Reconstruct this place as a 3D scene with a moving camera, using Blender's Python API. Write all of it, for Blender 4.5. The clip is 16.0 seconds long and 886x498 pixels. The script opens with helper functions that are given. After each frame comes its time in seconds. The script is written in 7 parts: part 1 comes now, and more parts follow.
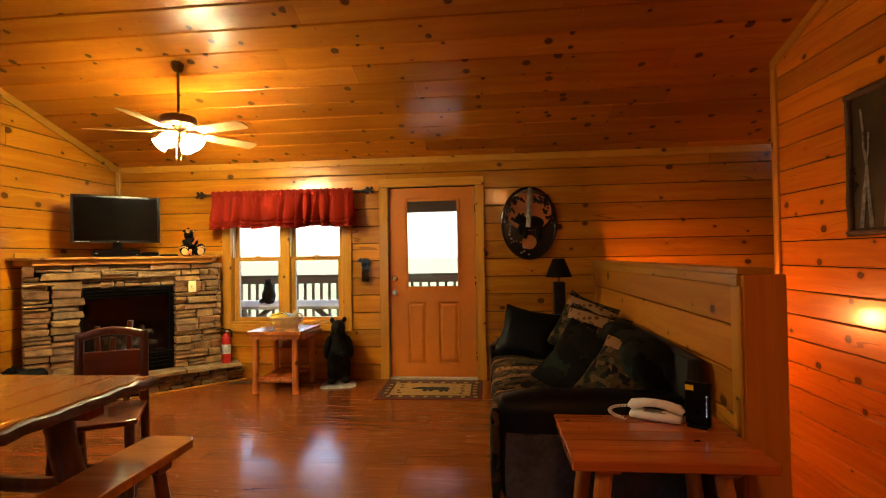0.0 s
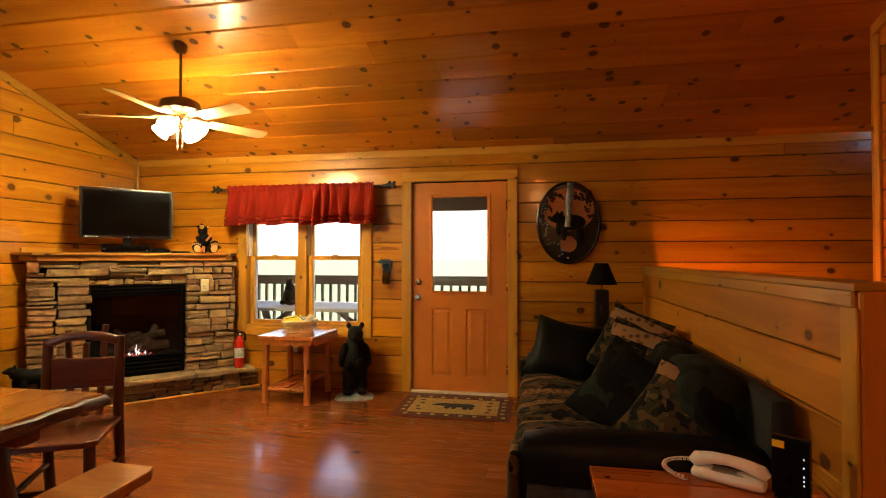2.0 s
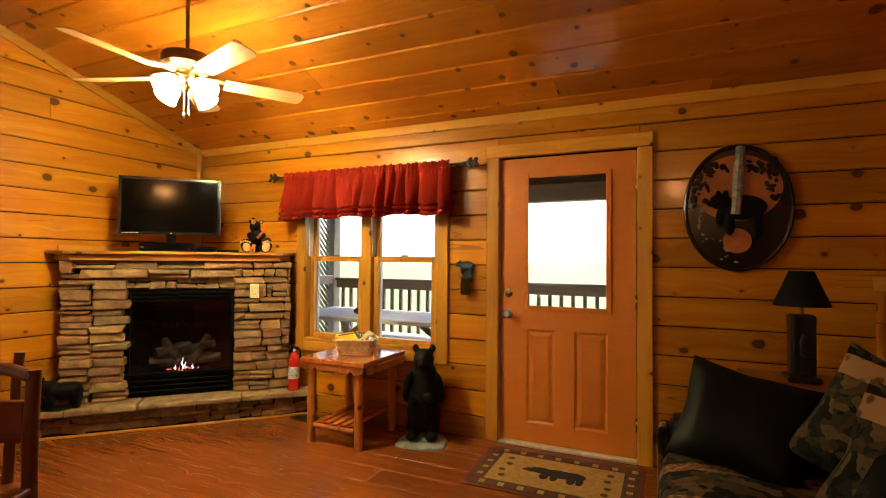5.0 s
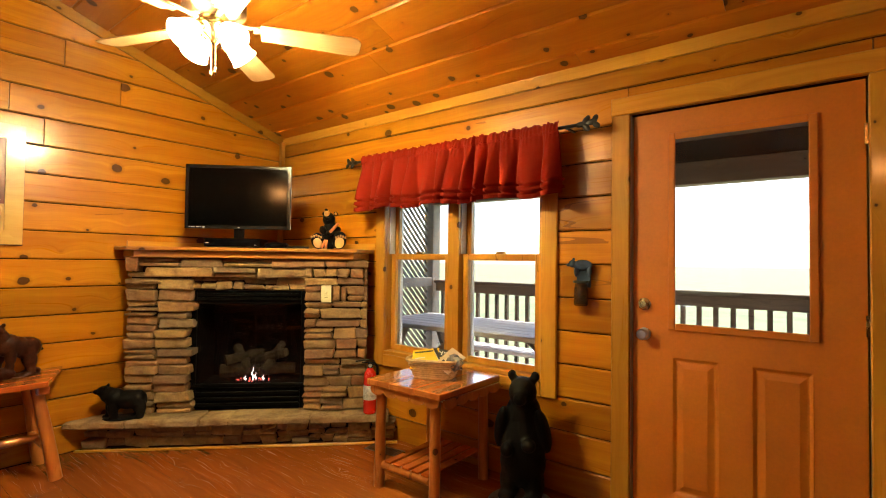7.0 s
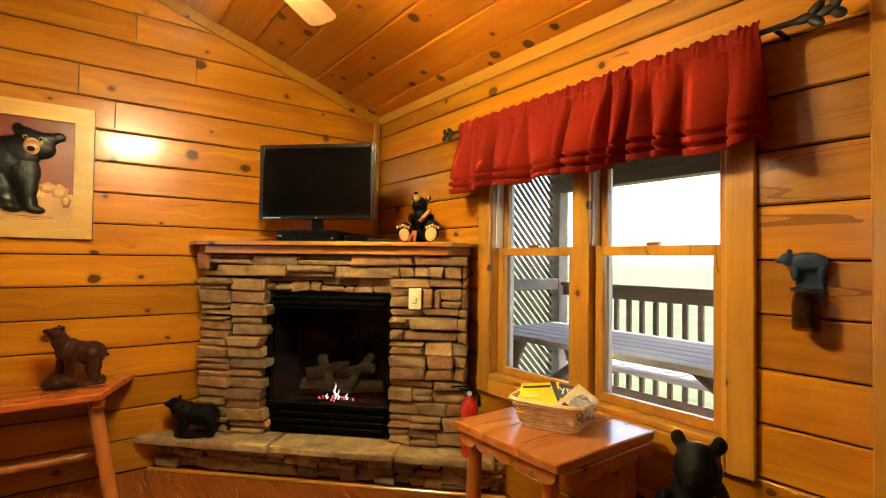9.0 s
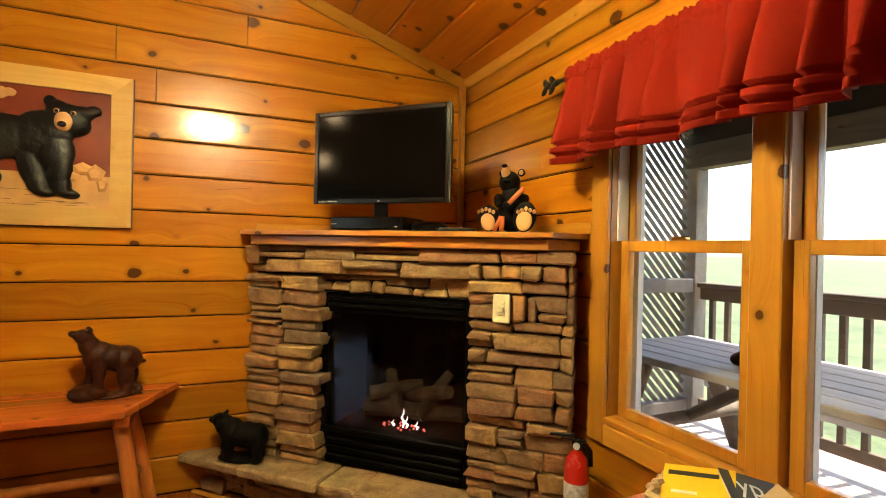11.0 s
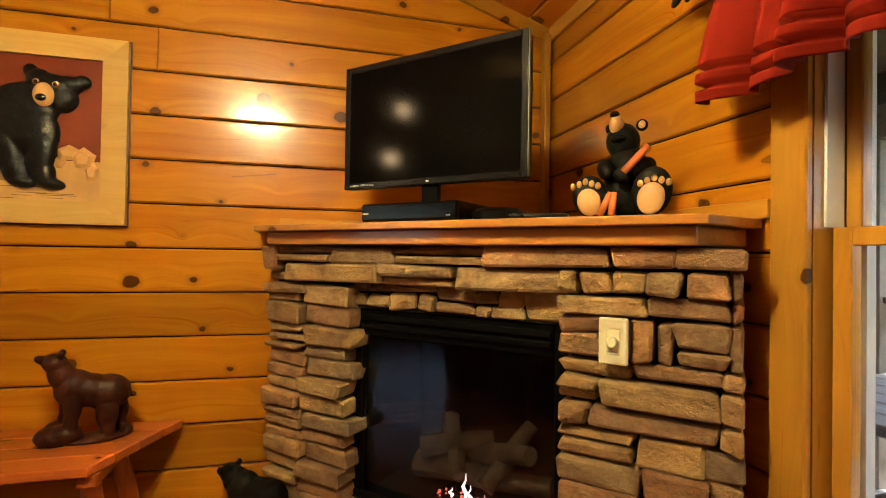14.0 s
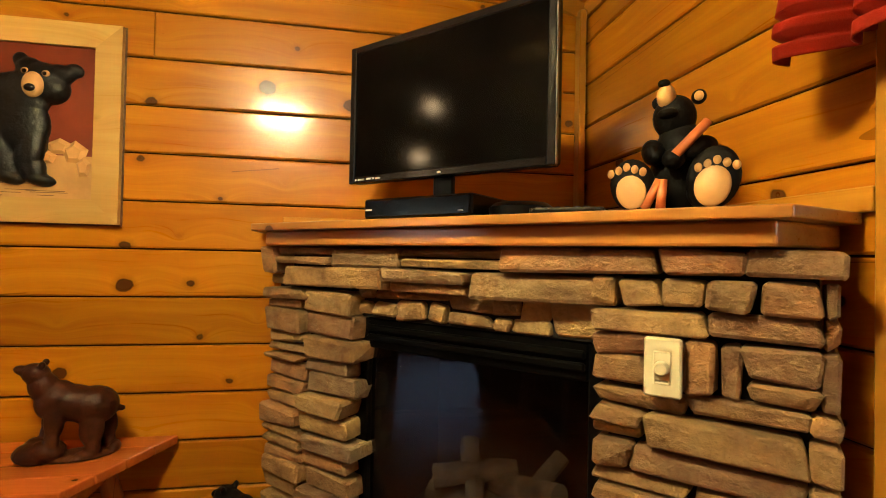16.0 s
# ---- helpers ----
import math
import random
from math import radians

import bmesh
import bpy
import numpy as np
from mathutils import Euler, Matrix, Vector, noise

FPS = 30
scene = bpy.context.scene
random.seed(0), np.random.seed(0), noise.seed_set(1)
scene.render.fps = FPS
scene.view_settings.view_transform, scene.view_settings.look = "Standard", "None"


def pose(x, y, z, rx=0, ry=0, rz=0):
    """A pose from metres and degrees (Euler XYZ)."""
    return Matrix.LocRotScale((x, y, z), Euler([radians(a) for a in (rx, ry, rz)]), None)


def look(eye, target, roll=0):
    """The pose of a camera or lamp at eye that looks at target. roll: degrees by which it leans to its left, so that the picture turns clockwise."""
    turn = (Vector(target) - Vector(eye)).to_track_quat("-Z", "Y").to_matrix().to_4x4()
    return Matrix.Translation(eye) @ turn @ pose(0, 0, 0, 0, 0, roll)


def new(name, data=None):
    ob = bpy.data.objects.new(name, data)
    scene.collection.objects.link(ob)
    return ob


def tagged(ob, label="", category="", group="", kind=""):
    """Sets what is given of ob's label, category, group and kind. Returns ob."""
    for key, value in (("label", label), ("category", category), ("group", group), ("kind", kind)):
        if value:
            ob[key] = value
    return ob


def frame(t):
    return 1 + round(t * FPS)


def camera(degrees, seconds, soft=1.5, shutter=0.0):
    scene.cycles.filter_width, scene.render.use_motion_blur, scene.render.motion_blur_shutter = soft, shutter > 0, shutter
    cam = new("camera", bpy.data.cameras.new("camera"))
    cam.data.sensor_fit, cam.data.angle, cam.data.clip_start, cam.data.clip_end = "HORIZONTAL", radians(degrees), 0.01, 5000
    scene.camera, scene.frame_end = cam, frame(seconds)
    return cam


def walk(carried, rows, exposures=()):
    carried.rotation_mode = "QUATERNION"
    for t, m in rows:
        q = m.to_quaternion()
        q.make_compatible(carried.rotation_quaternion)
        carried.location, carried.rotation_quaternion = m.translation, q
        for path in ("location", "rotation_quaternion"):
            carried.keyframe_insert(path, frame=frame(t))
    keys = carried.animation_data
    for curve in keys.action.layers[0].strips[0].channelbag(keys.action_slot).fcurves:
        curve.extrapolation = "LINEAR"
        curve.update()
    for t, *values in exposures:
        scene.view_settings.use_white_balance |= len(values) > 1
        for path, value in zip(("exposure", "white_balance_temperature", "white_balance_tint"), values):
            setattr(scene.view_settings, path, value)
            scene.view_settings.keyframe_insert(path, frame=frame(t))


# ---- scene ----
cam = camera(83.9, 16.0, 1.0)
PATH = [
    (0, (-0.108, -0.053, 1.32), (-0.298, 1.938, 1.346), -1.0),
    (0.5, (-0.118, 0.008, 1.325), (-0.334, 1.996, 1.353), -0.5),
    (1, (-0.092, 0.114, 1.327), (-0.346, 2.097, 1.357), -0.2),
    (1.5, (-0.055, 0.273, 1.321), (-0.358, 2.25, 1.355), -0.0),
    (2, (-0.019, 0.458, 1.32), (-0.379, 2.425, 1.354), 0.0),
    (2.5, (-0.006, 0.637, 1.32), (-0.421, 2.593, 1.354), -0.0),
    (3, (-0.05, 0.838, 1.329), (-0.506, 2.786, 1.364), -0.2),
    (5.5, (-0.106, 1.947, 1.31), (-1.036, 3.717, 1.354), 0.6),
    (6, (-0.192, 2.159, 1.302), (-1.217, 3.876, 1.348), 0.6),
    (6.5, (-0.288, 2.385, 1.297), (-1.419, 4.034, 1.343), 0.6),
    (7, (-0.378, 2.579, 1.285), (-1.618, 4.147, 1.335), 0.7),
    (7.5, (-0.497, 2.767, 1.31), (-1.839, 4.25, 1.336), 0.8),
    (8, (-0.645, 2.968, 1.311), (-2.082, 4.358, 1.326), 0.6),
    (8.5, (-0.751, 3.125, 1.273), (-2.274, 4.42, 1.312), 0.7),
    (9, (-0.878, 3.293, 1.263), (-2.486, 4.482, 1.308), 0.7),
    (11.5, (-1.581, 3.853, 1.292), (-3.442, 4.584, 1.304), 1.1),
    (12, (-1.711, 3.951, 1.259), (-3.606, 4.588, 1.293), 0.9),
    (12.5, (-1.826, 3.995, 1.29), (-3.739, 4.58, 1.3), 1.1),
    (13, (-1.918, 4.016, 1.279), (-3.839, 4.571, 1.289), 0.9),
    (13.5, (-2.006, 4.046, 1.258), (-3.935, 4.573, 1.284), 0.9),
    (14, (-2.091, 4.078, 1.257), (-4.027, 4.581, 1.283), 0.9),
    (14.5, (-2.154, 4.127, 1.263), (-4.101, 4.585, 1.288), 1.1),
    (15, (-2.208, 4.165, 1.251), (-4.164, 4.581, 1.288), 1.1),
    (15.5, (-2.26, 4.179, 1.251), (-4.221, 4.569, 1.292), 1.1),
    (16, (-2.3, 4.199, 1.259), (-4.267, 4.559, 1.292), 1.1),
]
EXPOSURES = [(0.0, 2.2), (5.5, 2.26), (9.0, 2.24), (11.5, 2.08), (16.0, 2.0)]
walk(cam, [(t, look(eye, target, roll)) for t, eye, target, roll in PATH], EXPOSURES)

FAN_GLOW, STAIR_GLOW, BACK_GLOW, FILL_GLOW, FAN_ANGLE = 52.0, 110.0, 8.0, 32.0, -15.0

# ---- world, sun, exposure ----
world = bpy.data.worlds.new("world")
scene.world = world
world.use_nodes = True
wn = world.node_tree.nodes
sky = wn.new("ShaderNodeTexSky")
sky.sky_type = "NISHITA"
sky.sun_disc = False
sky.sun_elevation, sky.sun_rotation = radians(58), radians(6)
sky.air_density, sky.dust_density = 1.0, 1.5
wn["Background"].inputs["Strength"].default_value = 0.15
world.node_tree.links.new(sky.outputs["Color"], wn["Background"].inputs["Color"])
sun = new("sun", bpy.data.lights.new("sun", "SUN"))
sun.data.energy, sun.data.angle, sun.data.color = 4.0, radians(1.0), (1.0, 0.95, 0.86)
sun.matrix_world = look((3, 34, 44), (0, 8, 0))

# ---- materials ----


def material(name, rough=0.5, metal=0.0, coat=0.0, color=(0.5, 0.5, 0.5)):
    m = bpy.data.materials.new(name)
    m.use_nodes = True
    b = m.node_tree.nodes["Principled BSDF"]
    b.inputs["Base Color"].default_value = (*color, 1)
    b.inputs["Roughness"].default_value = rough
    b.inputs["Metallic"].default_value = metal
    b.inputs["Coat Weight"].default_value = coat
    b.inputs["Coat Roughness"].default_value = 0.12
    return m, m.node_tree.nodes, m.node_tree.links, b


def math_node(n, l, op, a, b=None, clamp=False):
    k = n.new("ShaderNodeMath")
    k.operation = op
    k.use_clamp = clamp
    for i, v in enumerate((a, b)):
        if v is None:
            continue
        if isinstance(v, (int, float)):
            k.inputs[i].default_value = v
        else:
            l.new(v, k.inputs[i])
    return k.outputs[0]


def mix(n, l, fac, a, b, kind="MIX"):
    k = n.new("ShaderNodeMix")
    k.data_type, k.blend_type = "RGBA", kind
    for sock, v in ((k.inputs[0], fac), (k.inputs[6], a), (k.inputs[7], b)):
        if isinstance(v, (int, float)):
            sock.default_value = v
        elif isinstance(v, tuple):
            sock.default_value = (*v, 1)
        else:
            l.new(v, sock)
    return k.outputs[2]


def ramp(n, l, fac, *stops):
    k = n.new("ShaderNodeValToRGB")
    e = k.color_ramp.elements
    while len(e) < len(stops):
        e.new(0.5)
    for el, (p, c) in zip(e, stops):
        el.position = p
        el.color = (*c, 1) if isinstance(c, tuple) else (c, c, c, 1)
    l.new(fac, k.inputs[0])
    return k.outputs[0]


def noise_tex(n, l, vec, scale, detail=3.0, rough=0.5, distort=0.0, dims="3D"):
    k = n.new("ShaderNodeTexNoise")
    k.noise_dimensions = dims
    k.inputs["Scale"].default_value = scale
    k.inputs["Detail"].default_value = detail
    k.inputs["Roughness"].default_value = rough
    k.inputs["Distortion"].default_value = distort
    l.new(vec, k.inputs["Vector"])
    return k.outputs["Fac"]


def bump(n, l, b, height, strength, dist):
    k = n.new("ShaderNodeBump")
    k.inputs["Strength"].default_value, k.inputs["Distance"].default_value = strength, dist
    l.new(height, k.inputs["Height"])
    l.new(k.outputs[0], b.inputs["Normal"])


def wood(name, light, dark, axes="XZ", rough=0.3, coat=0.4, knots=1.0, per="object", space="world", grain=1.0, knot_scale=3.7, vary=0.24, cracks=0.6, relief=0.35):
    """Varnished wood. axes: the axis along the grain and the one across it."""
    m, n, l, b = material(name, rough, 0, coat)
    b.inputs["Specular IOR Level"].default_value = 0.3
    if space == "world":
        co = n.new("ShaderNodeNewGeometry").outputs["Position"]
    else:
        co = n.new("ShaderNodeTexCoord").outputs["Object"]
    if per == "object":
        rnd = n.new("ShaderNodeObjectInfo").outputs["Random"]
    else:
        rnd = n.new("ShaderNodeNewGeometry").outputs["Random Per Island"]
    sep = n.new("ShaderNodeSeparateXYZ")
    l.new(co, sep.inputs[0])
    u, v = sep.outputs[axes[0]], sep.outputs[axes[1]]
    w = sep.outputs[({"X", "Y", "Z"} - set(axes)).pop()]
    shift = math_node(n, l, "MULTIPLY", rnd, 37.0)
    comb = n.new("ShaderNodeCombineXYZ")
    l.new(math_node(n, l, "ADD", u, shift), comb.inputs[0])
    l.new(v, comb.inputs[1])
    l.new(math_node(n, l, "ADD", w, shift), comb.inputs[2])
    p = comb.outputs[0]
    # knots lie in the plane of the board
    vor = n.new("ShaderNodeTexVoronoi")
    vor.voronoi_dimensions = "2D"
    vor.inputs["Scale"].default_value = knot_scale
    flat = n.new("ShaderNodeCombineXYZ")
    l.new(math_node(n, l, "MULTIPLY", comb.outputs[0] and math_node(n, l, "ADD", u, shift), 0.8), flat.inputs[0])
    l.new(math_node(n, l, "ADD", v, math_node(n, l, "MULTIPLY", w, 0.4)), flat.inputs[1])
    wob = noise_tex(n, l, p, 30, 2)
    l.new(flat.outputs[0], vor.inputs["Vector"])
    dist = math_node(n, l, "ADD", vor.outputs["Distance"], math_node(n, l, "MULTIPLY", math_node(n, l, "SUBTRACT", wob, 0.5), 0.06))
    sepc = n.new("ShaderNodeSeparateColor")
    l.new(vor.outputs["Color"], sepc.inputs[0])
    size = math_node(n, l, "MULTIPLY", math_node(n, l, "SUBTRACT", sepc.outputs[0], 0.22, True), 0.128 * knots)
    edge = math_node(n, l, "SUBTRACT", size, dist)
    core = math_node(n, l, "MULTIPLY", edge, 60.0, True)
    halo = math_node(n, l, "MULTIPLY", math_node(n, l, "ADD", edge, 0.06), 9.0, True)
    halo = math_node(n, l, "MULTIPLY", halo, math_node(n, l, "GREATER_THAN", size, 0.002))
    # grain bends round the knots
    bend = math_node(n, l, "DIVIDE", 0.010, math_node(n, l, "ADD", vor.outputs["Distance"], 0.12))
    st = n.new("ShaderNodeCombineXYZ")
    l.new(math_node(n, l, "MULTIPLY", math_node(n, l, "ADD", u, shift), 1.1 * grain), st.inputs[0])
    l.new(math_node(n, l, "MULTIPLY", math_node(n, l, "ADD", v, bend), 16.0 * grain), st.inputs[1])
    l.new(math_node(n, l, "ADD", math_node(n, l, "MULTIPLY", w, 16.0 * grain), shift), st.inputs[2])
    broad = noise_tex(n, l, st.outputs[0], 1.0, 3, 0.55, 0.6)
    st2 = n.new("ShaderNodeVectorMath")
    st2.operation = "MULTIPLY"
    l.new(st.outputs[0], st2.inputs[0])
    st2.inputs[1].default_value = (1.6, 7.0, 7.0)
    fine = noise_tex(n, l, st2.outputs[0], 1.0, 3, 0.6)
    tone = math_node(n, l, "ADD", math_node(n, l, "MULTIPLY", broad, 0.75), math_node(n, l, "MULTIPLY", fine, 0.25))
    mid = tuple((a + c) / 2 for a, c in zip(light, dark))
    low = tuple(a * 0.3 + c * 0.7 for a, c in zip(mid, dark))
    col = ramp(n, l, tone, (0.28, low), (0.47, mid), (0.68, light))
    lift = n.new("ShaderNodeMapRange")
    lift.inputs["To Min"].default_value, lift.inputs["To Max"].default_value = 1 - vary, 1 + vary * 0.55
    l.new(math_node(n, l, "FRACT", math_node(n, l, "MULTIPLY", rnd, 7.31)), lift.inputs["Value"])
    grey = n.new("ShaderNodeCombineColor")
    for i in range(3):
        l.new(lift.outputs[0], grey.inputs[i])
    col = mix(n, l, 1.0, col, grey.outputs[0], "MULTIPLY")
    col = mix(n, l, math_node(n, l, "MULTIPLY", halo, 0.6), col, tuple(c * 0.45 for c in dark))
    col = mix(n, l, math_node(n, l, "MULTIPLY", core, 0.92), col, (0.032, 0.009, 0.003))
    heart = math_node(n, l, "MULTIPLY", math_node(n, l, "SUBTRACT", edge, 0.016), 70.0, True)
    col = mix(n, l, math_node(n, l, "MULTIPLY", heart, 0.4), col, (0.12, 0.032, 0.006))
    # thin drying cracks that wander along the grain
    ck = n.new("ShaderNodeCombineXYZ")
    l.new(math_node(n, l, "MULTIPLY", math_node(n, l, "ADD", u, shift), 0.22), ck.inputs[0])
    l.new(math_node(n, l, "MULTIPLY", v, 4.0), ck.inputs[1])
    l.new(shift, ck.inputs[2])
    wander = noise_tex(n, l, ck.outputs[0], 1.0, 2, 0.4)
    line = math_node(n, l, "LESS_THAN", math_node(n, l, "ABSOLUTE", math_node(n, l, "SUBTRACT", wander, 0.53)), 0.0022)
    some = math_node(n, l, "GREATER_THAN", noise_tex(n, l, p, 1.3, 1), 0.56)
    line = math_node(n, l, "MULTIPLY", math_node(n, l, "MULTIPLY", line, some), cracks)
    col = mix(n, l, line, col, tuple(c * 0.3 for c in dark))
    l.new(col, b.inputs["Base Color"])
    l.new(math_node(n, l, "ADD", math_node(n, l, "MULTIPLY", fine, 0.16), rough - 0.08), b.inputs["Roughness"])
    big = noise_tex(n, l, p, 3.0, 1)
    hgt = math_node(n, l, "ADD", math_node(n, l, "MULTIPLY", fine, 0.15), math_node(n, l, "MULTIPLY", big, 1.6))
    bump(n, l, b, math_node(n, l, "ADD", hgt, math_node(n, l, "MULTIPLY", core, 0.1)), relief, 0.006)
    return m


def plain(name, color, rough=0.5, metal=0.0, coat=0.0, spread=0.25, scale=18.0, relief=0.15, depth=0.003, second=None, per=0.0):
    """A surface of one colour with mottling and fine relief."""
    m, n, l, b = material(name, rough, metal, coat, color)
    co = n.new("ShaderNodeTexCoord").outputs["Object"]
    a = noise_tex(n, l, co, scale, 4, 0.6)
    c = noise_tex(n, l, co, scale * 0.17, 2)
    f = math_node(n, l, "ADD", math_node(n, l, "MULTIPLY", a, 0.55), math_node(n, l, "MULTIPLY", c, 0.45))
    low = second or tuple(v * (1 - spread) for v in color)
    high = tuple(min(1, v * (1 + spread * 0.6)) for v in color)
    col = ramp(n, l, f, (0.36, low), (0.62, high))
    if per:
        rnd = n.new("ShaderNodeObjectInfo").outputs["Random"]
        lift = math_node(n, l, "ADD", math_node(n, l, "MULTIPLY", rnd, per * 2), 1 - per)
        grey = n.new("ShaderNodeCombineColor")
        for i in range(3):
            l.new(lift, grey.inputs[i])
        col = mix(n, l, 1.0, col, grey.outputs[0], "MULTIPLY")
    l.new(col, b.inputs["Base Color"])
    l.new(math_node(n, l, "ADD", math_node(n, l, "MULTIPLY", a, 0.2), rough - 0.1), b.inputs["Roughness"])
    if relief:
        bump(n, l, b, a, relief, depth)
    return m


def glow(name, color, strength):
    m, n, l, b = material(name, 0.4, color=color)
    b.inputs["Emission Color"].default_value = (*color, 1)
    b.inputs["Emission Strength"].default_value = strength
    return m


def glass(name, tint=(1, 1, 1), rough=0.0):
    m, n, l, b = material(name, rough, color=tint)
    b.inputs["Transmission Weight"].default_value = 1.0
    b.inputs["IOR"].default_value = 1.45
    return m


PINE_L, PINE_D = (0.52, 0.213, 0.0095), (0.335, 0.091, 0.0032)
pine_x = wood("pine_boards_along_x", PINE_L, PINE_D, "XZ", knots=1.2, vary=0.3)
# Partition pine is brighter and redder: its warm light is put into the colour.
pine_lit_red = wood("pine_boards_partition_lit", (0.66, 0.22, 0.012), (0.44, 0.105, 0.006), "YZ")
pine_y = wood("pine_boards_along_y", PINE_L, PINE_D, "YZ", knots=1.15, vary=0.28)
pine_z = wood("pine_trim_upright", (0.58, 0.28, 0.034), (0.42, 0.165, 0.0135), "ZX", knots=0.8)
trim_x = wood("pine_trim_along_x", (0.58, 0.28, 0.034), (0.42, 0.165, 0.0135), "XZ", knots=0.8)
trim_y = wood("pine_trim_along_y", (0.58, 0.28, 0.034), (0.42, 0.165, 0.0135), "YZ", knots=0.8)
ceil_wood = wood("pine_ceiling", (0.52, 0.184, 0.0105), (0.35, 0.086, 0.004), "XY", per="island", rough=0.32, coat=0.12, grain=0.6, cracks=0.2, knot_scale=5.4, vary=0.3, knots=1.45)
floor_wood = wood("laminate_floor", (0.275, 0.074, 0.0135), (0.175, 0.042, 0.0075), "XY", rough=0.25, coat=0.4, knots=0.0, vary=0.14, grain=1.6, relief=0.08)
log_wood = wood("cedar_log", (0.55, 0.20, 0.045), (0.33, 0.09, 0.018), "ZX", space="object", knots=0.7, rough=0.3, knot_scale=4)
slab_wood = wood("cedar_slab", (0.56, 0.145, 0.028), (0.36, 0.070, 0.013), "XY", space="object", knots=0.5, rough=0.22, coat=0.6, knot_scale=4)
dark_log = wood("dark_hickory_log", (0.16, 0.055, 0.028), (0.05, 0.018, 0.010), "ZX", space="object", knots=0.6, rough=0.32)
dark_slab = wood("dark_hickory_slab", (0.25, 0.065, 0.022), (0.13, 0.032, 0.011), "XZ", space="object", knots=0.5, rough=0.3)
table_wood = wood("honey_table_wood", (0.55, 0.22, 0.055), (0.32, 0.10, 0.02), "XY", space="object", knots=0.8, rough=0.2, coat=0.7)
bark = plain("table_edge_bark", (0.10, 0.035, 0.015), 0.5, scale=30, relief=0.6, depth=0.01, spread=0.6)
gap_dark = plain("groove_shadow_wood", (0.016, 0.006, 0.002), 0.9)
door_paint = plain("ochre_door_paint", (0.56, 0.165, 0.010), 0.5, spread=0.08, scale=60, relief=0.1, depth=0.001)
weather_strip = plain("cream_jamb_paint", (0.42, 0.30, 0.17), 0.6, spread=0.1)
white_vinyl = plain("white_vinyl", (0.72, 0.72, 0.72), 0.35, spread=0.08)
black_gloss = plain("black_gloss_plastic", (0.0022, 0.0022, 0.0024), 0.3, spread=0.2)
black_metal = plain("black_firebox_metal", (0.0018, 0.0018, 0.0018), 0.5, spread=0.4, scale=40)
brass = plain("worn_brass", (0.62, 0.45, 0.18), 0.25, 1.0, spread=0.15)
steel = plain("brushed_nickel", (0.55, 0.52, 0.48), 0.3, 1.0, spread=0.12)
pane_glass = glass("clear_pane")


def dull(mat, level):
    """Takes gloss off a dark surface."""
    mat.node_tree.nodes["Principled BSDF"].inputs["Specular IOR Level"].default_value = level
    return mat


dull(black_gloss, 0.12)
dull(black_metal, 0.06)
dull(gap_dark, 0.05)

# ---- building helpers ----


def mesh_of(name, verts, faces, mat=None, smooth=False):
    me = bpy.data.meshes.new(name)
    me.from_pydata(verts, [], faces)
    if mat:
        me.materials.append(mat)
    if smooth:
        for f in me.polygons:
            f.use_smooth = True
    me.update()
    return me


def add(name, me, parent=None, m=None, label="", category="", group="", kind=""):
    ob = new(name, me)
    if parent:
        ob.parent = parent
    if m is not None:
        ob.matrix_basis = m
    return tagged(ob, label, category, group, kind)


def part(name, bm, mat, parent, label="", smooth=False, m=None):
    """Links a bmesh as one mesh object under a thing or a part."""
    me = bpy.data.meshes.new(name)
    bmesh.ops.recalc_face_normals(bm, faces=bm.faces)
    bm.to_mesh(me)
    bm.free()
    me.materials.append(mat)
    for f in me.polygons:
        f.use_smooth = smooth
    if smooth:
        me.set_sharp_from_angle(angle=radians(40))
    ob = new(name, me)
    if parent:
        ob.parent = parent
    if m is not None:
        ob.matrix_basis = m
    return tagged(ob, label)


def thing(name, label, category, m=None, group="", kind=""):
    ob = new(name)
    ob.empty_display_size = 0.1
    if m is not None:
        ob.matrix_basis = m
    return tagged(ob, label, category, group, kind)


def box(bm, lo, hi, bevel=0.0, m=None, seg=1):
    lo, hi = Vector(lo), Vector(hi)
    size, mid = hi - lo, (lo + hi) / 2
    r = bmesh.ops.create_cube(bm, size=1, matrix=Matrix.Translation(mid) @ Matrix.Diagonal((*size, 1)))
    vs = r["verts"]
    if bevel:
        es = list({e for v in vs for e in v.link_edges})
        r2 = bmesh.ops.bevel(bm, geom=es, offset=bevel, segments=seg, profile=0.5, affect="EDGES")
        vs = list({v for v in r2["verts"]} | {v for v in vs if v.is_valid})
    if m is not None:
        bmesh.ops.transform(bm, matrix=m, verts=vs)
    return vs


def boxed(lo, hi, bevel=0.0, seg=1):
    bm = bmesh.new()
    box(bm, lo, hi, bevel, seg=seg)
    return bm


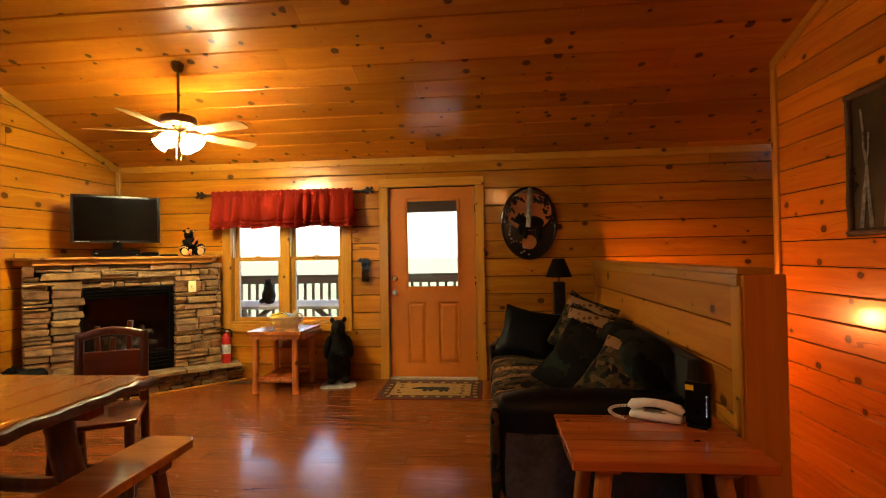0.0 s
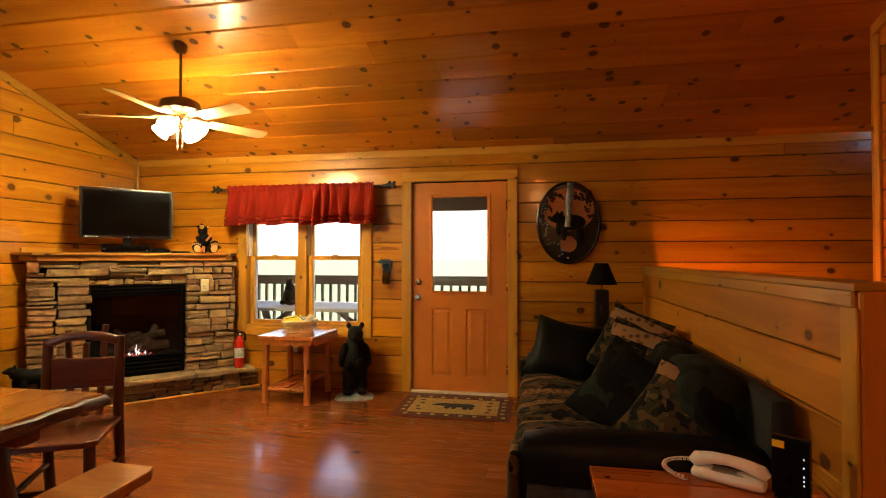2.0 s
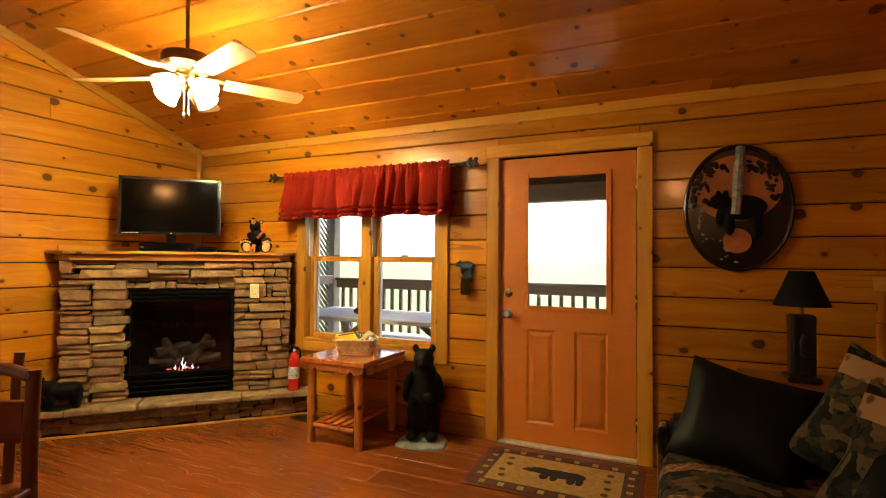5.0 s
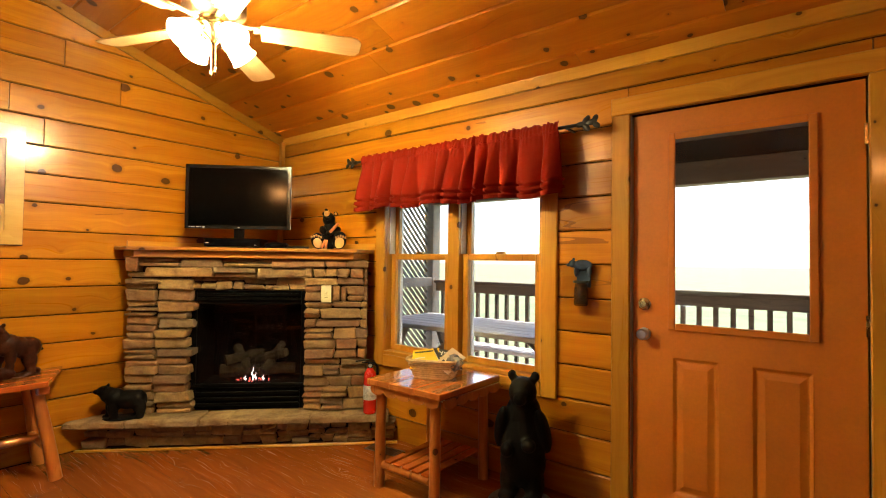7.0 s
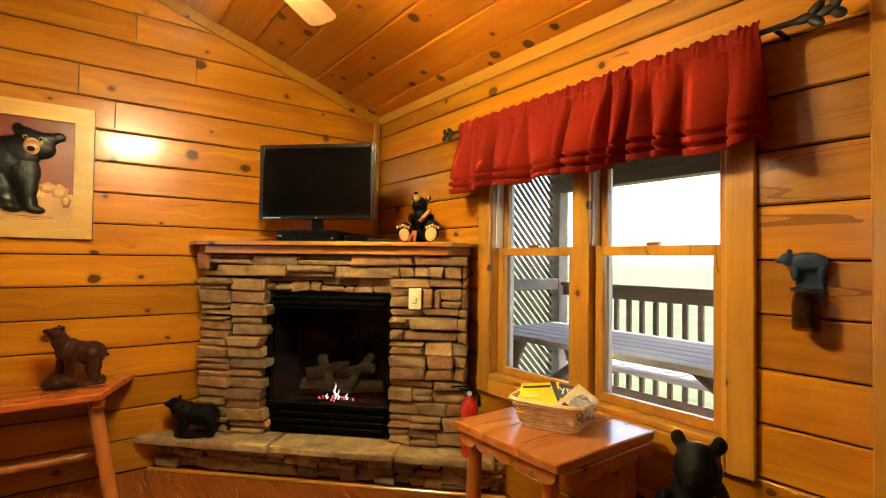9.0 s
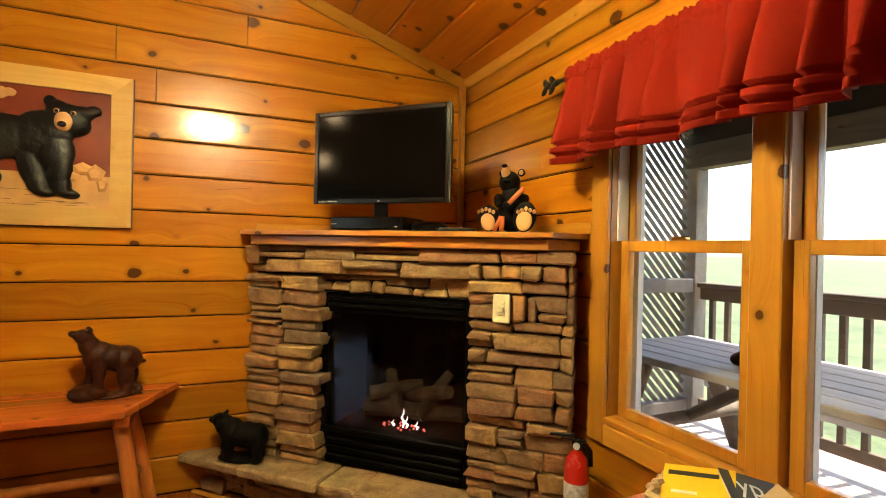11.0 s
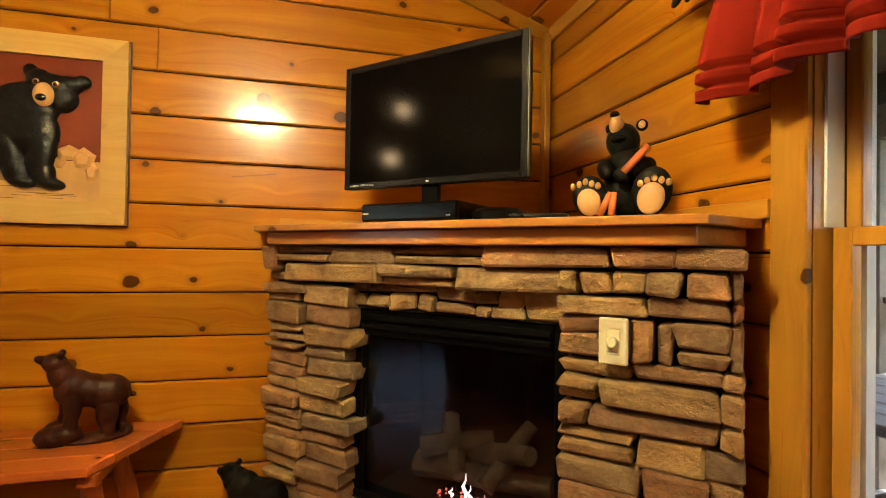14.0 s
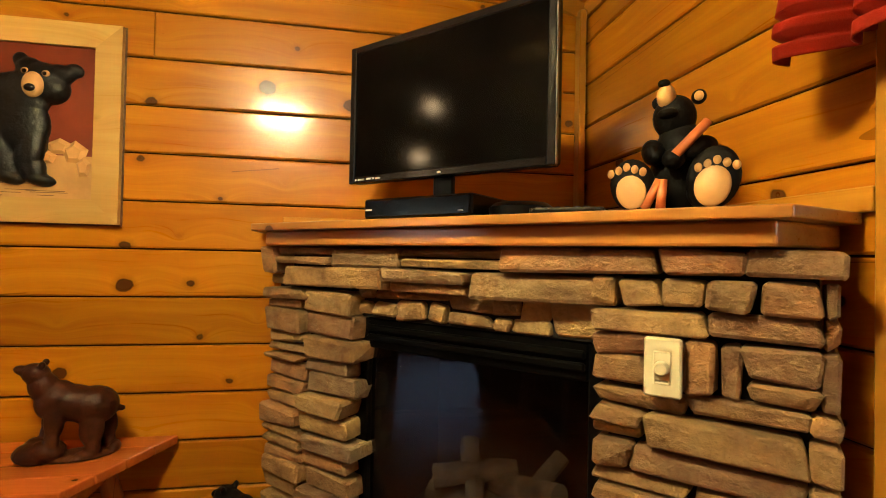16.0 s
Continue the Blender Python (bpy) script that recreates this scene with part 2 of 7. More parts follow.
def rod(bm, a, b, r0, r1=None, n=10, wobble=0.0, rings=1, seed=0):
    """A round bar from a to b, tapering, with an uneven surface if asked."""
    a, b = Vector(a), Vector(b)
    r1 = r0 if r1 is None else r1
    z = (b - a).normalized()
    x = z.orthogonal().normalized()
    y = z.cross(x)
    rnd = random.Random(seed)
    loops = []
    for i in range(rings + 1):
        f = i / rings
        c = a.lerp(b, f)
        if wobble and 0 < i < rings:
            c = c + x * rnd.uniform(-wobble, wobble) * 0.6 + y * rnd.uniform(-wobble, wobble) * 0.6
        r = r0 + (r1 - r0) * f
        loops.append([bm.verts.new(c + (x * math.cos(t) + y * math.sin(t)) * (r + (rnd.uniform(-wobble, wobble) * 0.3 if wobble else 0))) for t in (2 * math.pi * k / n for k in range(n))])
    for p, q in zip(loops, loops[1:]):
        for k in range(n):
            bm.faces.new((p[k], p[(k + 1) % n], q[(k + 1) % n], q[k]))
    bm.faces.new(loops[0][::-1])
    bm.faces.new(loops[-1])
    return [v for lp in loops for v in lp]


def lathe(bm, profile, n=20, m=None, cap=True):
    """Turns (radius, height) pairs round z."""
    loops = [[bm.verts.new((r * math.cos(2 * math.pi * k / n), r * math.sin(2 * math.pi * k / n), z)) for k in range(n)] for r, z in profile]
    for p, q in zip(loops, loops[1:]):
        for k in range(n):
            bm.faces.new((p[k], p[(k + 1) % n], q[(k + 1) % n], q[k]))
    if cap:
        bm.faces.new(loops[0][::-1])
        bm.faces.new(loops[-1])
    vs = [v for lp in loops for v in lp]
    if m is not None:
        bmesh.ops.transform(bm, matrix=m, verts=vs)
    return vs


def blob(bm, c, r, m=None, seg=14, rings=9):
    """An ellipsoid with radii r at c, turned by m about its middle."""
    k = Matrix.Translation(c) @ (m or Matrix()) @ Matrix.Diagonal((*r, 1))
    return bmesh.ops.create_uvsphere(bm, u_segments=seg, v_segments=rings, radius=1, matrix=k)["verts"]


def sweep(bm, pts, radii, n=10, closed_ends=True):
    """A tube through the points."""
    pts = [Vector(p) for p in pts]
    if isinstance(radii, (int, float)):
        radii = [radii] * len(pts)
    loops = []
    x = None
    for i, p in enumerate(pts):
        d = (pts[min(i + 1, len(pts) - 1)] - pts[max(i - 1, 0)]).normalized()
        x = d.orthogonal().normalized() if x is None else (x - d * x.dot(d)).normalized()
        y = d.cross(x)
        loops.append([bm.verts.new(p + (x * math.cos(t) + y * math.sin(t)) * radii[i]) for t in (2 * math.pi * k / n for k in range(n))])
    for p, q in zip(loops, loops[1:]):
        for k in range(n):
            bm.faces.new((p[k], p[(k + 1) % n], q[(k + 1) % n], q[k]))
    if closed_ends:
        bm.faces.new(loops[0][::-1])
        bm.faces.new(loops[-1])


def slab(name, quads, mat, parent=None, **tags):
    """A structure mesh of plain boxes given by corners."""
    bm = bmesh.new()
    for lo, hi in quads:
        box(bm, lo, hi)
    ob = part(name, bm, mat, parent)
    return tagged(ob, tags.get("label", ""), tags.get("category", ""), "", tags.get("kind", "structure"))


# ---- plan ----
WEST, NORTH, EAST, SOUTH = -4.315, 5.19, 3.4, -2.8
PART_X, PART_Y = 2.1, 3.97
EAVE, PITCH, RIDGE = 2.375, 0.333, 1.2


def roof_z(y):
    return EAVE + PITCH * (NORTH - y) if y > RIDGE else EAVE + PITCH * (NORTH - RIDGE) - PITCH * (RIDGE - y)


DOOR = (-1.215, -0.245, 0.0, 2.06)
WINDOW = (-3.0, -1.70, 0.60, 1.98)


def walled(name, label, axis, at, out, u0, u1, top, openings, thick=0.16, gable=False):
    """A wall with its openings: boxes butted end to end behind the boards."""
    cuts = sorted({u0, u1, *(v for o in openings for v in o[:2])})
    bm = bmesh.new()
    for a, b in zip(cuts, cuts[1:]):
        spans = [(-0.3, top)]
        for o in openings:
            if o[0] <= a and b <= o[1]:
                spans = [(-0.3, o[2]), (o[3], top)]
        for z0, z1 in spans:
            if z1 - z0 < 0.01 or (z0 < 0 and z1 <= 0):
                continue
            if gable:
                ys = [v for v in (a, b) if True] + ([RIDGE] if a < RIDGE < b else [])
                ys.sort()
                lo, hi = sorted((at, at + out * thick))
                ring = [(yy, z0) for yy in (a, b)] + [(yy, roof_z(yy) + 0.02) for yy in reversed(ys)]
                f0 = [bm.verts.new((lo, yy, z)) for yy, z in ring]
                f1 = [bm.verts.new((hi, yy, z)) for yy, z in ring]
                bm.faces.new(f0)
                bm.faces.new(f1[::-1])
                for k in range(len(ring)):
                    bm.faces.new((f0[k], f1[k], f1[(k + 1) % len(ring)], f0[(k + 1) % len(ring)]))
            elif axis == "x":
                box(bm, (a, min(at, at + out * thick), z0), (b, max(at, at + out * thick), z1))
            else:
                box(bm, (min(at, at + out * thick), a, z0), (max(at, at + out * thick), b, z1))
    return tagged(part(name, bm, gap_dark, None), label, "wall", "", "structure")


BOARD_T = 0.016


def board(parent, axis, face, out, u0, u1, z0, z1, mat, thick=BOARD_T, top=None):
    """One wall board with eased edges; face is the room side, out points away from the room."""
    g, c = 0.003, 0.006
    z0, z1, u0, u1 = z0 + g, z1 - g, u0 + 0.0008, u1 - 0.0008
    t0, t1 = top or (u0, u1)
    t0, t1 = max(t0, u0), min(t1, u1)
    verts = []
    for depth, inset in ((thick, 0), (c, 0), (0, c)):
        for u, z in ((u0 + inset * 0.3, z0 + inset), (u1 - inset * 0.3, z0 + inset), (t1 - inset * 0.3, z1 - inset), (t0 + inset * 0.3, z1 - inset)):
            w = face + out * depth
            verts.append((u, w, z) if axis == "x" else (w, u, z))
    faces = [(0, 1, 2, 3)] + [(i + k, i + (k + 1) % 4, i + 4 + (k + 1) % 4, i + 4 + k) for i in (0, 4) for k in range(4)] + [(8, 9, 10, 11)]
    bm = bmesh.new()
    vs = [bm.verts.new(v) for v in verts]
    for f in faces:
        bm.faces.new([vs[i] for i in f])
    return part("board", bm, mat, parent)


def clad(parent, axis, face, out, u0, u1, levels, mat, openings=(), limit=None, seed=1, joint=3.6, skip=0.25):
    """Rows of boards between the levels, cut round the openings."""
    rnd = random.Random(seed)
    for z0, z1 in zip(levels, levels[1:]):
        lo, hi = limit(z0) if limit else (u0, u1)
        rects = [(lo, hi, z0, z1)]
        for o in openings:
            out_r = []
            for a, b, p, q in rects:
                if o[1] <= a or o[0] >= b or o[3] <= p or o[2] >= q:
                    out_r.append((a, b, p, q))
                    continue
                if a < o[0]:
                    out_r.append((a, o[0], p, q))
                if o[1] < b:
                    out_r.append((o[1], b, p, q))
                m0, m1 = max(a, o[0]), min(b, o[1])
                if p < o[2] - 0.01:
                    out_r.append((m0, m1, p, o[2]))
                if q > o[3] + 0.01:
                    out_r.append((m0, m1, o[3], q))
            rects = out_r
        for a, b, p, q in rects:
            cur = a
            while b - cur > 0.03:
                ln = rnd.uniform(joint, joint * 1.9)
                end = b if b - cur - ln < 0.6 else cur + ln
                board(parent, axis, face, out, cur, end, p, q, mat, top=limit(q) if limit else None)
                cur = end

# ---- the room ----
N_LEVELS = [-0.03] + [0.155 + 0.187 * k for k in range(12)] + [2.40]
W_LEVELS = [0.0] + [0.187 + 0.1803 * k for k in range(20)] + [3.70]

wall_north = walled("wall_north", "honey-varnished knotty pine board wall with door and window", "x", NORTH + BOARD_T, 1, WEST - 0.2, EAST, 2.42, [DOOR, WINDOW])
wall_west = walled("wall_west", "honey-varnished knotty pine gable wall behind the fireplace", "y", WEST - BOARD_T, -1, SOUTH, NORTH + 0.2, 3.78, [], gable=True)
wall_east = walled("wall_east", "plain pine wall closing the stairwell", "y", EAST, 1, PART_Y, NORTH, 2.42, [])
SOUTH_WINDOW = (-3.2, -1.7, 0.7, 2.05)
wall_south = walled("wall_south", "plain pine wall behind the dining area with a window", "x", SOUTH, -1, WEST - 0.2, PART_X + 0.1, 2.42, [SOUTH_WINDOW])
wall_partition = walled("wall_partition", "knotty pine partition wall beside the stairs, coloured brighter and redder as if lit", "y", PART_X + BOARD_T, 1, SOUTH, PART_Y, 3.78, [], 0.1, gable=True)
wall_return = walled("wall_return", "pine partition end wall", "x", PART_Y - 0.1, 1, PART_X + 0.12, EAST, 2.78, [], 0.1)


def under_roof(z0):
    if z0 < EAVE:
        return (SOUTH, NORTH)
    t = (z0 - EAVE) / PITCH
    return (SOUTH + t, NORTH - t)


def part_roof(z0):
    lo, hi = under_roof(z0)
    return (max(lo, SOUTH), min(hi, PART_Y))


clad(wall_north, "x", NORTH, 1, WEST, EAST, N_LEVELS, pine_x, [DOOR, WINDOW], seed=3)
clad(wall_west, "y", WEST, -1, SOUTH, NORTH, W_LEVELS, pine_y, limit=under_roof, seed=1104)
clad(wall_partition, "y", PART_X, 1, SOUTH, PART_Y, [-2.6, -2.2, -1.8, -1.4, -1.0, -0.6, -0.2, -0.045] + [0.133 + 0.178 * k for k in range(20)] + [3.70], pine_lit_red, limit=part_roof, seed=8)

# floor: planks in one direction on a sheet, open at the stairs
STAIR = (1.08, 2.35)
floor = slab("floor", [((WEST - 0.1, SOUTH, -0.25), (STAIR[0], NORTH + 0.1, -0.012)), ((STAIR[0], SOUTH, -0.25), (PART_X, STAIR[1], -0.012))], gap_dark, label="glossy reddish-brown laminate plank floor", category="floor")
lower_floor = slab("lower_floor", [((STAIR[0] - 0.2, STAIR[1] - 0.2, -2.75), (EAST + 0.1, NORTH + 0.2, -2.6))], floor_wood, label="plain wooden floor at the foot of the stairs", category="floor")


def plank(parent, x0, x1, y0, y1, mat):
    g, c = 0.0004, 0.0006
    verts = [(x, y, z) for z, i in ((-0.012, 0), (-c, 0), (0, c)) for x, y in ((x0 + g + i, y0 + g + i), (x1 - g - i, y0 + g + i), (x1 - g - i, y1 - g - i), (x0 + g + i, y1 - g - i))]
    faces = [(3, 2, 1, 0)] + [(i + k, i + (k + 1) % 4, i + 4 + (k + 1) % 4, i + 4 + k) for i in (0, 4) for k in range(4)] + [(8, 9, 10, 11)]
    add("plank", mesh_of("plank", verts, faces, mat), parent)


rnd = random.Random(4)
y = SOUTH
row = 0
while y < NORTH - 0.01:
    y1 = min(y + 0.195, NORTH)
    x_end = STAIR[0] if y1 > STAIR[1] else PART_X
    x = WEST
    first = True
    while x < x_end - 0.01:
        ln = rnd.uniform(0.5, 1.3) if first else 1.38
        first = False
        x1 = x_end if x_end - x - ln < 0.3 else x + ln
        plank(floor, x, x1, y, y1, floor_wood)
        x = x1
    y = y1

# ceiling: tongue-and-groove boards on both slopes, one mesh
verts, faces = [], []


def ceiling_board(x0, x1, ya, yb):
    base = len(verts)
    za, zb = roof_z(ya + 1e-6), roof_z(yb - 1e-6)
    c = 0.008
    for up, i in ((0.02, 0), (c, 0), (0.0, c)):
        for x, yy, z in ((x0, ya + i, za), (x1, ya + i, za), (x1, yb - i, zb), (x0, yb - i, zb)):
            s = (zb - za) / (yb - ya)
            verts.append((x, yy, za + (yy - ya) * s + up))
    faces.extend([tuple(base + k for k in f) for f in [(0, 1, 2, 3)] + [(i + k, i + (k + 1) % 4, i + 4 + (k + 1) % 4, i + 4 + k) for i in (0, 4) for k in range(4)] + [(11, 10, 9, 8)]])


rnd = random.Random(9)
y = SOUTH
while y < NORTH + 0.05:
    y1 = y + 0.215
    if y < RIDGE < y1:
        y1 = RIDGE
    x = WEST - 0.02
    while x < EAST:
        ln = rnd.uniform(1.6, 3.7)
        x1 = EAST if EAST - x - ln < 0.5 else x + ln
        ceiling_board(x + 0.0008, x1 - 0.0008, y + 0.0014, y1 - 0.0014)
        x = x1
    y = y1
ceiling = add("ceiling", mesh_of("ceiling", verts, faces, ceil_wood), label="sloping tongue-and-groove knotty pine ceiling, glossy varnish", category="ceiling", kind="structure")
rv = [(x, yy, roof_z(yy) + up) for up in (0.024, 0.2) for x in (WEST - 0.25, EAST + 0.2) for yy in (SOUTH - 0.3, RIDGE, NORTH + 0.4)]
rf = [(0, 1, 4, 3), (1, 2, 5, 4), (6, 9, 10, 7), (7, 10, 11, 8), (0, 3, 9, 6), (2, 8, 11, 5), (0, 6, 7, 1), (1, 7, 8, 2), (3, 4, 10, 9), (4, 5, 11, 10)]
add("roof", mesh_of("roof", rv, rf, gap_dark), label="dark roof above the board ceiling", category="roof", kind="structure")


def trim_piece(name, lo, hi, mat, label, bevel=0.004):
    return tagged(part(name, boxed(lo, hi, bevel), mat, None), label, "trim", "", "structure")


trim_piece("trim_north", (WEST, NORTH - 0.018, 2.312), (EAST, NORTH - 0.001, 2.39), trim_x, "pine strip along the top of the wall")
trim_piece("trim_corner", (WEST + 0.001, NORTH - 0.05, 1.37), (WEST + 0.05, NORTH - 0.019, 2.34), pine_z, "pine corner strip")


def rake(name, x0, x1, ya, yb, drop=0.072, mat=trim_y):
    bm = bmesh.new()
    vs = [bm.verts.new((x, yy, roof_z(yy) - d)) for x in (x0, x1) for yy, d in ((ya, drop), (yb, drop), (yb, -0.01), (ya, -0.01))]
    for f in ((0, 1, 2, 3), (4, 7, 6, 5), (0, 4, 5, 1), (1, 5, 6, 2), (2, 6, 7, 3), (3, 7, 4, 0)):
        bm.faces.new([vs[i] for i in f])
    return tagged(part(name, bm, mat, None), "pine strip following the slope of the ceiling", "trim", "", "structure")


rake("trim_west", WEST + 0.001, WEST + 0.02, RIDGE, NORTH - 0.02)
rake("trim_west_back", WEST + 0.001, WEST + 0.02, SOUTH, RIDGE - 0.001)
rake("trim_partition", PART_X - 0.02, PART_X - 0.001, RIDGE, PART_Y)
trim_piece("trim_partition_end", (PART_X - 0.021, PART_Y + 0.002, -2.6), (PART_X + 0.12, PART_Y + 0.02, 2.78), pine_z, "pine strip on the partition's end")
trim_piece("trim_partition_edge", (PART_X - 0.02, PART_Y - 0.045, -2.6), (PART_X - 0.001, PART_Y + 0.001, 2.71), pine_z, "pine corner strip on the partition")

# half wall between the sofa and the stairs
half_wall = tagged(part("half_wall", boxed((0.978, 2.19, -0.3), (1.062, NORTH - 0.002, 1.215)), gap_dark, None), "chest-high knotty pine half wall behind the sofa", "half wall", "", "structure")
HW = [-0.02, 0.2, 0.4, 0.59, 0.78, 0.985, 1.215]
half_mat = wood("pine_half_wall", (0.52, 0.205, 0.013), (0.36, 0.108, 0.006), "YZ", rough=0.5, coat=0.0, knots=1.3)
for z0, z1 in zip(HW, HW[1:]):
    board(half_wall, "y", 0.962, 1, 2.19, NORTH - 0.002, z0, z1, half_mat)
    board(half_wall, "y", 1.078, -1, 2.19, NORTH - 0.002, z0, z1, half_mat)
part("cap", boxed((0.945, 2.17, 1.216), (1.095, NORTH - 0.004, 1.242), 0.004), trim_y, half_wall, "flat pine cap")
part("top_strip", boxed((0.949, 2.19, 1.165), (0.961, NORTH - 0.004, 1.2155), 0.003), trim_y, half_wall)
part("end_strip", boxed((0.949, 2.168, 0.0), (0.961, 2.25, 1.164), 0.003), pine_z, half_wall)
part("end_panel", boxed((0.962, 2.162, -0.0), (1.14, 2.186, 1.2155), 0.006), wood("pine_end_panel", (0.66, 0.25, 0.028), (0.48, 0.15, 0.014), "ZX", rough=0.5, coat=0.0), half_wall, "wide reddish pine end board")

stair_walls = slab("wall_stairwell", [((0.98, 2.25, -2.6), (1.075, NORTH + 0.02, -0.31)), ((1.08, NORTH + 0.01, -2.6), (EAST, NORTH + 0.18, -0.31)), ((EAST, PART_Y, -2.6), (EAST + 0.16, NORTH, -0.31)), ((PART_X + 0.12, PART_Y - 0.1, -2.6), (EAST, PART_Y, -0.31)), ((1.08, 2.2, -2.6), (PART_X, 2.345, -0.26))], pine_y, label="pine boarded walls of the stairwell below the floor", category="wall")
# stairs going down behind the half wall
stairs = thing("stairs", "wooden steps going down behind the half wall", "stairs", kind="structure")
for k in range(12):
    part("step", boxed((1.08, 2.36 + 0.235 * k, -0.19 * (k + 1) - 0.04), (PART_X - 0.002, 2.62 + 0.235 * k, -0.19 * (k + 1)), 0.006), floor_wood, stairs)

# ---- front door ----
door_frame = thing("door_frame", "pine door casing round the entrance", "door frame", kind="structure")
part("casing", boxed((-1.295, NORTH - 0.022, 0.0), (-1.2, NORTH - 0.001, 2.062), 0.005), pine_z, door_frame)
part("casing", boxed((-0.26, NORTH - 0.022, 0.0), (-0.165, NORTH - 0.001, 2.062), 0.005), pine_z, door_frame)
part("casing", boxed((-1.298, NORTH - 0.024, 2.063), (-0.162, NORTH - 0.001, 2.155), 0.005), trim_x, door_frame)
part("jamb", boxed((-1.2145, NORTH, 0.0), (-1.199, NORTH + 0.17, 2.058)), white_vinyl, door_frame)
part("jamb", boxed((-0.261, NORTH + 0.004, 0.0), (-0.2455, NORTH + 0.17, 2.058)), weather_strip, door_frame, "white door jamb")
for lo, hi in (((-1.1985, NORTH + 0.064, 0.023), (-1.172, NORTH + 0.09, 2.057)), ((-0.288, NORTH + 0.064, 0.023), (-0.2615, NORTH + 0.09, 2.057)), ((-1.1715, NORTH + 0.064, 2.03), (-0.2885, NORTH + 0.09, 2.057)), ((-1.1715, NORTH + 0.064, 0.0225), (-0.2885, NORTH + 0.09, 0.05))):
    part("door_stop", boxed(lo, hi), weather_strip, door_frame)
part("threshold", boxed((-1.198, NORTH - 0.03, 0.001), (-0.262, NORTH + 0.16, 0.022), 0.004), plain("pale_threshold", (0.62, 0.55, 0.45), 0.35, spread=0.2), door_frame, "pale worn threshold")

door = thing("door_1", "closed ochre-painted entrance door with a half-height glass pane and two raised panels", "door", pose(-0.73, NORTH + 0.018, 0.024), kind="structure")
DW, DH, DT = 0.462, 2.028, 0.044
GX0, GX1, GZ0, GZ1 = -0.272, 0.288, 0.955, 1.895
PX = ((-0.285, -0.07), (0.065, 0.285))
bm = bmesh.new()
box(bm, (-DW, 0, 0), (GX0, DT, DH))
box(bm, (GX1, 0, 0), (DW, DT, DH))
box(bm, (GX0, 0, 0), (GX1, DT, 0.135))
box(bm, (GX0, 0, 0.8), (GX1, DT, GZ0))
box(bm, (GX0, 0, GZ1), (GX1, DT, DH))
box(bm, (GX0, 0.01, 0.135), (GX1, DT, 0.8))
box(bm, (GX0, 0, 0.135), (PX[0][0] if PX[0][0] > GX0 else GX0 + 0.001, 0.01, 0.8))
box(bm, (PX[0][1], 0, 0.135), (PX[1][0], 0.01, 0.8))
part("slab", bm, door_paint, door)
for a, b in PX:
    a, b = max(a, GX0 + 0.001), min(b, GX1)
    bm = bmesh.new()
    vs = []
    for d, i in ((0.0, 0.0), (0.009, 0.014), (0.009, 0.022), (0.001, 0.048)):
        vs.append([bm.verts.new(p) for p in ((a + i, d, 0.135 + i), (b - i, d, 0.135 + i), (b - i, d, 0.8 - i), (a + i, d, 0.8 - i))])
    for p, q in zip(vs, vs[1:]):
        for k in range(4):
            bm.faces.new((p[k], p[(k + 1) % 4], q[(k + 1) % 4], q[k]))
    bm.faces.new(vs[-1])
    part("panel", bm, door_paint, door, "raised rectangular panel")


def frame_bm(x0, x1, z0, z1, w, y0, y1, bevel=0.003):
    bm = bmesh.new()
    box(bm, (x0, y0, z0), (x0 + w, y1, z1), bevel)
    box(bm, (x1 - w, y0, z0), (x1, y1, z1), bevel)
    box(bm, (x0 + w + 0.0005, y0 + 0.001, z0), (x1 - w - 0.0005, y1 - 0.001, z0 + w), bevel)
    box(bm, (x0 + w + 0.0005, y0 + 0.001, z1 - w), (x1 - w - 0.0005, y1 - 0.001, z1), bevel)
    return bm


part("glazing_frame", frame_bm(GX0 - 0.02, GX1 + 0.02, GZ0 - 0.02, GZ1 + 0.02, 0.034, -0.012, -0.0005, 0.004), door_paint, door, "moulded frame round the glass")
pane = part("pane", boxed((GX0, 0.02, GZ0), (GX1, 0.024, GZ1)), pane_glass, door, "clear glass pane")
pane.visible_shadow = False


def knob(parent, x, z, mat, r=0.028, deep=0.055, label=""):
    bm = bmesh.new()
    m = pose(x, 0, z, 90)
    lathe(bm, [(0.03, 0), (0.032, 0.006), (0.012, 0.01), (0.011, deep * 0.45), (r * 0.8, deep * 0.6), (r, deep * 0.8), (r * 0.75, deep), (0.004, deep * 1.02)], 18, m)
    return part("door_knob" if deep > 0.04 else "deadbolt", bm, mat, parent, label, True)


knob(door, -0.405, 1.055, brass, 0.022, 0.03, "round brass deadbolt")
knob(door, -0.405, 0.905, steel, 0.028, 0.06, "round nickel knob")
for z in (0.22, 1.02, 1.8):
    part("hinge", boxed((DW - 0.006, -0.012, z - 0.045), (DW + 0.014, 0.002, z + 0.045), 0.003), brass, door, "brass hinge")

# ---- window ----
window = thing("window_1", "twin double-hung pine window under a red valance", "window", kind="structure")
CY = NORTH - 0.024
part("casing", boxed((-3.07, CY, 0.515), (-2.975, NORTH - 0.001, 2.03), 0.005), pine_z, window)
part("casing", boxed((-1.702, CY, 0.515), (-1.605, NORTH - 0.001, 2.03), 0.005), pine_z, window)
part("casing", boxed((-2.9745, CY - 0.002, 0.515), (-1.7025, NORTH - 0.001, 0.598), 0.005), trim_x, window)
part("casing", boxed((-2.9745, CY - 0.002, 1.965), (-1.7025, NORTH - 0.001, 2.03), 0.005), trim_x, window)
part("sill", boxed((-2.999, NORTH - 0.02, 0.599), (-1.7015, NORTH + 0.16, 0.625), 0.004), trim_x, window, "pine sill")
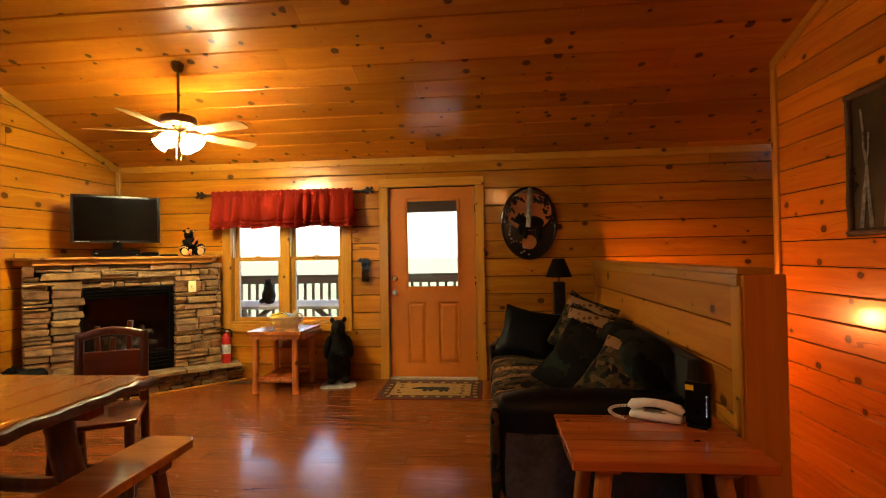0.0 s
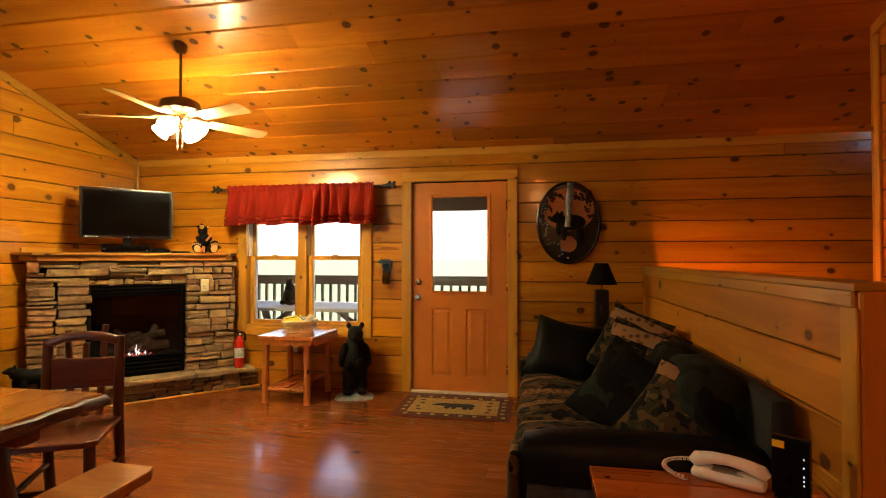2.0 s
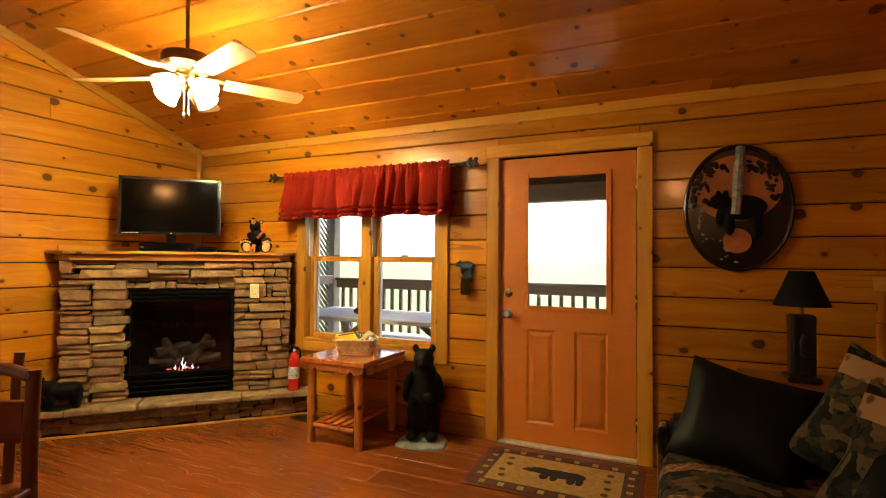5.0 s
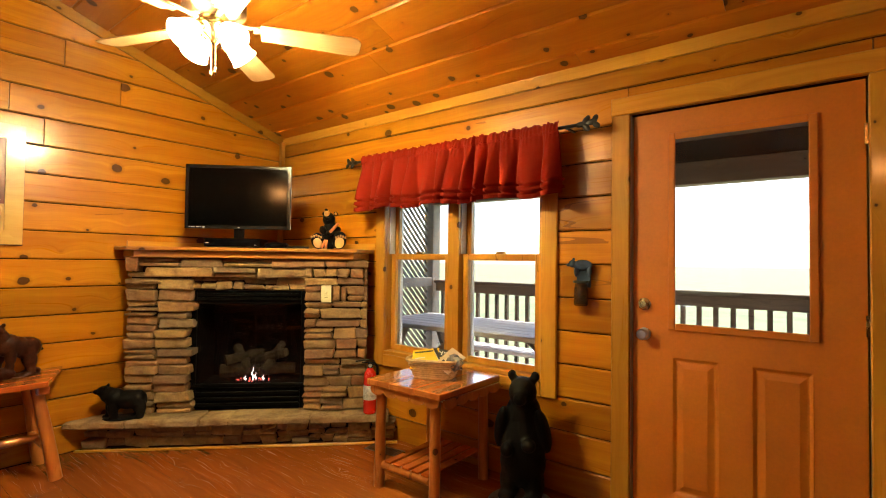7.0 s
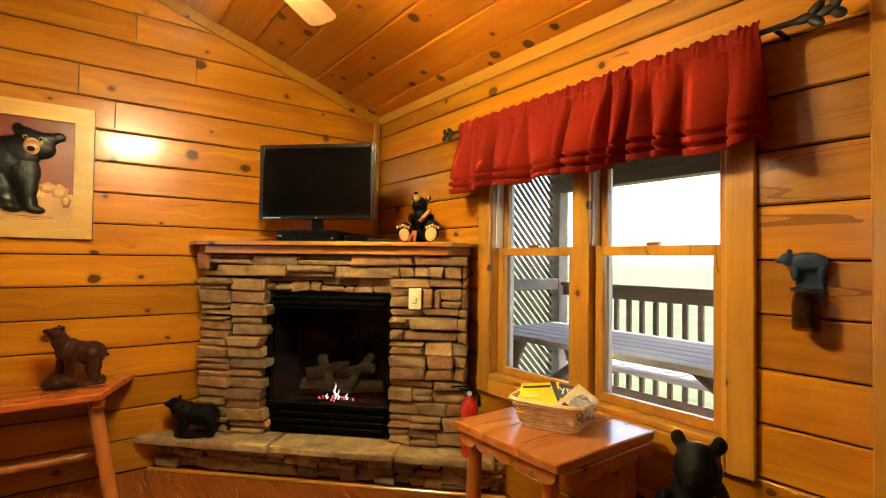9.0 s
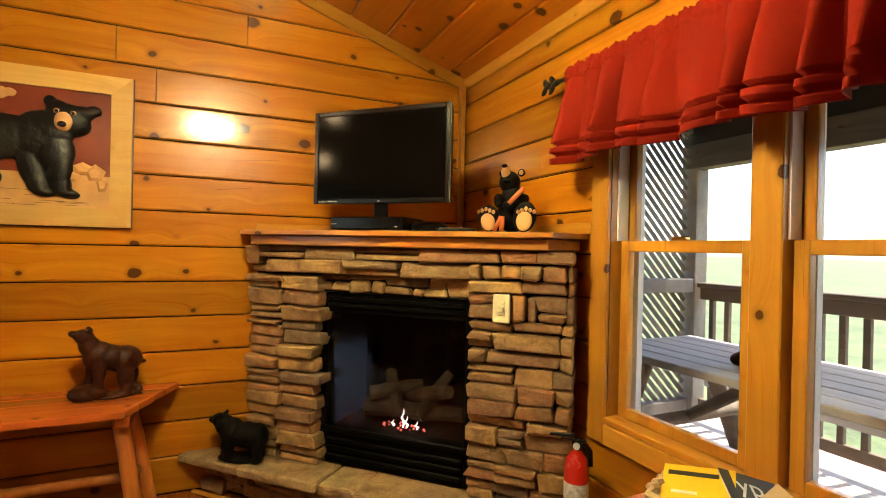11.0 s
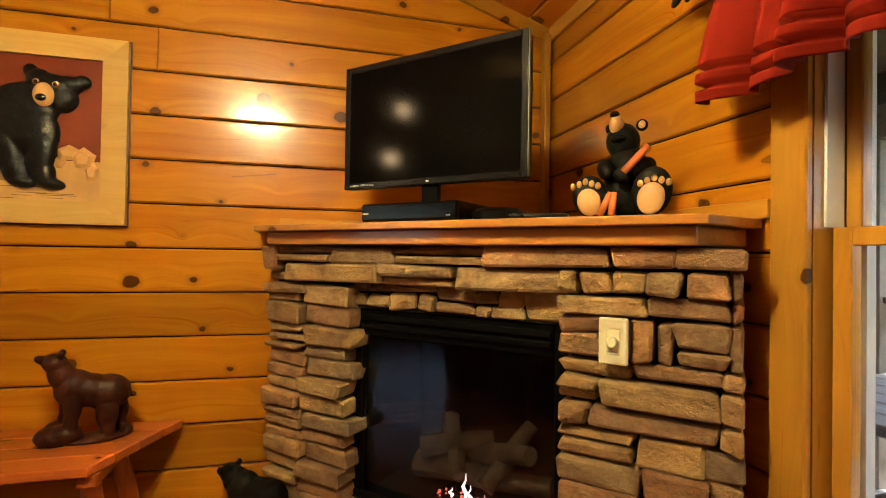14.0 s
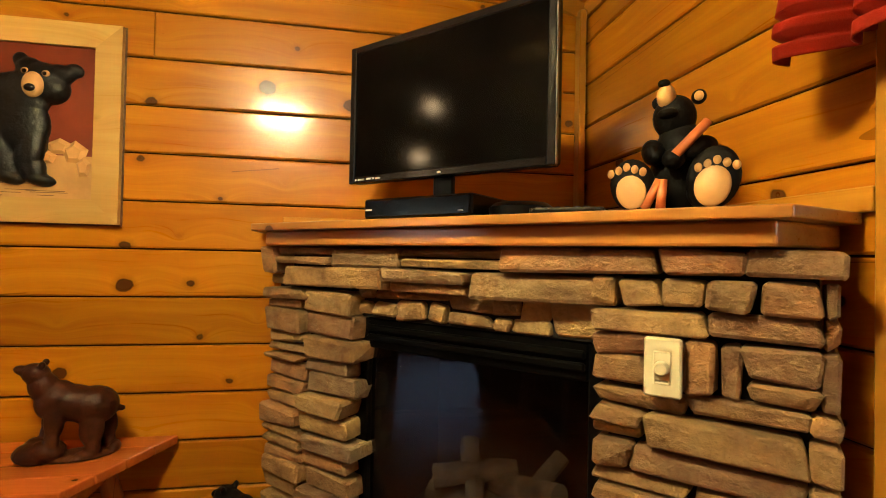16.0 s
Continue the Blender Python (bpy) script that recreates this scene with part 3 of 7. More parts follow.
part("jamb", boxed((-2.999, NORTH, 0.6255), (-2.975, NORTH + 0.16, 1.979)), pine_z, window)
part("jamb", boxed((-1.725, NORTH, 0.6255), (-1.7015, NORTH + 0.16, 1.979)), pine_z, window)
part("head", boxed((-2.9745, NORTH, 1.955), (-1.7255, NORTH + 0.16, 1.979)), trim_x, window)
part("mullion", boxed((-2.41, NORTH + 0.005, 0.6255), (-2.315, NORTH + 0.16, 1.9545), 0.004), pine_z, window, "pine post between the two sashes")
for x0, x1 in ((-2.975, -2.41), (-2.315, -1.725)):
    for i, (z0, z1, yy) in enumerate(((0.626, 1.335, 0.045), (1.30, 1.954, 0.085))):
        s = part("sash", frame_bm(x0 + 0.008, x1 - 0.008, z0, z1, 0.042 if i == 0 else 0.036, NORTH + yy, NORTH + yy + 0.034), pine_z, window, "lower pine sash" if i == 0 else "upper pine sash")
        g = part("pane", boxed((x0 + 0.04, NORTH + yy + 0.016, z0 + 0.035), (x1 - 0.04, NORTH + yy + 0.020, z1 - 0.03)), pane_glass, s, "clear glass pane")
        g.visible_shadow = False
    for x in (x0, x1 - 0.0075):
        part("track", boxed((x, NORTH + 0.03, 1.336), (x + 0.0072, NORTH + 0.082, 1.9535)), white_vinyl, window, "white vinyl sash track")
    part("screen_track", boxed((x0 + 0.002, NORTH + 0.122, 0.63), (x0 + 0.03, NORTH + 0.15, 1.95)), white_vinyl, window, "white vinyl outer track")
    part("latch", boxed(((x0 + x1) / 2 - 0.03, NORTH + 0.04, 1.3355), ((x0 + x1) / 2 + 0.03, NORTH + 0.07, 1.35), 0.004), brass, window, "small brass sash latch")
south_glass = part("window_2", boxed((SOUTH_WINDOW[0], SOUTH - 0.08, SOUTH_WINDOW[2]), (SOUTH_WINDOW[1], SOUTH - 0.076, SOUTH_WINDOW[3])), pane_glass, None)
tagged(south_glass, "clear window behind the dining area", "window", "", "structure")
south_glass.visible_shadow = False

# ---- corner fireplace ----
# local axes: x along the front, y back into the corner, z up
R2 = math.sqrt(0.5)
FIRE = Matrix(((R2, -R2, 0, -5.725 * R2), (R2, R2, 0, 5.725 * R2), (0, 0, 1, 0), (0, 0, 0, 1)))


def stone_material(name, cols, rough=0.8):
    m, n, l, b = material(name, rough)
    rnd = n.new("ShaderNodeObjectInfo").outputs["Random"]
    co = n.new("ShaderNodeTexCoord").outputs["Object"]
    mapping = n.new("ShaderNodeVectorMath")
    mapping.operation = "ADD"
    comb = n.new("ShaderNodeCombineXYZ")
    for i in range(3):
        l.new(math_node(n, l, "MULTIPLY", rnd, 13.0 * (i + 1)), comb.inputs[i])
    l.new(co, mapping.inputs[0])
    l.new(comb.outputs[0], mapping.inputs[1])
    p = mapping.outputs[0]
    k = n.new("ShaderNodeValToRGB")
    k.color_ramp.interpolation = "LINEAR"
    e = k.color_ramp.elements
    while len(e) < len(cols):
        e.new(0.5)
    for i, (el, c) in enumerate(zip(e, cols)):
        el.position, el.color = i / (len(cols) - 1), (*c, 1)
    l.new(math_node(n, l, "FRACT", math_node(n, l, "MULTIPLY", rnd, 5.7)), k.inputs[0])
    a = noise_tex(n, l, p, 9, 4, 0.6, 0.4)
    st = n.new("ShaderNodeVectorMath")
    st.operation = "MULTIPLY"
    l.new(p, st.inputs[0])
    st.inputs[1].default_value = (17, 17, 30)
    lay = noise_tex(n, l, st.outputs[0], 1, 4, 0.65)
    fine = noise_tex(n, l, p, 70, 4, 0.7)
    col = mix(n, l, ramp(n, l, a, (0.38, 0.0), (0.68, 0.85)), k.outputs[0], (0.16, 0.076, 0.031))
    col = mix(n, l, ramp(n, l, lay, (0.42, 0.0), (0.75, 0.35)), col, (0.46, 0.33, 0.16))
    col = mix(n, l, 0.5, col, ramp(n, l, fine, (0.2, 0.35), (0.75, 1.0)), "MULTIPLY")
    l.new(col, b.inputs["Base Color"])
    bump(n, l, b, math_node(n, l, "ADD", math_node(n, l, "MULTIPLY", lay, 0.6), math_node(n, l, "ADD", math_node(n, l, "MULTIPLY", fine, 0.8), a)), 0.85, 0.014)
    return m


ledge = stone_material("ledge_stone", [(0.37, 0.20, 0.072), (0.48, 0.285, 0.10), (0.21, 0.145, 0.085), (0.41, 0.17, 0.062), (0.54, 0.35, 0.125), (0.23, 0.108, 0.048), (0.43, 0.26, 0.094)])
flag = stone_material("hearth_flagstone", [(0.40, 0.26, 0.12), (0.47, 0.32, 0.15), (0.42, 0.28, 0.14)])
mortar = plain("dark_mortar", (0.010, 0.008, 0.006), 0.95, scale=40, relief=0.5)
fireplace = thing("fireplace", "corner gas fireplace clad in rough brown and grey ledge stone", "fireplace", FIRE)


def stone(parent, lo, hi, seed, mat=None, rough=0.010, name="stone"):
    """A quarried stone: a chamfered block whose corners are knocked about."""
    r = random.Random(seed)
    lo, hi = Vector(lo), Vector(hi)
    s = hi - lo
    c = min(0.010, s.x * 0.3, s.z * 0.3)
    verts = []
    jit = {}
    for ix in (0, 1):
        for iy in (0, 1):
            for iz in (0, 1):
                jit[ix, iy, iz] = Vector((r.uniform(-1, 1) * min(rough * 1.3, s.x * 0.12), r.uniform(-1, 1) * rough, r.uniform(-1, 1) * min(rough, s.z * 0.16)))
    for (ix, iy, iz), j in jit.items():
        corner = Vector((hi.x if ix else lo.x, hi.y if iy else lo.y, hi.z if iz else lo.z)) + j
        d = Vector((-1 if ix else 1, -1 if iy else 1, -1 if iz else 1)) * c
        for ax in range(3):
            v = corner + Vector([d[k] * r.uniform(0.45, 1.0) if k != ax else 0 for k in range(3)])
            verts.append(v)
    bm = bmesh.new()
    vs = [bm.verts.new(v) for v in verts]
    bmesh.ops.convex_hull(bm, input=vs)
    return part(name, bm, mat or ledge, parent)


def lay_stones(x0, x1, z0, z1, rnd, out):
    w, h = x1 - x0, z1 - z0
    if h > 0.105 or (h > 0.07 and rnd.random() < 0.6):
        if w > 0.30 and w > h * 1.4 and rnd.random() < 0.6:
            k = x0 + w * rnd.uniform(0.3, 0.7)
            lay_stones(x0, k, z0, z1, rnd, out)
            lay_stones(k, x1, z0, z1, rnd, out)
            return
        k = z0 + h * rnd.uniform(0.36, 0.64)
        lay_stones(x0, x1, z0, k, rnd, out)
        lay_stones(x0, x1, k, z1, rnd, out)
    elif w > max(0.15, h * 2.6) and (w > 0.27 or rnd.random() < 0.55):
        k = x0 + w * rnd.uniform(0.32, 0.68)
        lay_stones(x0, k, z0, z1, rnd, out)
        lay_stones(k, x1, z0, z1, rnd, out)
    else:
        out.append((x0, x1, z0, z1))


OP0, OP1, OPZ = 0.19, 0.99, 1.06
rnd = random.Random(21)
rects = []
# left pier: two columns of thin stones; right pier: courses of larger blocks; two courses over both
OUTER = [0.207, 0.262, 0.30, 0.365, 0.415, 0.478, 0.54, 0.58, 0.617, 0.655, 0.72, 0.77, 0.82, 0.88, 0.907, 0.945, 0.983, 1.068, 1.104, 1.142]
INNER = [0.207, 0.24, 0.288, 0.357, 0.415, 0.478, 0.54, 0.60, 0.655, 0.73, 0.794, 0.857, 0.912, 0.983, 1.064, 1.142]
for levels, x0, x1 in ((OUTER, -0.215, -0.012), (INNER, -0.012, 0.215)):
    for z0, z1 in zip(levels, levels[1:]):
        k = rnd.uniform(-0.025, 0.025)
        rects.append((x0 if x0 < -0.1 else x0 + k * 0.4, x1 + k, z0, z1))
COURSES = [(0.209, 0.298, (1.11, 1.27)), (0.30, 0.373, (1.12, 1.30)), (0.375, 0.453, (1.16, 1.33)), (0.455, 0.528, (1.13, 1.24)), (0.53, 0.576, (1.24,)), (0.578, 0.646, (1.20, 1.36)), (0.648, 0.718, (1.21, 1.36)), (0.72, 0.793, (1.19, 1.352)),
           (0.795, 0.863, (1.073, 1.385)), (0.865, 0.936, (1.10, 1.385)), (0.938, 0.983, (1.18, 1.385)), (0.985, 1.10, (1.105, 1.18, 1.235, 1.28, 1.402)), (1.102, 1.158, (1.218, 1.405)), (1.16, 1.225, (1.045, 1.132, 1.215, 1.30, 1.405))]
for z0, z1, cuts in COURSES:
    edges = [0.985, *cuts, 1.432]
    for a, b in zip(edges, edges[1:]):
        if z1 - z0 > 0.07 and b - a > 0.09 and rnd.random() < 0.45:
            k = z0 + (z1 - z0) * rnd.uniform(0.4, 0.6)
            rects += [(a, b, z0, k), (a, b, k, z1)]
        else:
            rects.append((a, b, z0, z1))
for z0, z1, edges in ((1.144, 1.185, (-0.215, -0.09)), (1.187, 1.288, (-0.215, -0.13)), (1.150, 1.222, (-0.088, 0.36)), (1.150, 1.185, (0.362, 0.652)), (1.187, 1.224, (0.362, 0.652)), (1.150, 1.226, (0.655, 1.043)), (1.225, 1.255, (-0.128, 0.148)), (1.257, 1.288, (-0.128, 0.148)), (1.225, 1.288, (0.15, 0.425)), (1.226, 1.255, (0.427, 0.76)), (1.257, 1.288, (0.427, 0.76)), (1.229, 1.288, (0.762, 1.128)), (1.229, 1.286, (1.13, 1.285)), (1.228, 1.288, (1.287, 1.432))):
    rects.append((*edges, z0, z1))
for i, (a, b, z0, z1) in enumerate(rects):
    g = rnd.uniform(0.0015, 0.0042)
    stone(fireplace, (a + g, rnd.uniform(-0.030, 0.012) - (0.02 if z1 > 1.22 else 0.0), z0 + g), (b - g, 0.12, z1 - g), 100 + i, rough=0.007)
rects = []
lay_stones(OP0 + 0.002, OP1 - 0.002, 1.065, 1.163, rnd, rects)
for i, (a, b, z0, z1) in enumerate(rects):
    stone(fireplace, (a + 0.002, rnd.uniform(0.036, 0.05), z0 + 0.002), (b - 0.002, 0.14, z1 - 0.002), 400 + i)
# stone returns to the walls
for k, (z0, z1) in enumerate(zip([0.207 + 0.06 * i for i in range(18)], [0.207 + 0.06 * (i + 1) for i in range(18)])):
    stone(fireplace, (-0.215, 0.122, z0 + 0.002), (-0.17, 0.165, z1 - 0.002), 600 + k)
    stone(fireplace, (1.365, 0.122, z0 + 0.002), (1.41, 0.21, z1 - 0.002), 630 + k)
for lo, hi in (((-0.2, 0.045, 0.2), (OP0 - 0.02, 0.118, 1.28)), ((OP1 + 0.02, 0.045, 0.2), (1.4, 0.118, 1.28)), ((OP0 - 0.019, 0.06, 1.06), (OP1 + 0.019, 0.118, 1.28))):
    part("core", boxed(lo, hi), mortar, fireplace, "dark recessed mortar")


# hearth: flagstones on a low base of ledge stone
rnd = random.Random(33)
cuts = [-0.51, -0.13, 0.33, 0.52, 1.06, 1.60]
for i, (a, b) in enumerate(zip(cuts, cuts[1:])):
    stone(fireplace, (a + 0.002, -0.16, 0.163), (b - 0.002, 0.07, 0.207), 700 + i, flag, 0.004, "flagstone")
rects = []
lay_stones(-0.42, 1.64, 0.012, 0.160, rnd, rects)
for i, (a, b, z0, z1) in enumerate(rects):
    stone(fireplace, (a + 0.002, rnd.uniform(-0.10, -0.06), z0 + 0.002), (b - 0.002, 0.05, z1 - 0.002), 740 + i)
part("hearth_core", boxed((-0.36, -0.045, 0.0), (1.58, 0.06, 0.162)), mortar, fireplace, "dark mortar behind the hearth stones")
part("floor_strip", boxed((-0.45, -0.125, 0.0005), (1.66, -0.102, 0.016), 0.004), trim_x, fireplace, "thin wooden strip at the floor")

# firebox
FB0, FB1 = OP0 - 0.018, OP1 + 0.018
bm = bmesh.new()
box(bm, (FB0, 0.068, 0.208), (FB0 + 0.055, 0.11, 1.056), 0.004)
box(bm, (FB1 - 0.055, 0.068, 0.208), (FB1, 0.11, 1.056), 0.004)
box(bm, (FB0 + 0.056, 0.068, 0.96), (FB1 - 0.056, 0.11, 1.056), 0.004)
box(bm, (FB0 + 0.056, 0.068, 0.208), (FB1 - 0.056, 0.11, 0.36), 0.004)
part("firebox_frame", bm, black_metal, fireplace, "black metal surround")
for z in (0.235, 0.275, 0.315, 0.985, 1.015):
    part("louvre", boxed((FB0 + 0.06, 0.052, z), (FB1 - 0.06, 0.067, z + 0.022), 0.005), black_metal, fireplace, "black metal louvre")
part("trim_bar", boxed((FB0 + 0.03, 0.05, 0.365), (FB1 - 0.03, 0.0665, 0.395), 0.006), black_metal, fireplace)
bm = bmesh.new()
box(bm, (FB0 + 0.04, 0.5, 0.33), (FB1 - 0.04, 0.52, 1.0))
box(bm, (FB0 + 0.02, 0.112, 0.33), (FB0 + 0.039, 0.52, 1.0))
box(bm, (FB1 - 0.039, 0.112, 0.33), (FB1 - 0.02, 0.52, 1.0))
box(bm, (FB0 + 0.04, 0.112, 0.33), (FB1 - 0.04, 0.499, 0.36))
box(bm, (FB0 + 0.04, 0.112, 0.975), (FB1 - 0.04, 0.499, 1.0))
part("firebox_lining", bm, plain("sooty_lining", (0.008, 0.007, 0.006), 0.9, spread=0.5, scale=8), fireplace, "sooty firebox lining")
fire_glass = part("glass_front", boxed((FB0 + 0.056, 0.088, 0.361), (FB1 - 0.056, 0.092, 0.959)), glass("smoked_glass", (0.24, 0.24, 0.25)), fireplace, "dark reflecting glass front")
fire_glass.visible_shadow = False
dull(bpy.data.materials["smoked_glass"], 0.28)
log_mat = plain("charred_ceramic_log", (0.17, 0.115, 0.075), 0.9, scale=14, relief=0.8, depth=0.02, spread=0.7)
for i, (a, b, r) in enumerate((((0.33, 0.30, 0.43), (0.87, 0.33, 0.45), 0.05), ((0.38, 0.24, 0.52), (0.62, 0.38, 0.56), 0.04), ((0.56, 0.36, 0.50), (0.82, 0.24, 0.58), 0.04), ((0.42, 0.40, 0.60), (0.56, 0.22, 0.46), 0.035), ((0.66, 0.22, 0.44), (0.76, 0.42, 0.62), 0.035))):
    bm = bmesh.new()
    rod(bm, a, b, r, r * 0.8, 10, 0.012, 6, i)
    part("log", bm, log_mat, fireplace, "charred ceramic log", True)
ember_mat = glow("embers", (1.0, 0.16, 0.12), 0.9)
rnd = random.Random(6)
bm = bmesh.new()
for k in range(24):
    blob(bm, (rnd.uniform(0.47, 0.71), rnd.uniform(0.18, 0.26), 0.372 + rnd.uniform(0, 0.02)), (rnd.uniform(0.003, 0.007),) * 3, seg=6, rings=4)
part("ember_bed", bm, ember_mat, fireplace, "glowing red embers")
flame_mat = glow("flame", (1.0, 0.74, 0.62), 2.2)
for x, h, w in ((0.53, 0.035, 0.007), (0.585, 0.10, 0.008), (0.605, 0.06, 0.007), (0.66, 0.04, 0.007)):
    bm = bmesh.new()
    sweep(bm, [(x + 0.008 * math.sin(9 * f), 0.215, 0.38 + h * f) for f in (0, 0.25, 0.5, 0.75, 1)], [w * 0.5, w, w * 0.7, w * 0.35, 0.001], 8)
    part("flame", bm, flame_mat, fireplace, "small orange gas flame", True)

# switch plate set in the stone
switch = thing("wall_switch", "ivory dimmer switch plate on the fireplace stone", "switch", FIRE @ pose(1.142, -0.044, 1.043))
ivory = plain("ivory_plastic", (0.72, 0.66, 0.42), 0.35, spread=0.06)
part("plate", boxed((-0.036, -0.006, -0.06), (0.036, 0.012, 0.06), 0.004), ivory, switch)
part("insert", boxed((-0.017, -0.009, -0.034), (0.017, -0.0055, 0.034), 0.002), ivory, switch)
bm = bmesh.new()
lathe(bm, [(0.015, 0), (0.014, 0.012), (0.011, 0.016)], 16, pose(0, -0.009, 0.0, 90))
part("dial", bm, ivory, switch, "round dial", True)
part("lettering", boxed((-0.012, -0.0095, -0.028), (0.012, -0.009, -0.024)), plain("faded_print", (0.3, 0.26, 0.15), 0.6), switch)

# mantel shelf
mantel = thing("mantel_shelf", "thick honey pine mantel shelf filling the corner above the stone", "mantel", FIRE)
mantel_wood = wood("mantel_pine", (0.50, 0.22, 0.042), (0.31, 0.11, 0.018), "XZ", space="object")


def prism(pts, z0, z1, bevel=0.0):
    bm = bmesh.new()
    f = bm.faces.new([bm.verts.new((x, yy, z0)) for x, yy in pts])
    r = bmesh.ops.extrude_face_region(bm, geom=[f])
    bmesh.ops.translate(bm, verts=[v for v in r["geom"] if isinstance(v, bmesh.types.BMVert)], vec=(0, 0, z1 - z0))
    if bevel:
        bmesh.ops.bevel(bm, geom=list(bm.edges), offset=bevel, segments=2, profile=0.5, affect="EDGES")
    return bm


part("shelf_board", prism([(-0.17, -0.108), (1.357, -0.108), (1.47, 0.128), (0.619, 0.985), (-0.325, 0.045)], 1.338, 1.362, 0.004), mantel_wood, mantel)
part("fascia", prism([(-0.14, -0.07), (1.332, -0.07), (1.438, 0.135), (-0.275, 0.07)], 1.289, 1.3375, 0.006), mantel_wood, mantel)
part("wall_strip", boxed((WEST + 0.001, 3.93, 1.3625), (WEST + 0.02, NORTH - 0.06, 1.404), 0.003), trim_y, None).name = "trim_mantel_west"
part("wall_strip", boxed((-4.28, NORTH - 0.02, 1.3625), (-3.075, NORTH - 0.001, 1.412), 0.003), trim_x, None).name = "trim_mantel_north"
for nm in ("trim_mantel_west", "trim_mantel_north"):
    tagged(bpy.data.objects[nm], "pine strip along the wall above the mantel", "trim", "", "structure")

# ---- ceiling fan with four lights ----
FAN = (-2.57, 3.66)
DROP = -0.055
fan = thing("ceiling_fan", "five-blade ceiling fan with pale wood blades and four glowing glass shades", "ceiling fan", pose(FAN[0], FAN[1], DROP))
bronze = plain("aged_bronze", (0.20, 0.11, 0.06), 0.35, 0.9, spread=0.3)
blade_wood = wood("pale_blade", (0.72, 0.46, 0.22), (0.55, 0.30, 0.12), "XY", space="object", knots=0.0, rough=0.35)
zc = roof_z(FAN[1]) - DROP
bm = bmesh.new()
lathe(bm, [(0.008, zc - 0.065), (0.026, zc - 0.063), (0.042, zc - 0.045), (0.048, zc - 0.015), (0.05, zc + 0.02)], 20)
part("canopy", bm, bronze, fan, "dark bronze canopy", True)
bm = bmesh.new()
rod(bm, (0, 0, 2.52), (0, 0, zc - 0.05), 0.011)
part("downrod", bm, bronze, fan, "", True)
bm = bmesh.new()
lathe(bm, [(0.02, 2.55), (0.07, 2.538), (0.125, 2.518), (0.136, 2.50), (0.136, 2.455), (0.122, 2.44), (0.095, 2.425), (0.05, 2.418)], 28)
part("motor", bm, bronze, fan, "round bronze motor housing", True)
bm = bmesh.new()
lathe(bm, [(0.062, 2.42), (0.07, 2.405), (0.07, 2.385), (0.045, 2.35), (0.03, 2.335), (0.012, 2.31)], 24)
part("light_fitter", bm, brass, fan, "brass light fitter", True)
BLADES = (FAN_ANGLE + 72 * k for k in range(5))
for a in BLADES:
    bl = part("blade", prism([(0.20, -0.055), (0.62, -0.07), (0.645, -0.062), (0.66, -0.035), (0.66, 0.035), (0.645, 0.062), (0.62, 0.07), (0.20, 0.055)], 2.388, 2.394, 0.0015), blade_wood, fan, "pale wooden blade")
    bl.matrix_basis = pose(0, 0, 0, 0, 0, a) @ Matrix.Translation((0, 0, 2.391)) @ pose(0, 0, 0, -12) @ Matrix.Translation((0, 0, -2.391))
    arm = bmesh.new()
    box(arm, (0.07, -0.014, 2.405), (0.17, 0.014, 2.413), 0.003)
    box(arm, (0.165, -0.035, 2.398), (0.27, 0.035, 2.404), 0.003)
    part("blade_arm", arm, bronze, fan, "bronze blade bracket", False, pose(0, 0, 0, 0, 0, a))
shade_mat = glow("lit_frosted_glass", (1.0, 0.88, 0.48), FAN_GLOW)
bulb_mat = glow("lit_bulb", (1.0, 0.88, 0.48), FAN_GLOW * 3.2)
for k in range(4):
    m = pose(0, 0, 2.362, 0, 0, FAN_ANGLE + 20 + 90 * k) @ Matrix.Translation((0.075, 0, 0)) @ pose(0, 0, 0, 0, 128, 0)
    bm = bmesh.new()
    lathe(bm, [(0.018, 0.0), (0.03, 0.012), (0.044, 0.035), (0.052, 0.065), (0.056, 0.092), (0.064, 0.108), (0.061, 0.108), (0.05, 0.09), (0.04, 0.05)], 18, m, cap=False)
    sh = part("shade", bm, shade_mat, fan, "glowing tulip glass shade", True)
    bm = bmesh.new()
    lathe(bm, [(0.012, -0.03), (0.02, -0.028), (0.022, 0.006), (0.016, 0.01)], 14, m)
    part("socket", bm, brass, sh, "brass socket", True)
    bm = bmesh.new()
    blob(bm, m @ Vector((0, 0, 0.066)), (0.027, 0.027, 0.027), None, 14, 9)
    part("bulb", bm, bulb_mat, sh, "bright round bulb", True)
for dx in (-0.02, 0.02):
    bm = bmesh.new()
    rod(bm, (dx, 0, 2.33), (dx, 0, 2.20), 0.0014, n=6)
    lathe(bm, [(0.002, 2.20), (0.006, 2.192), (0.007, 2.175), (0.003, 2.165)], 10, pose(dx, 0, 0))
    part("pull_chain", bm, brass, fan, "thin pull chain")

# ---- statues: one mesh each ----


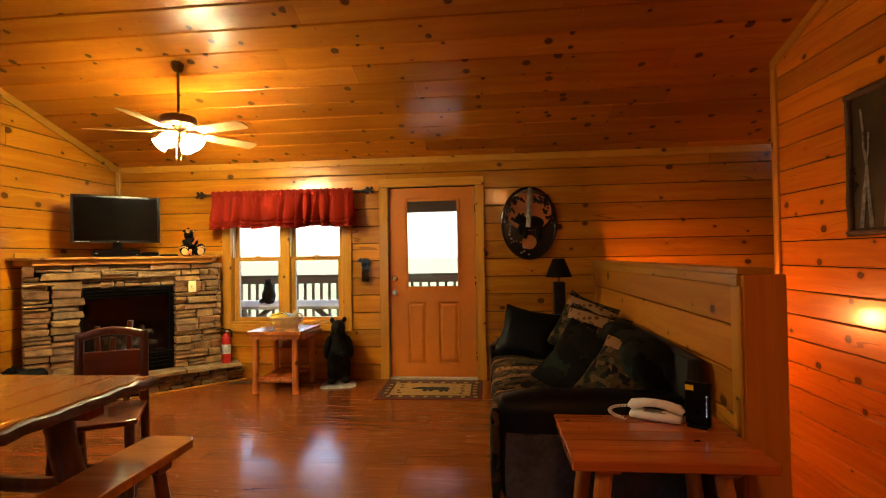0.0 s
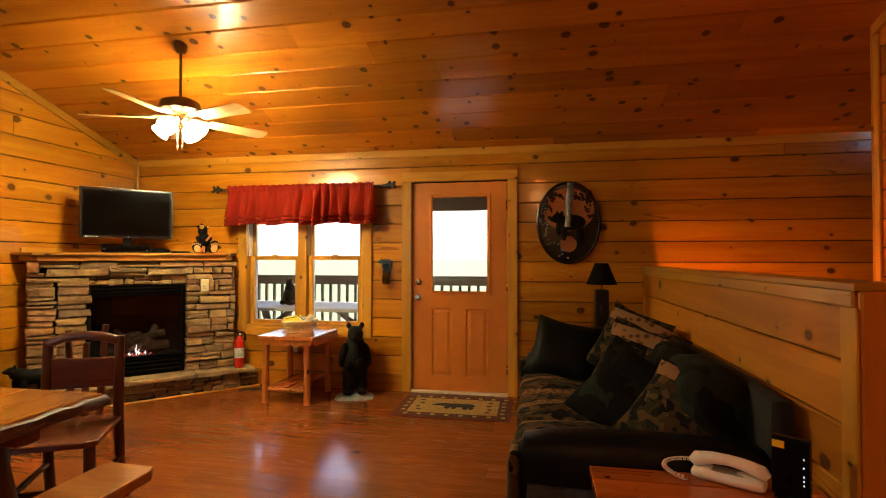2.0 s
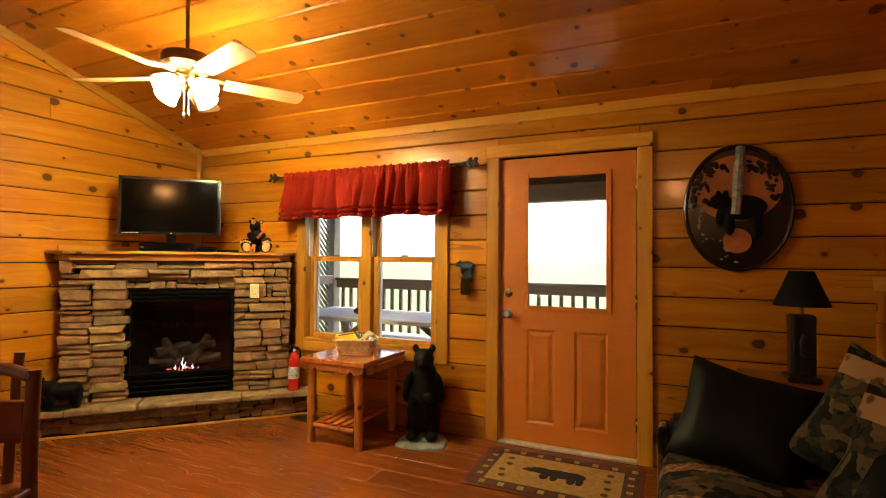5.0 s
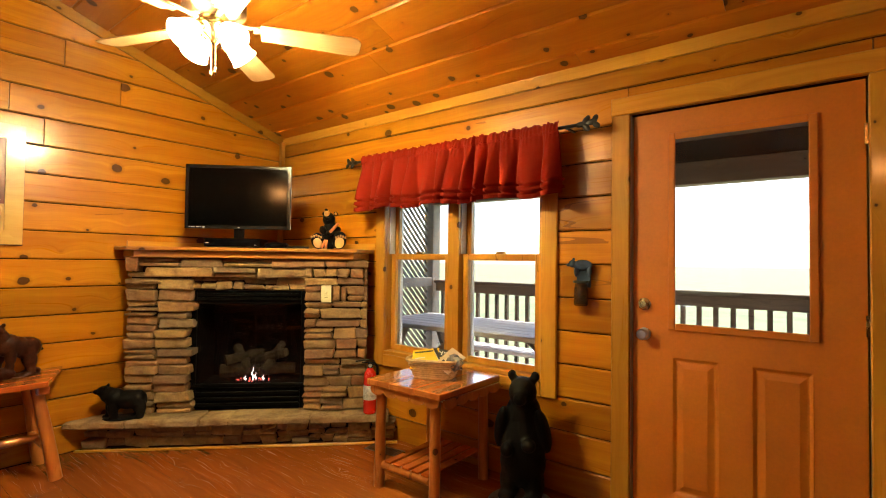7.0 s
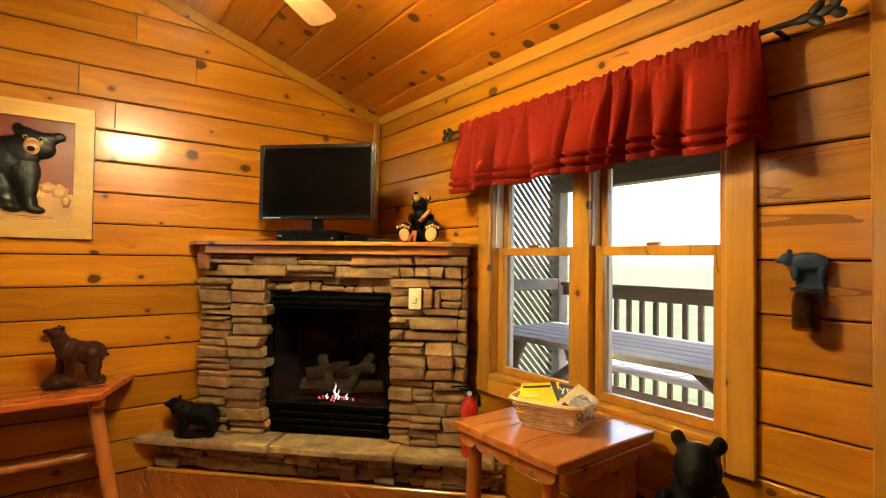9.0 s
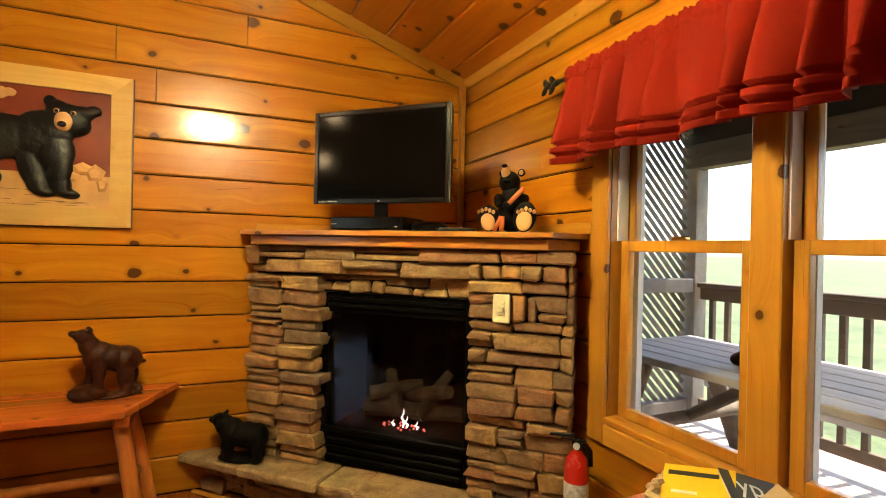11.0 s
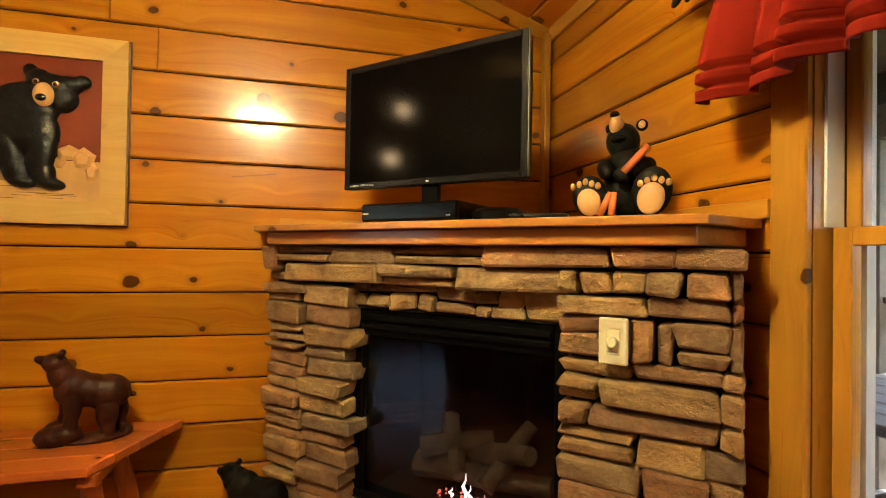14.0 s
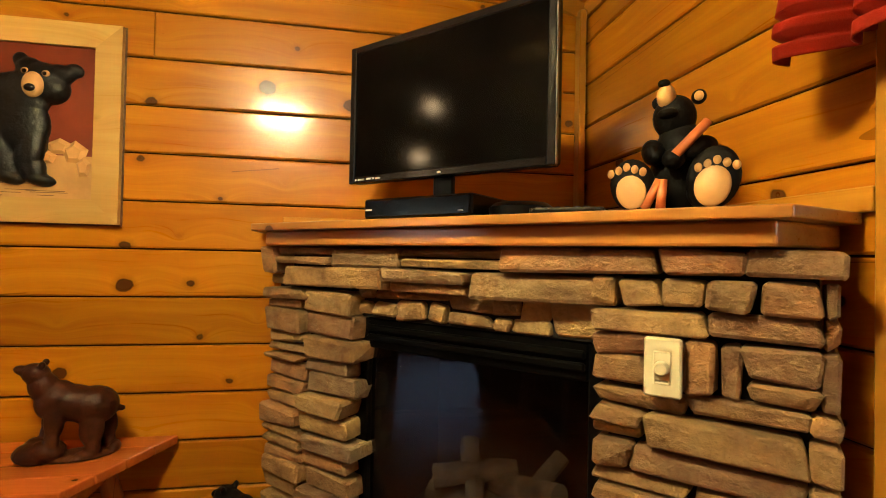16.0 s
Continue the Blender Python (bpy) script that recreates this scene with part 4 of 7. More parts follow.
def figure(name, blobs, mats, m, label, category, voxel=0.0, smooth=6, rods=()):
    """A carved figure made of rounded masses, one mesh. Each blob: centre, radii, turn, material."""
    bm = bmesh.new()
    for c, r, rot, k in blobs:
        vs = blob(bm, c, r, pose(0, 0, 0, *rot), 18, 12)
        for f in {f for v in vs for f in v.link_faces}:
            f.material_index = k
    for a, b, r0, r1, k in rods:
        vs = rod(bm, a, b, r0, r1, 12)
        for f in {f for v in vs for f in v.link_faces}:
            f.material_index = k
    me = bpy.data.meshes.new(name)
    bm.to_mesh(me)
    bm.free()
    for mt in mats:
        me.materials.append(mt)
    for f in me.polygons:
        f.use_smooth = True
    ob = add(name, me, None, m, label, category)
    if voxel:
        md = ob.modifiers.new("remesh", "REMESH")
        md.mode, md.voxel_size, md.use_smooth_shade = "VOXEL", voxel, True
        sm = ob.modifiers.new("smooth", "SMOOTH")
        sm.iterations, sm.factor = smooth, 0.5
    return ob


Z3 = (0, 0, 0)
black_fur = plain("black_carved_resin", (0.0028, 0.0026, 0.0026), 0.6, scale=60, relief=0.6, depth=0.004, spread=0.5)
dull(black_fur, 0.13)
brown_resin = plain("dark_brown_carved_wood", (0.042, 0.0108, 0.005), 0.42, scale=45, relief=0.6, depth=0.004, spread=0.5)
dull(brown_resin, 0.16)
cream = plain("cream_paint", (0.56, 0.31, 0.11), 0.45, spread=0.15)
orange_fish = plain("orange_paint", (0.62, 0.17, 0.05), 0.45, spread=0.2)


def walking_bear(k=1.0, head_up=0.0):
    """A stout bear on four legs facing -x, feet at z 0, about 0.26 long."""
    b = [((0.03, 0, 0.125), (0.10, 0.062, 0.062), Z3, 0), ((-0.045, 0, 0.138), (0.062, 0.058, 0.066), Z3, 0), ((0.085, 0, 0.118), (0.058, 0.06, 0.068), Z3, 0),
         ((-0.085, 0, 0.165 + head_up * 0.6), (0.048, 0.044, 0.05), (0, 45, 0), 0), ((-0.113, 0, 0.188 + head_up), (0.040, 0.038, 0.036), (0, 20, 0), 0), ((-0.152, 0, 0.185 + head_up * 1.3), (0.024, 0.018, 0.016), (0, 15, 0), 0),
         ((-0.095, 0.028, 0.222 + head_up), (0.009, 0.011, 0.013), Z3, 0), ((-0.095, -0.028, 0.222 + head_up), (0.009, 0.011, 0.013), Z3, 0)]
    for x, y, lean in ((-0.078, 0.032, -0.012), (-0.048, -0.034, 0.012), (0.078, 0.034, 0.010), (0.112, -0.034, 0.0)):
        b.append(((x, y, 0.078), (0.033, 0.028, 0.06), Z3, 0))
        b.append(((x + lean * 0.5, y, 0.034), (0.025, 0.023, 0.036), Z3, 0))
        b.append(((x + lean - 0.010, y, 0.012), (0.030, 0.022, 0.014), Z3, 0))
    return b


# bear sitting on the mantel with a rod
mb = [((0, 0, 0.085), (0.068, 0.06, 0.085), Z3, 0), ((0, -0.005, 0.155), (0.05, 0.048, 0.06), Z3, 0), ((-0.012, -0.012, 0.222), (0.046, 0.045, 0.05), Z3, 0), ((-0.024, -0.040, 0.262), (0.020, 0.024, 0.030), (35, 0, 0), 1), ((-0.026, -0.058, 0.288), (0.013, 0.012, 0.009), Z3, 0), ((-0.018, -0.05, 0.222), (0.022, 0.022, 0.012), Z3, 0),
      ((0.036, 0.0, 0.265), (0.016, 0.010, 0.017), Z3, 0), ((0.037, -0.008, 0.265), (0.010, 0.006, 0.011), Z3, 1), ((-0.05, 0.005, 0.265), (0.014, 0.010, 0.015), Z3, 0),
      ((-0.055, -0.06, 0.04), (0.036, 0.065, 0.036), Z3, 0), ((0.06, -0.06, 0.042), (0.038, 0.065, 0.038), Z3, 0),
      ((-0.075, -0.118, 0.058), (0.047, 0.017, 0.058), (0, -12, 0), 0), ((0.078, -0.118, 0.064), (0.049, 0.017, 0.064), (0, 10, 0), 0),
      ((-0.075, -0.130, 0.043), (0.031, 0.010, 0.038), (0, -12, 0), 1), ((0.078, -0.130, 0.047), (0.033, 0.010, 0.042), (0, 10, 0), 1),
      ((-0.05, -0.045, 0.14), (0.024, 0.05, 0.026), (30, 0, 20), 0), ((0.045, -0.045, 0.14), (0.024, 0.05, 0.026), (20, 0, -30), 0), ((0.0, -0.085, 0.115), (0.024, 0.02, 0.022), Z3, 0)]
for sx, tilt in ((-0.075, -12), (0.078, 10)):
    for k in range(5):
        mb.append(((sx + (k - 2) * 0.0165 + tilt * 0.0008, -0.131, 0.096 - abs(k - 2) * 0.006), (0.0075, 0.006, 0.0095), Z3, 1))
figure("bear_figurine", mb, [black_fur, cream, orange_fish], FIRE @ pose(1.15, 0.09, 1.3625) @ Matrix.Scale(1.0, 4), "seated black bear figurine with cream feet on the mantel", "figurine",
       rods=[((-0.05, -0.125, 0.006), (-0.02, -0.122, 0.066), 0.010, 0.009, 2), ((0.005, -0.098, 0.120), (0.062, -0.070, 0.190), 0.011, 0.010, 2), ((-0.018, -0.124, 0.006), (-0.014, -0.122, 0.066), 0.010, 0.009, 2)])

# small black bear on the hearth
b2 = walking_bear()
b2 = [(c, r, t, k) for c, r, t, k in b2] + [((0.0, 0.0, 0.008), (0.12, 0.065, 0.014), Z3, 0)]
figure("bear_statue", b2, [black_fur], FIRE @ pose(-0.175, -0.08, 0.207, 0, 0, 12) @ Matrix.Diagonal((1.0, 1.05, 1.0, 1)), "small black bear statue on the hearth", "statue", 0.006, 3)

# brown bear carving on the pine side bench
b3 = [((0.065, 0, 0.175), (0.078, 0.062, 0.068), Z3, 0), ((0.01, 0, 0.190), (0.085, 0.058, 0.062), (0, 14, 0), 0), ((-0.04, 0, 0.205), (0.062, 0.056, 0.068), (0, 25, 0), 0), ((-0.075, 0, 0.252), (0.045, 0.042, 0.058), (0, -25, 0), 0),
      ((-0.098, 0, 0.300), (0.042, 0.038, 0.036), (0, 25, 0), 0), ((-0.135, 0, 0.314), (0.026, 0.018, 0.016), (0, 25, 0), 0), ((-0.078, 0.028, 0.332), (0.011, 0.010, 0.013), Z3, 0), ((-0.078, -0.028, 0.332), (0.011, 0.010, 0.013), Z3, 0),
      ((0.095, 0.034, 0.105), (0.040, 0.028, 0.066), (0, -10, 0), 0), ((0.105, 0.036, 0.045), (0.024, 0.023, 0.045), Z3, 0), ((0.092, 0.036, 0.016), (0.036, 0.024, 0.015), Z3, 0), ((0.065, -0.034, 0.105), (0.038, 0.028, 0.066), Z3, 0), ((0.07, -0.036, 0.045), (0.024, 0.023, 0.045), Z3, 0), ((0.055, -0.036, 0.018), (0.036, 0.024, 0.016), Z3, 0),
      ((-0.055, 0.034, 0.145), (0.030, 0.026, 0.065), (0, 12, 0), 0), ((-0.068, 0.036, 0.09), (0.023, 0.022, 0.05), (0, 10, 0), 0), ((-0.04, -0.034, 0.145), (0.030, 0.026, 0.065), Z3, 0), ((-0.045, -0.036, 0.08), (0.023, 0.022, 0.05), Z3, 0),
      ((-0.085, 0.01, 0.032), (0.075, 0.065, 0.040), Z3, 0), ((-0.055, -0.02, 0.045), (0.05, 0.045, 0.030), (0, 20, 0), 0), ((-0.10, 0.03, 0.055), (0.03, 0.03, 0.022), Z3, 0), ((0.03, 0, 0.009), (0.115, 0.062, 0.014), Z3, 0), ((0.13, 0.01, 0.02), (0.02, 0.03, 0.02), Z3, 0), ((0.148, 0, 0.155), (0.012, 0.011, 0.011), Z3, 0)]
figure("bear_statue", b3, [brown_resin], pose(-4.12, 3.30, 0.576, 0, 0, 108) @ Matrix.Diagonal((0.95, 1.0, 0.95, 1)), "dark brown carved bear standing on rocks on the pine bench", "statue", 0.0045, 2)

# tall black bear standing by the door
tb = [((0, 0, 0.30), (0.135, 0.115, 0.21), Z3, 0), ((0, 0.01, 0.44), (0.115, 0.10, 0.13), Z3, 0), ((0, 0, 0.20), (0.145, 0.12, 0.14), Z3, 0), ((0, -0.02, 0.575), (0.088, 0.085, 0.082), Z3, 0), ((0, -0.10, 0.555), (0.04, 0.06, 0.036), Z3, 0), ((0, -0.155, 0.56), (0.016, 0.012, 0.012), Z3, 0),
      ((-0.072, 0.0, 0.655), (0.03, 0.018, 0.032), (0, -20, 0), 0), ((0.072, 0.0, 0.655), (0.03, 0.018, 0.032), (0, 20, 0), 0),
      ((-0.13, -0.03, 0.38), (0.045, 0.055, 0.13), (18, 12, 0), 0), ((0.13, -0.03, 0.38), (0.045, 0.055, 0.13), (18, -12, 0), 0), ((-0.075, -0.12, 0.29), (0.04, 0.05, 0.04), (-20, 0, 20), 0), ((0.06, -0.125, 0.325), (0.045, 0.045, 0.035), Z3, 0),
      ((-0.075, -0.02, 0.10), (0.065, 0.075, 0.10), Z3, 0), ((0.075, -0.02, 0.10), (0.065, 0.075, 0.10), Z3, 0), ((-0.08, -0.085, 0.045), (0.055, 0.075, 0.028), Z3, 0), ((0.08, -0.085, 0.045), (0.055, 0.075, 0.028), Z3, 0)]
figure("bear_statue", tb, [black_fur], pose(-1.70, 4.97, 0.012, 0, 0, 18) @ Matrix.Diagonal((0.86, 0.95, 1.0, 1)), "knee-high black bear statue standing upright on a stone base", "statue", 0.009, 4)
base = figure("statue_base", [((0, -0.03, 0.0), (0.185, 0.17, 0.03), Z3, 0), ((0.09, -0.12, 0.0), (0.09, 0.07, 0.026), Z3, 0), ((-0.1, -0.1, 0.0), (0.09, 0.08, 0.028), Z3, 0)], [plain("grey_stone_paint", (0.22, 0.23, 0.22), 0.6, scale=20, relief=0.5, spread=0.6, depth=0.008)], pose(-1.70, 4.97, 0.002, 0, 0, 18), "rough grey stone base under the bear statue", "statue base", 0.01, 2)

# ---- television and boxes on the mantel ----
tv = thing("television", "black flat-screen television switched off, on a stand on the mantel", "television", FIRE @ pose(0.50, 0.03, 1.3625))
part("housing", boxed((-0.363, 0.036, 0.138), (0.363, 0.075, 0.593), 0.008), black_gloss, tv)
part("bezel", frame_bm(-0.366, 0.366, 0.136, 0.596, 0.024, 0.022, 0.0355, 0.003), plain("gloss_bezel", (0.008, 0.008, 0.009), 0.18, spread=0.1), tv, "glossy black bezel")
m, n, l, b = material("dark_screen", 0.10, color=(0.002, 0.002, 0.002))
b.inputs["Specular IOR Level"].default_value = 0.2
part("screen", boxed((-0.343, 0.028, 0.158), (0.343, 0.0352, 0.574)), m, tv, "dark semi-matt screen")
part("side_strip", boxed((0.3662, 0.022, 0.140), (0.369, 0.035, 0.592)), plain("grey_edge", (0.12, 0.125, 0.12), 0.4), tv, "grey edge strip")
part("neck", boxed((-0.035, 0.05, 0.012), (0.035, 0.07, 0.16), 0.004), black_gloss, tv)
part("foot", prism([(-0.17, 0.01), (0.17, 0.01), (0.20, 0.06), (0.17, 0.16), (-0.17, 0.16), (-0.20, 0.06)], 0.0005, 0.014, 0.004), black_gloss, tv, "flat black stand")
pale_print = plain("pale_print", (0.6, 0.6, 0.6), 0.5)
for x, w, z in ((-0.335, 0.006, 0.147), (-0.322, 0.028, 0.147), (-0.285, 0.022, 0.148), (-0.258, 0.008, 0.148), (-0.245, 0.020, 0.147), (0.0, 0.012, 0.147)):
    part("mark", boxed((x, 0.0212, z - 0.003), (x + w, 0.0219, z + 0.003)), pale_print, tv)
rec = thing("cable_box", "flat black receiver box under the television", "receiver", FIRE @ pose(0.49, -0.04, 1.3625))
part("case", boxed((-0.19, 0.0, 0.006), (0.19, 0.24, 0.066), 0.004), black_gloss, rec)
part("front_panel", boxed((-0.185, -0.006, 0.010), (0.185, -0.0005, 0.062), 0.003), dull(plain("gloss_front", (0.003, 0.003, 0.004), 0.15), 0.2), rec, "glossy black front")
part("mark", boxed((-0.18, -0.0072, 0.030), (-0.155, -0.0064, 0.035)), pale_print, rec)
part("mark", boxed((0.15, -0.0072, 0.018), (0.165, -0.0064, 0.022)), pale_print, rec)
for x in (-0.16, 0.16):
    part("foot", boxed((x - 0.02, 0.03, 0.0005), (x + 0.02, 0.2, 0.0058)), black_gloss, rec)
router = thing("media_box", "small rounded black box beside the receiver", "box", FIRE @ pose(0.77, 0.06, 1.3625))
bm = bmesh.new()
lathe(bm, [(0.075, 0.0), (0.085, 0.008), (0.085, 0.03), (0.07, 0.042), (0.01, 0.046)], 24)
part("case", bm, black_gloss, router, "", True)
remote = thing("remote_control", "slim black remote control lying on the mantel", "remote", FIRE @ pose(0.93, -0.03, 1.3625, 0, 0, 12))
part("case", boxed((-0.085, -0.022, 0.0), (0.085, 0.022, 0.016), 0.006, 2), black_gloss, remote)
for k in range(6):
    part("button", boxed((-0.07 + k * 0.022, -0.012, 0.0162), (-0.058 + k * 0.022, 0.012, 0.0185), 0.001), plain("grey_rubber", (0.08, 0.08, 0.085), 0.6), remote)

# ---- log side table with a scalloped apron ----
table = thing("side_table", "small cedar log side table with scalloped apron under the window", "side table", pose(-2.205, 4.825, 0))
for k in range(3):
    part("top_board", boxed((-0.27 + k * 0.18, -0.285, 0.575), (-0.0915 + k * 0.18, 0.285, 0.612), 0.005), wood("cedar_top_%s" % "abc"[k], (0.58, 0.21, 0.05), (0.38, 0.10, 0.02), "YX", space="object", knots=0.4, rough=0.16, coat=0.8, vary=0.1), table)


def scallop(length, n, depth=0.05):
    pts = [(0, 0), (length, 0)]
    for i in range(n):
        for k in range(7):
            t = math.pi * k / 6
            pts.append((length - (i + 0.5 - 0.5 * math.cos(t)) * length / n, -depth * 0.45 - depth * 0.55 * math.sin(t)))
    bm = bmesh.new()
    f = bm.faces.new([bm.verts.new((x, 0, z)) for x, z in pts])
    r = bmesh.ops.extrude_face_region(bm, geom=[f])
    bmesh.ops.translate(bm, verts=[v for v in r["geom"] if isinstance(v, bmesh.types.BMVert)], vec=(0, 0.014, 0))
    return bm


part("apron", scallop(0.50, 5), log_wood, table, "scalloped apron", False, pose(-0.25, -0.272, 0.5745))
part("apron", scallop(0.52, 5), log_wood, table, "scalloped apron", False, pose(-0.254, 0.26, 0.5745, 0, 0, -90))
part("apron", scallop(0.52, 5), log_wood, table, "scalloped apron", False, pose(0.268, 0.26, 0.5745, 0, 0, -90))
for i, (x, y) in enumerate(((-0.232, -0.135), (0.155, -0.135), (-0.232, 0.235), (0.155, 0.235))):
    y = -0.225 if y < 0 else y
    x = -0.215 if x < 0 else 0.19
    bm = bmesh.new()
    rod(bm, (x, y, 0.0), (x * 0.98, y * 0.98, 0.5745), 0.031, 0.029, 12, 0.003, 6, 40 + i)
    part("leg", bm, log_wood, table, "round peeled log leg", True)
for yy in (-0.225, 0.235):
    bm = bmesh.new()
    rod(bm, (-0.185, yy, 0.125), (0.16, yy, 0.125), 0.022, n=10, wobble=0.002, rings=4)
    part("stretcher", bm, log_wood, table, "", True)
for k in range(5):
    part("slat", boxed((-0.165 + k * 0.068, -0.24, 0.1475), (-0.115 + k * 0.068, 0.25, 0.16), 0.004), slab_wood, table, "shelf slat")
outlet = thing("outlet", "ivory wall outlet behind the side table", "outlet", pose(-2.44, NORTH - 0.004, 0.40))
part("plate", boxed((-0.036, -0.006, -0.057), (0.036, 0.003, 0.057), 0.003), ivory, outlet)
for z in (-0.022, 0.022):
    part("socket", boxed((-0.014, -0.009, z - 0.014), (0.014, -0.0062, z + 0.014), 0.004), ivory, outlet)

# wicker basket with brochures
basket = thing("wicker_basket", "pale woven basket filled with brochures and a yellow directory", "basket", pose(-2.20, 4.82, 0.6125, 0, 0, 22) @ Matrix.Scale(1.14, 4))
wicker = plain("pale_wicker", (0.62, 0.44, 0.22), 0.6, spread=0.3, scale=40)
rings = 9
for i in range(rings):
    f = i / (rings - 1)
    a, b_, z = 0.095 + 0.035 * f, 0.065 + 0.03 * f, 0.006 + 0.088 * f
    pts = []
    nseg = 44
    for k in range(nseg + 1):
        t = 2 * math.pi * k / nseg
        c, s = math.cos(t), math.sin(t)
        rr = (abs(c) ** 5 + abs(s) ** 5) ** -0.2
        w = 1 + (0.03 if (k + i) % 2 else -0.03)
        pts.append((a * c * rr * w, b_ * s * rr * w, z))
    bm = bmesh.new()
    sweep(bm, pts, 0.0058 if i < rings - 1 else 0.009, 6, False)
    part("strand" if i < rings - 1 else "rim", bm, wicker, basket, "", True)
part("bottom", boxed((-0.085, -0.055, 0.0), (0.085, 0.055, 0.008), 0.003), wicker, basket)
for k in range(18):
    t = 2 * math.pi * k / 18
    c, s = math.cos(t), math.sin(t)
    rr = (abs(c) ** 5 + abs(s) ** 5) ** -0.2
    bm = bmesh.new()
    rod(bm, (0.095 * c * rr, 0.065 * s * rr, 0.004), (0.13 * c * rr, 0.095 * s * rr, 0.096), 0.003, n=5)
    part("stake", bm, wicker, basket)
yellow = plain("yellow_cover", (0.78, 0.52, 0.02), 0.35, spread=0.08)
dark_cover = plain("dark_cover", (0.03, 0.032, 0.035), 0.3)
def booklet(mat, m, label, w=0.10, h=0.15, marks=()):
    ob = thing("brochure", label, "brochure", m)
    part("pages", boxed((-w + 0.003, -h + 0.003, 0.0), (w - 0.003, h - 0.003, 0.008), 0.001), plain("page_edges", (0.7, 0.68, 0.6), 0.7), ob)
    part("cover", boxed((-w, -h, 0.0085), (w, h, 0.010), 0.0006), mat, ob)
    for x, y, a, c, mt in marks:
        part("print", boxed((x, y, 0.0102), (x + a, y + c, 0.0109)), mt, ob)
    return ob


BK = basket.matrix_basis
pale_print2 = plain("white_print", (0.8, 0.8, 0.78), 0.5)
vp = booklet(dark_cover, BK @ pose(0.055, 0.03, 0.085, 22, 14, 40), "dark glossy directory with pale lettering in the basket", 0.06, 0.085, [(-0.05, -0.07, 0.03, 0.06, yellow)])
booklet(yellow, BK @ pose(-0.05, -0.005, 0.085, 24, -8, 10), "yellow directory leaning in the basket", 0.07, 0.08, [(-0.06, 0.05, 0.1, 0.012, dark_cover), (-0.05, 0.0, 0.05, 0.008, pale_print2)])
booklet(plain("tan_cover", (0.62, 0.5, 0.33), 0.4), BK @ pose(0.085, -0.02, 0.085, 30, 30, -10), "tan leaflet leaning in the basket", 0.045, 0.075, [(-0.03, -0.04, 0.06, 0.02, dark_cover)])
m_, n_, l_, b_ = material("clear_wrap", 0.12, color=(0.9, 0.9, 0.9))
b_.inputs["Transmission Weight"].default_value = 0.7
bm = bmesh.new()
blob(bm, (0.11, -0.03, 0.085), (0.04, 0.05, 0.04), None, 12, 8)
rnd = random.Random(2)
for v in bm.verts:
    v.co += Vector((rnd.uniform(-1, 1), rnd.uniform(-1, 1), rnd.uniform(-1, 1))) * 0.009
wrap = tagged(part("plastic_wrap", bm, m_, None, "", False, BK), "crumpled clear plastic wrap in the basket", "wrapper")
txt = bpy.data.curves.new("letters", "FONT")
txt.body, txt.size, txt.extrude = "yp", 0.06, 0.0004
txt.materials.append(pale_print2)
lob = new("lettering", txt)
lob.parent = vp
lob.matrix_basis = pose(-0.035, 0.03, 0.0112)

# fire extinguisher on the hearth
ext = thing("fire_extinguisher", "small red fire extinguisher standing on the hearth", "fire extinguisher", FIRE @ pose(1.462, -0.085, 0.207))
red_paint = plain("red_enamel", (0.55, 0.02, 0.012), 0.25, coat=0.4, spread=0.1)
bm = bmesh.new()
lathe(bm, [(0.038, 0.0), (0.045, 0.008), (0.046, 0.25), (0.040, 0.285), (0.022, 0.308), (0.018, 0.32)], 22)
part("cylinder", bm, red_paint, ext, "", True)
bm = bmesh.new()
lathe(bm, [(0.0466, 0.10), (0.0467, 0.20)], 22, None, False)
part("label_wrap", bm, plain("white_label", (0.7, 0.7, 0.68), 0.4, second=(0.3, 0.3, 0.3), scale=60), ext, "white instruction label")
bm = bmesh.new()
lathe(bm, [(0.016, 0.32), (0.019, 0.325), (0.019, 0.35), (0.012, 0.358)], 14)
box(bm, (-0.06, -0.008, 0.352), (0.035, 0.008, 0.36), 0.002)
box(bm, (-0.065, -0.009, 0.368), (0.03, 0.009, 0.378), 0.003, pose(0, 0, 0, 0, -6))
part("valve_lever", bm, black_gloss, ext, "black squeeze lever")
bm = bmesh.new()
sweep(bm, [(0.01, -0.01, 0.345), (0.035, -0.02, 0.35), (0.05, -0.02, 0.33), (0.052, -0.012, 0.27)], [0.007, 0.008, 0.009, 0.011], 8)
part("nozzle", bm, black_gloss, ext, "", True)
bm = bmesh.new()
lathe(bm, [(0.013, 0), (0.013, 0.008)], 14, pose(0, -0.018, 0.338, 90))
part("gauge", bm, pale_print, ext, "round gauge")

# floor vent
vent = thing("floor_vent", "brown metal floor register beside the hearth", "vent", pose(-2.75, 4.99, 0.0005, 0, 0, 8))
vent_mat = plain("bronze_vent", (0.07, 0.04, 0.025), 0.4, 0.5)
part("rim", frame_bm(-0.15, 0.15, -0.055, 0.055, 0.014, 0.0, 0.005, 0.001), vent_mat, vent, "", False, pose(0, 0, 0.0055, -90))
for k in range(13):
    part("slat", boxed((-0.13 + k * 0.0205, -0.04, 0.0), (-0.12 + k * 0.0205, 0.04, 0.0045)), vent_mat, vent)

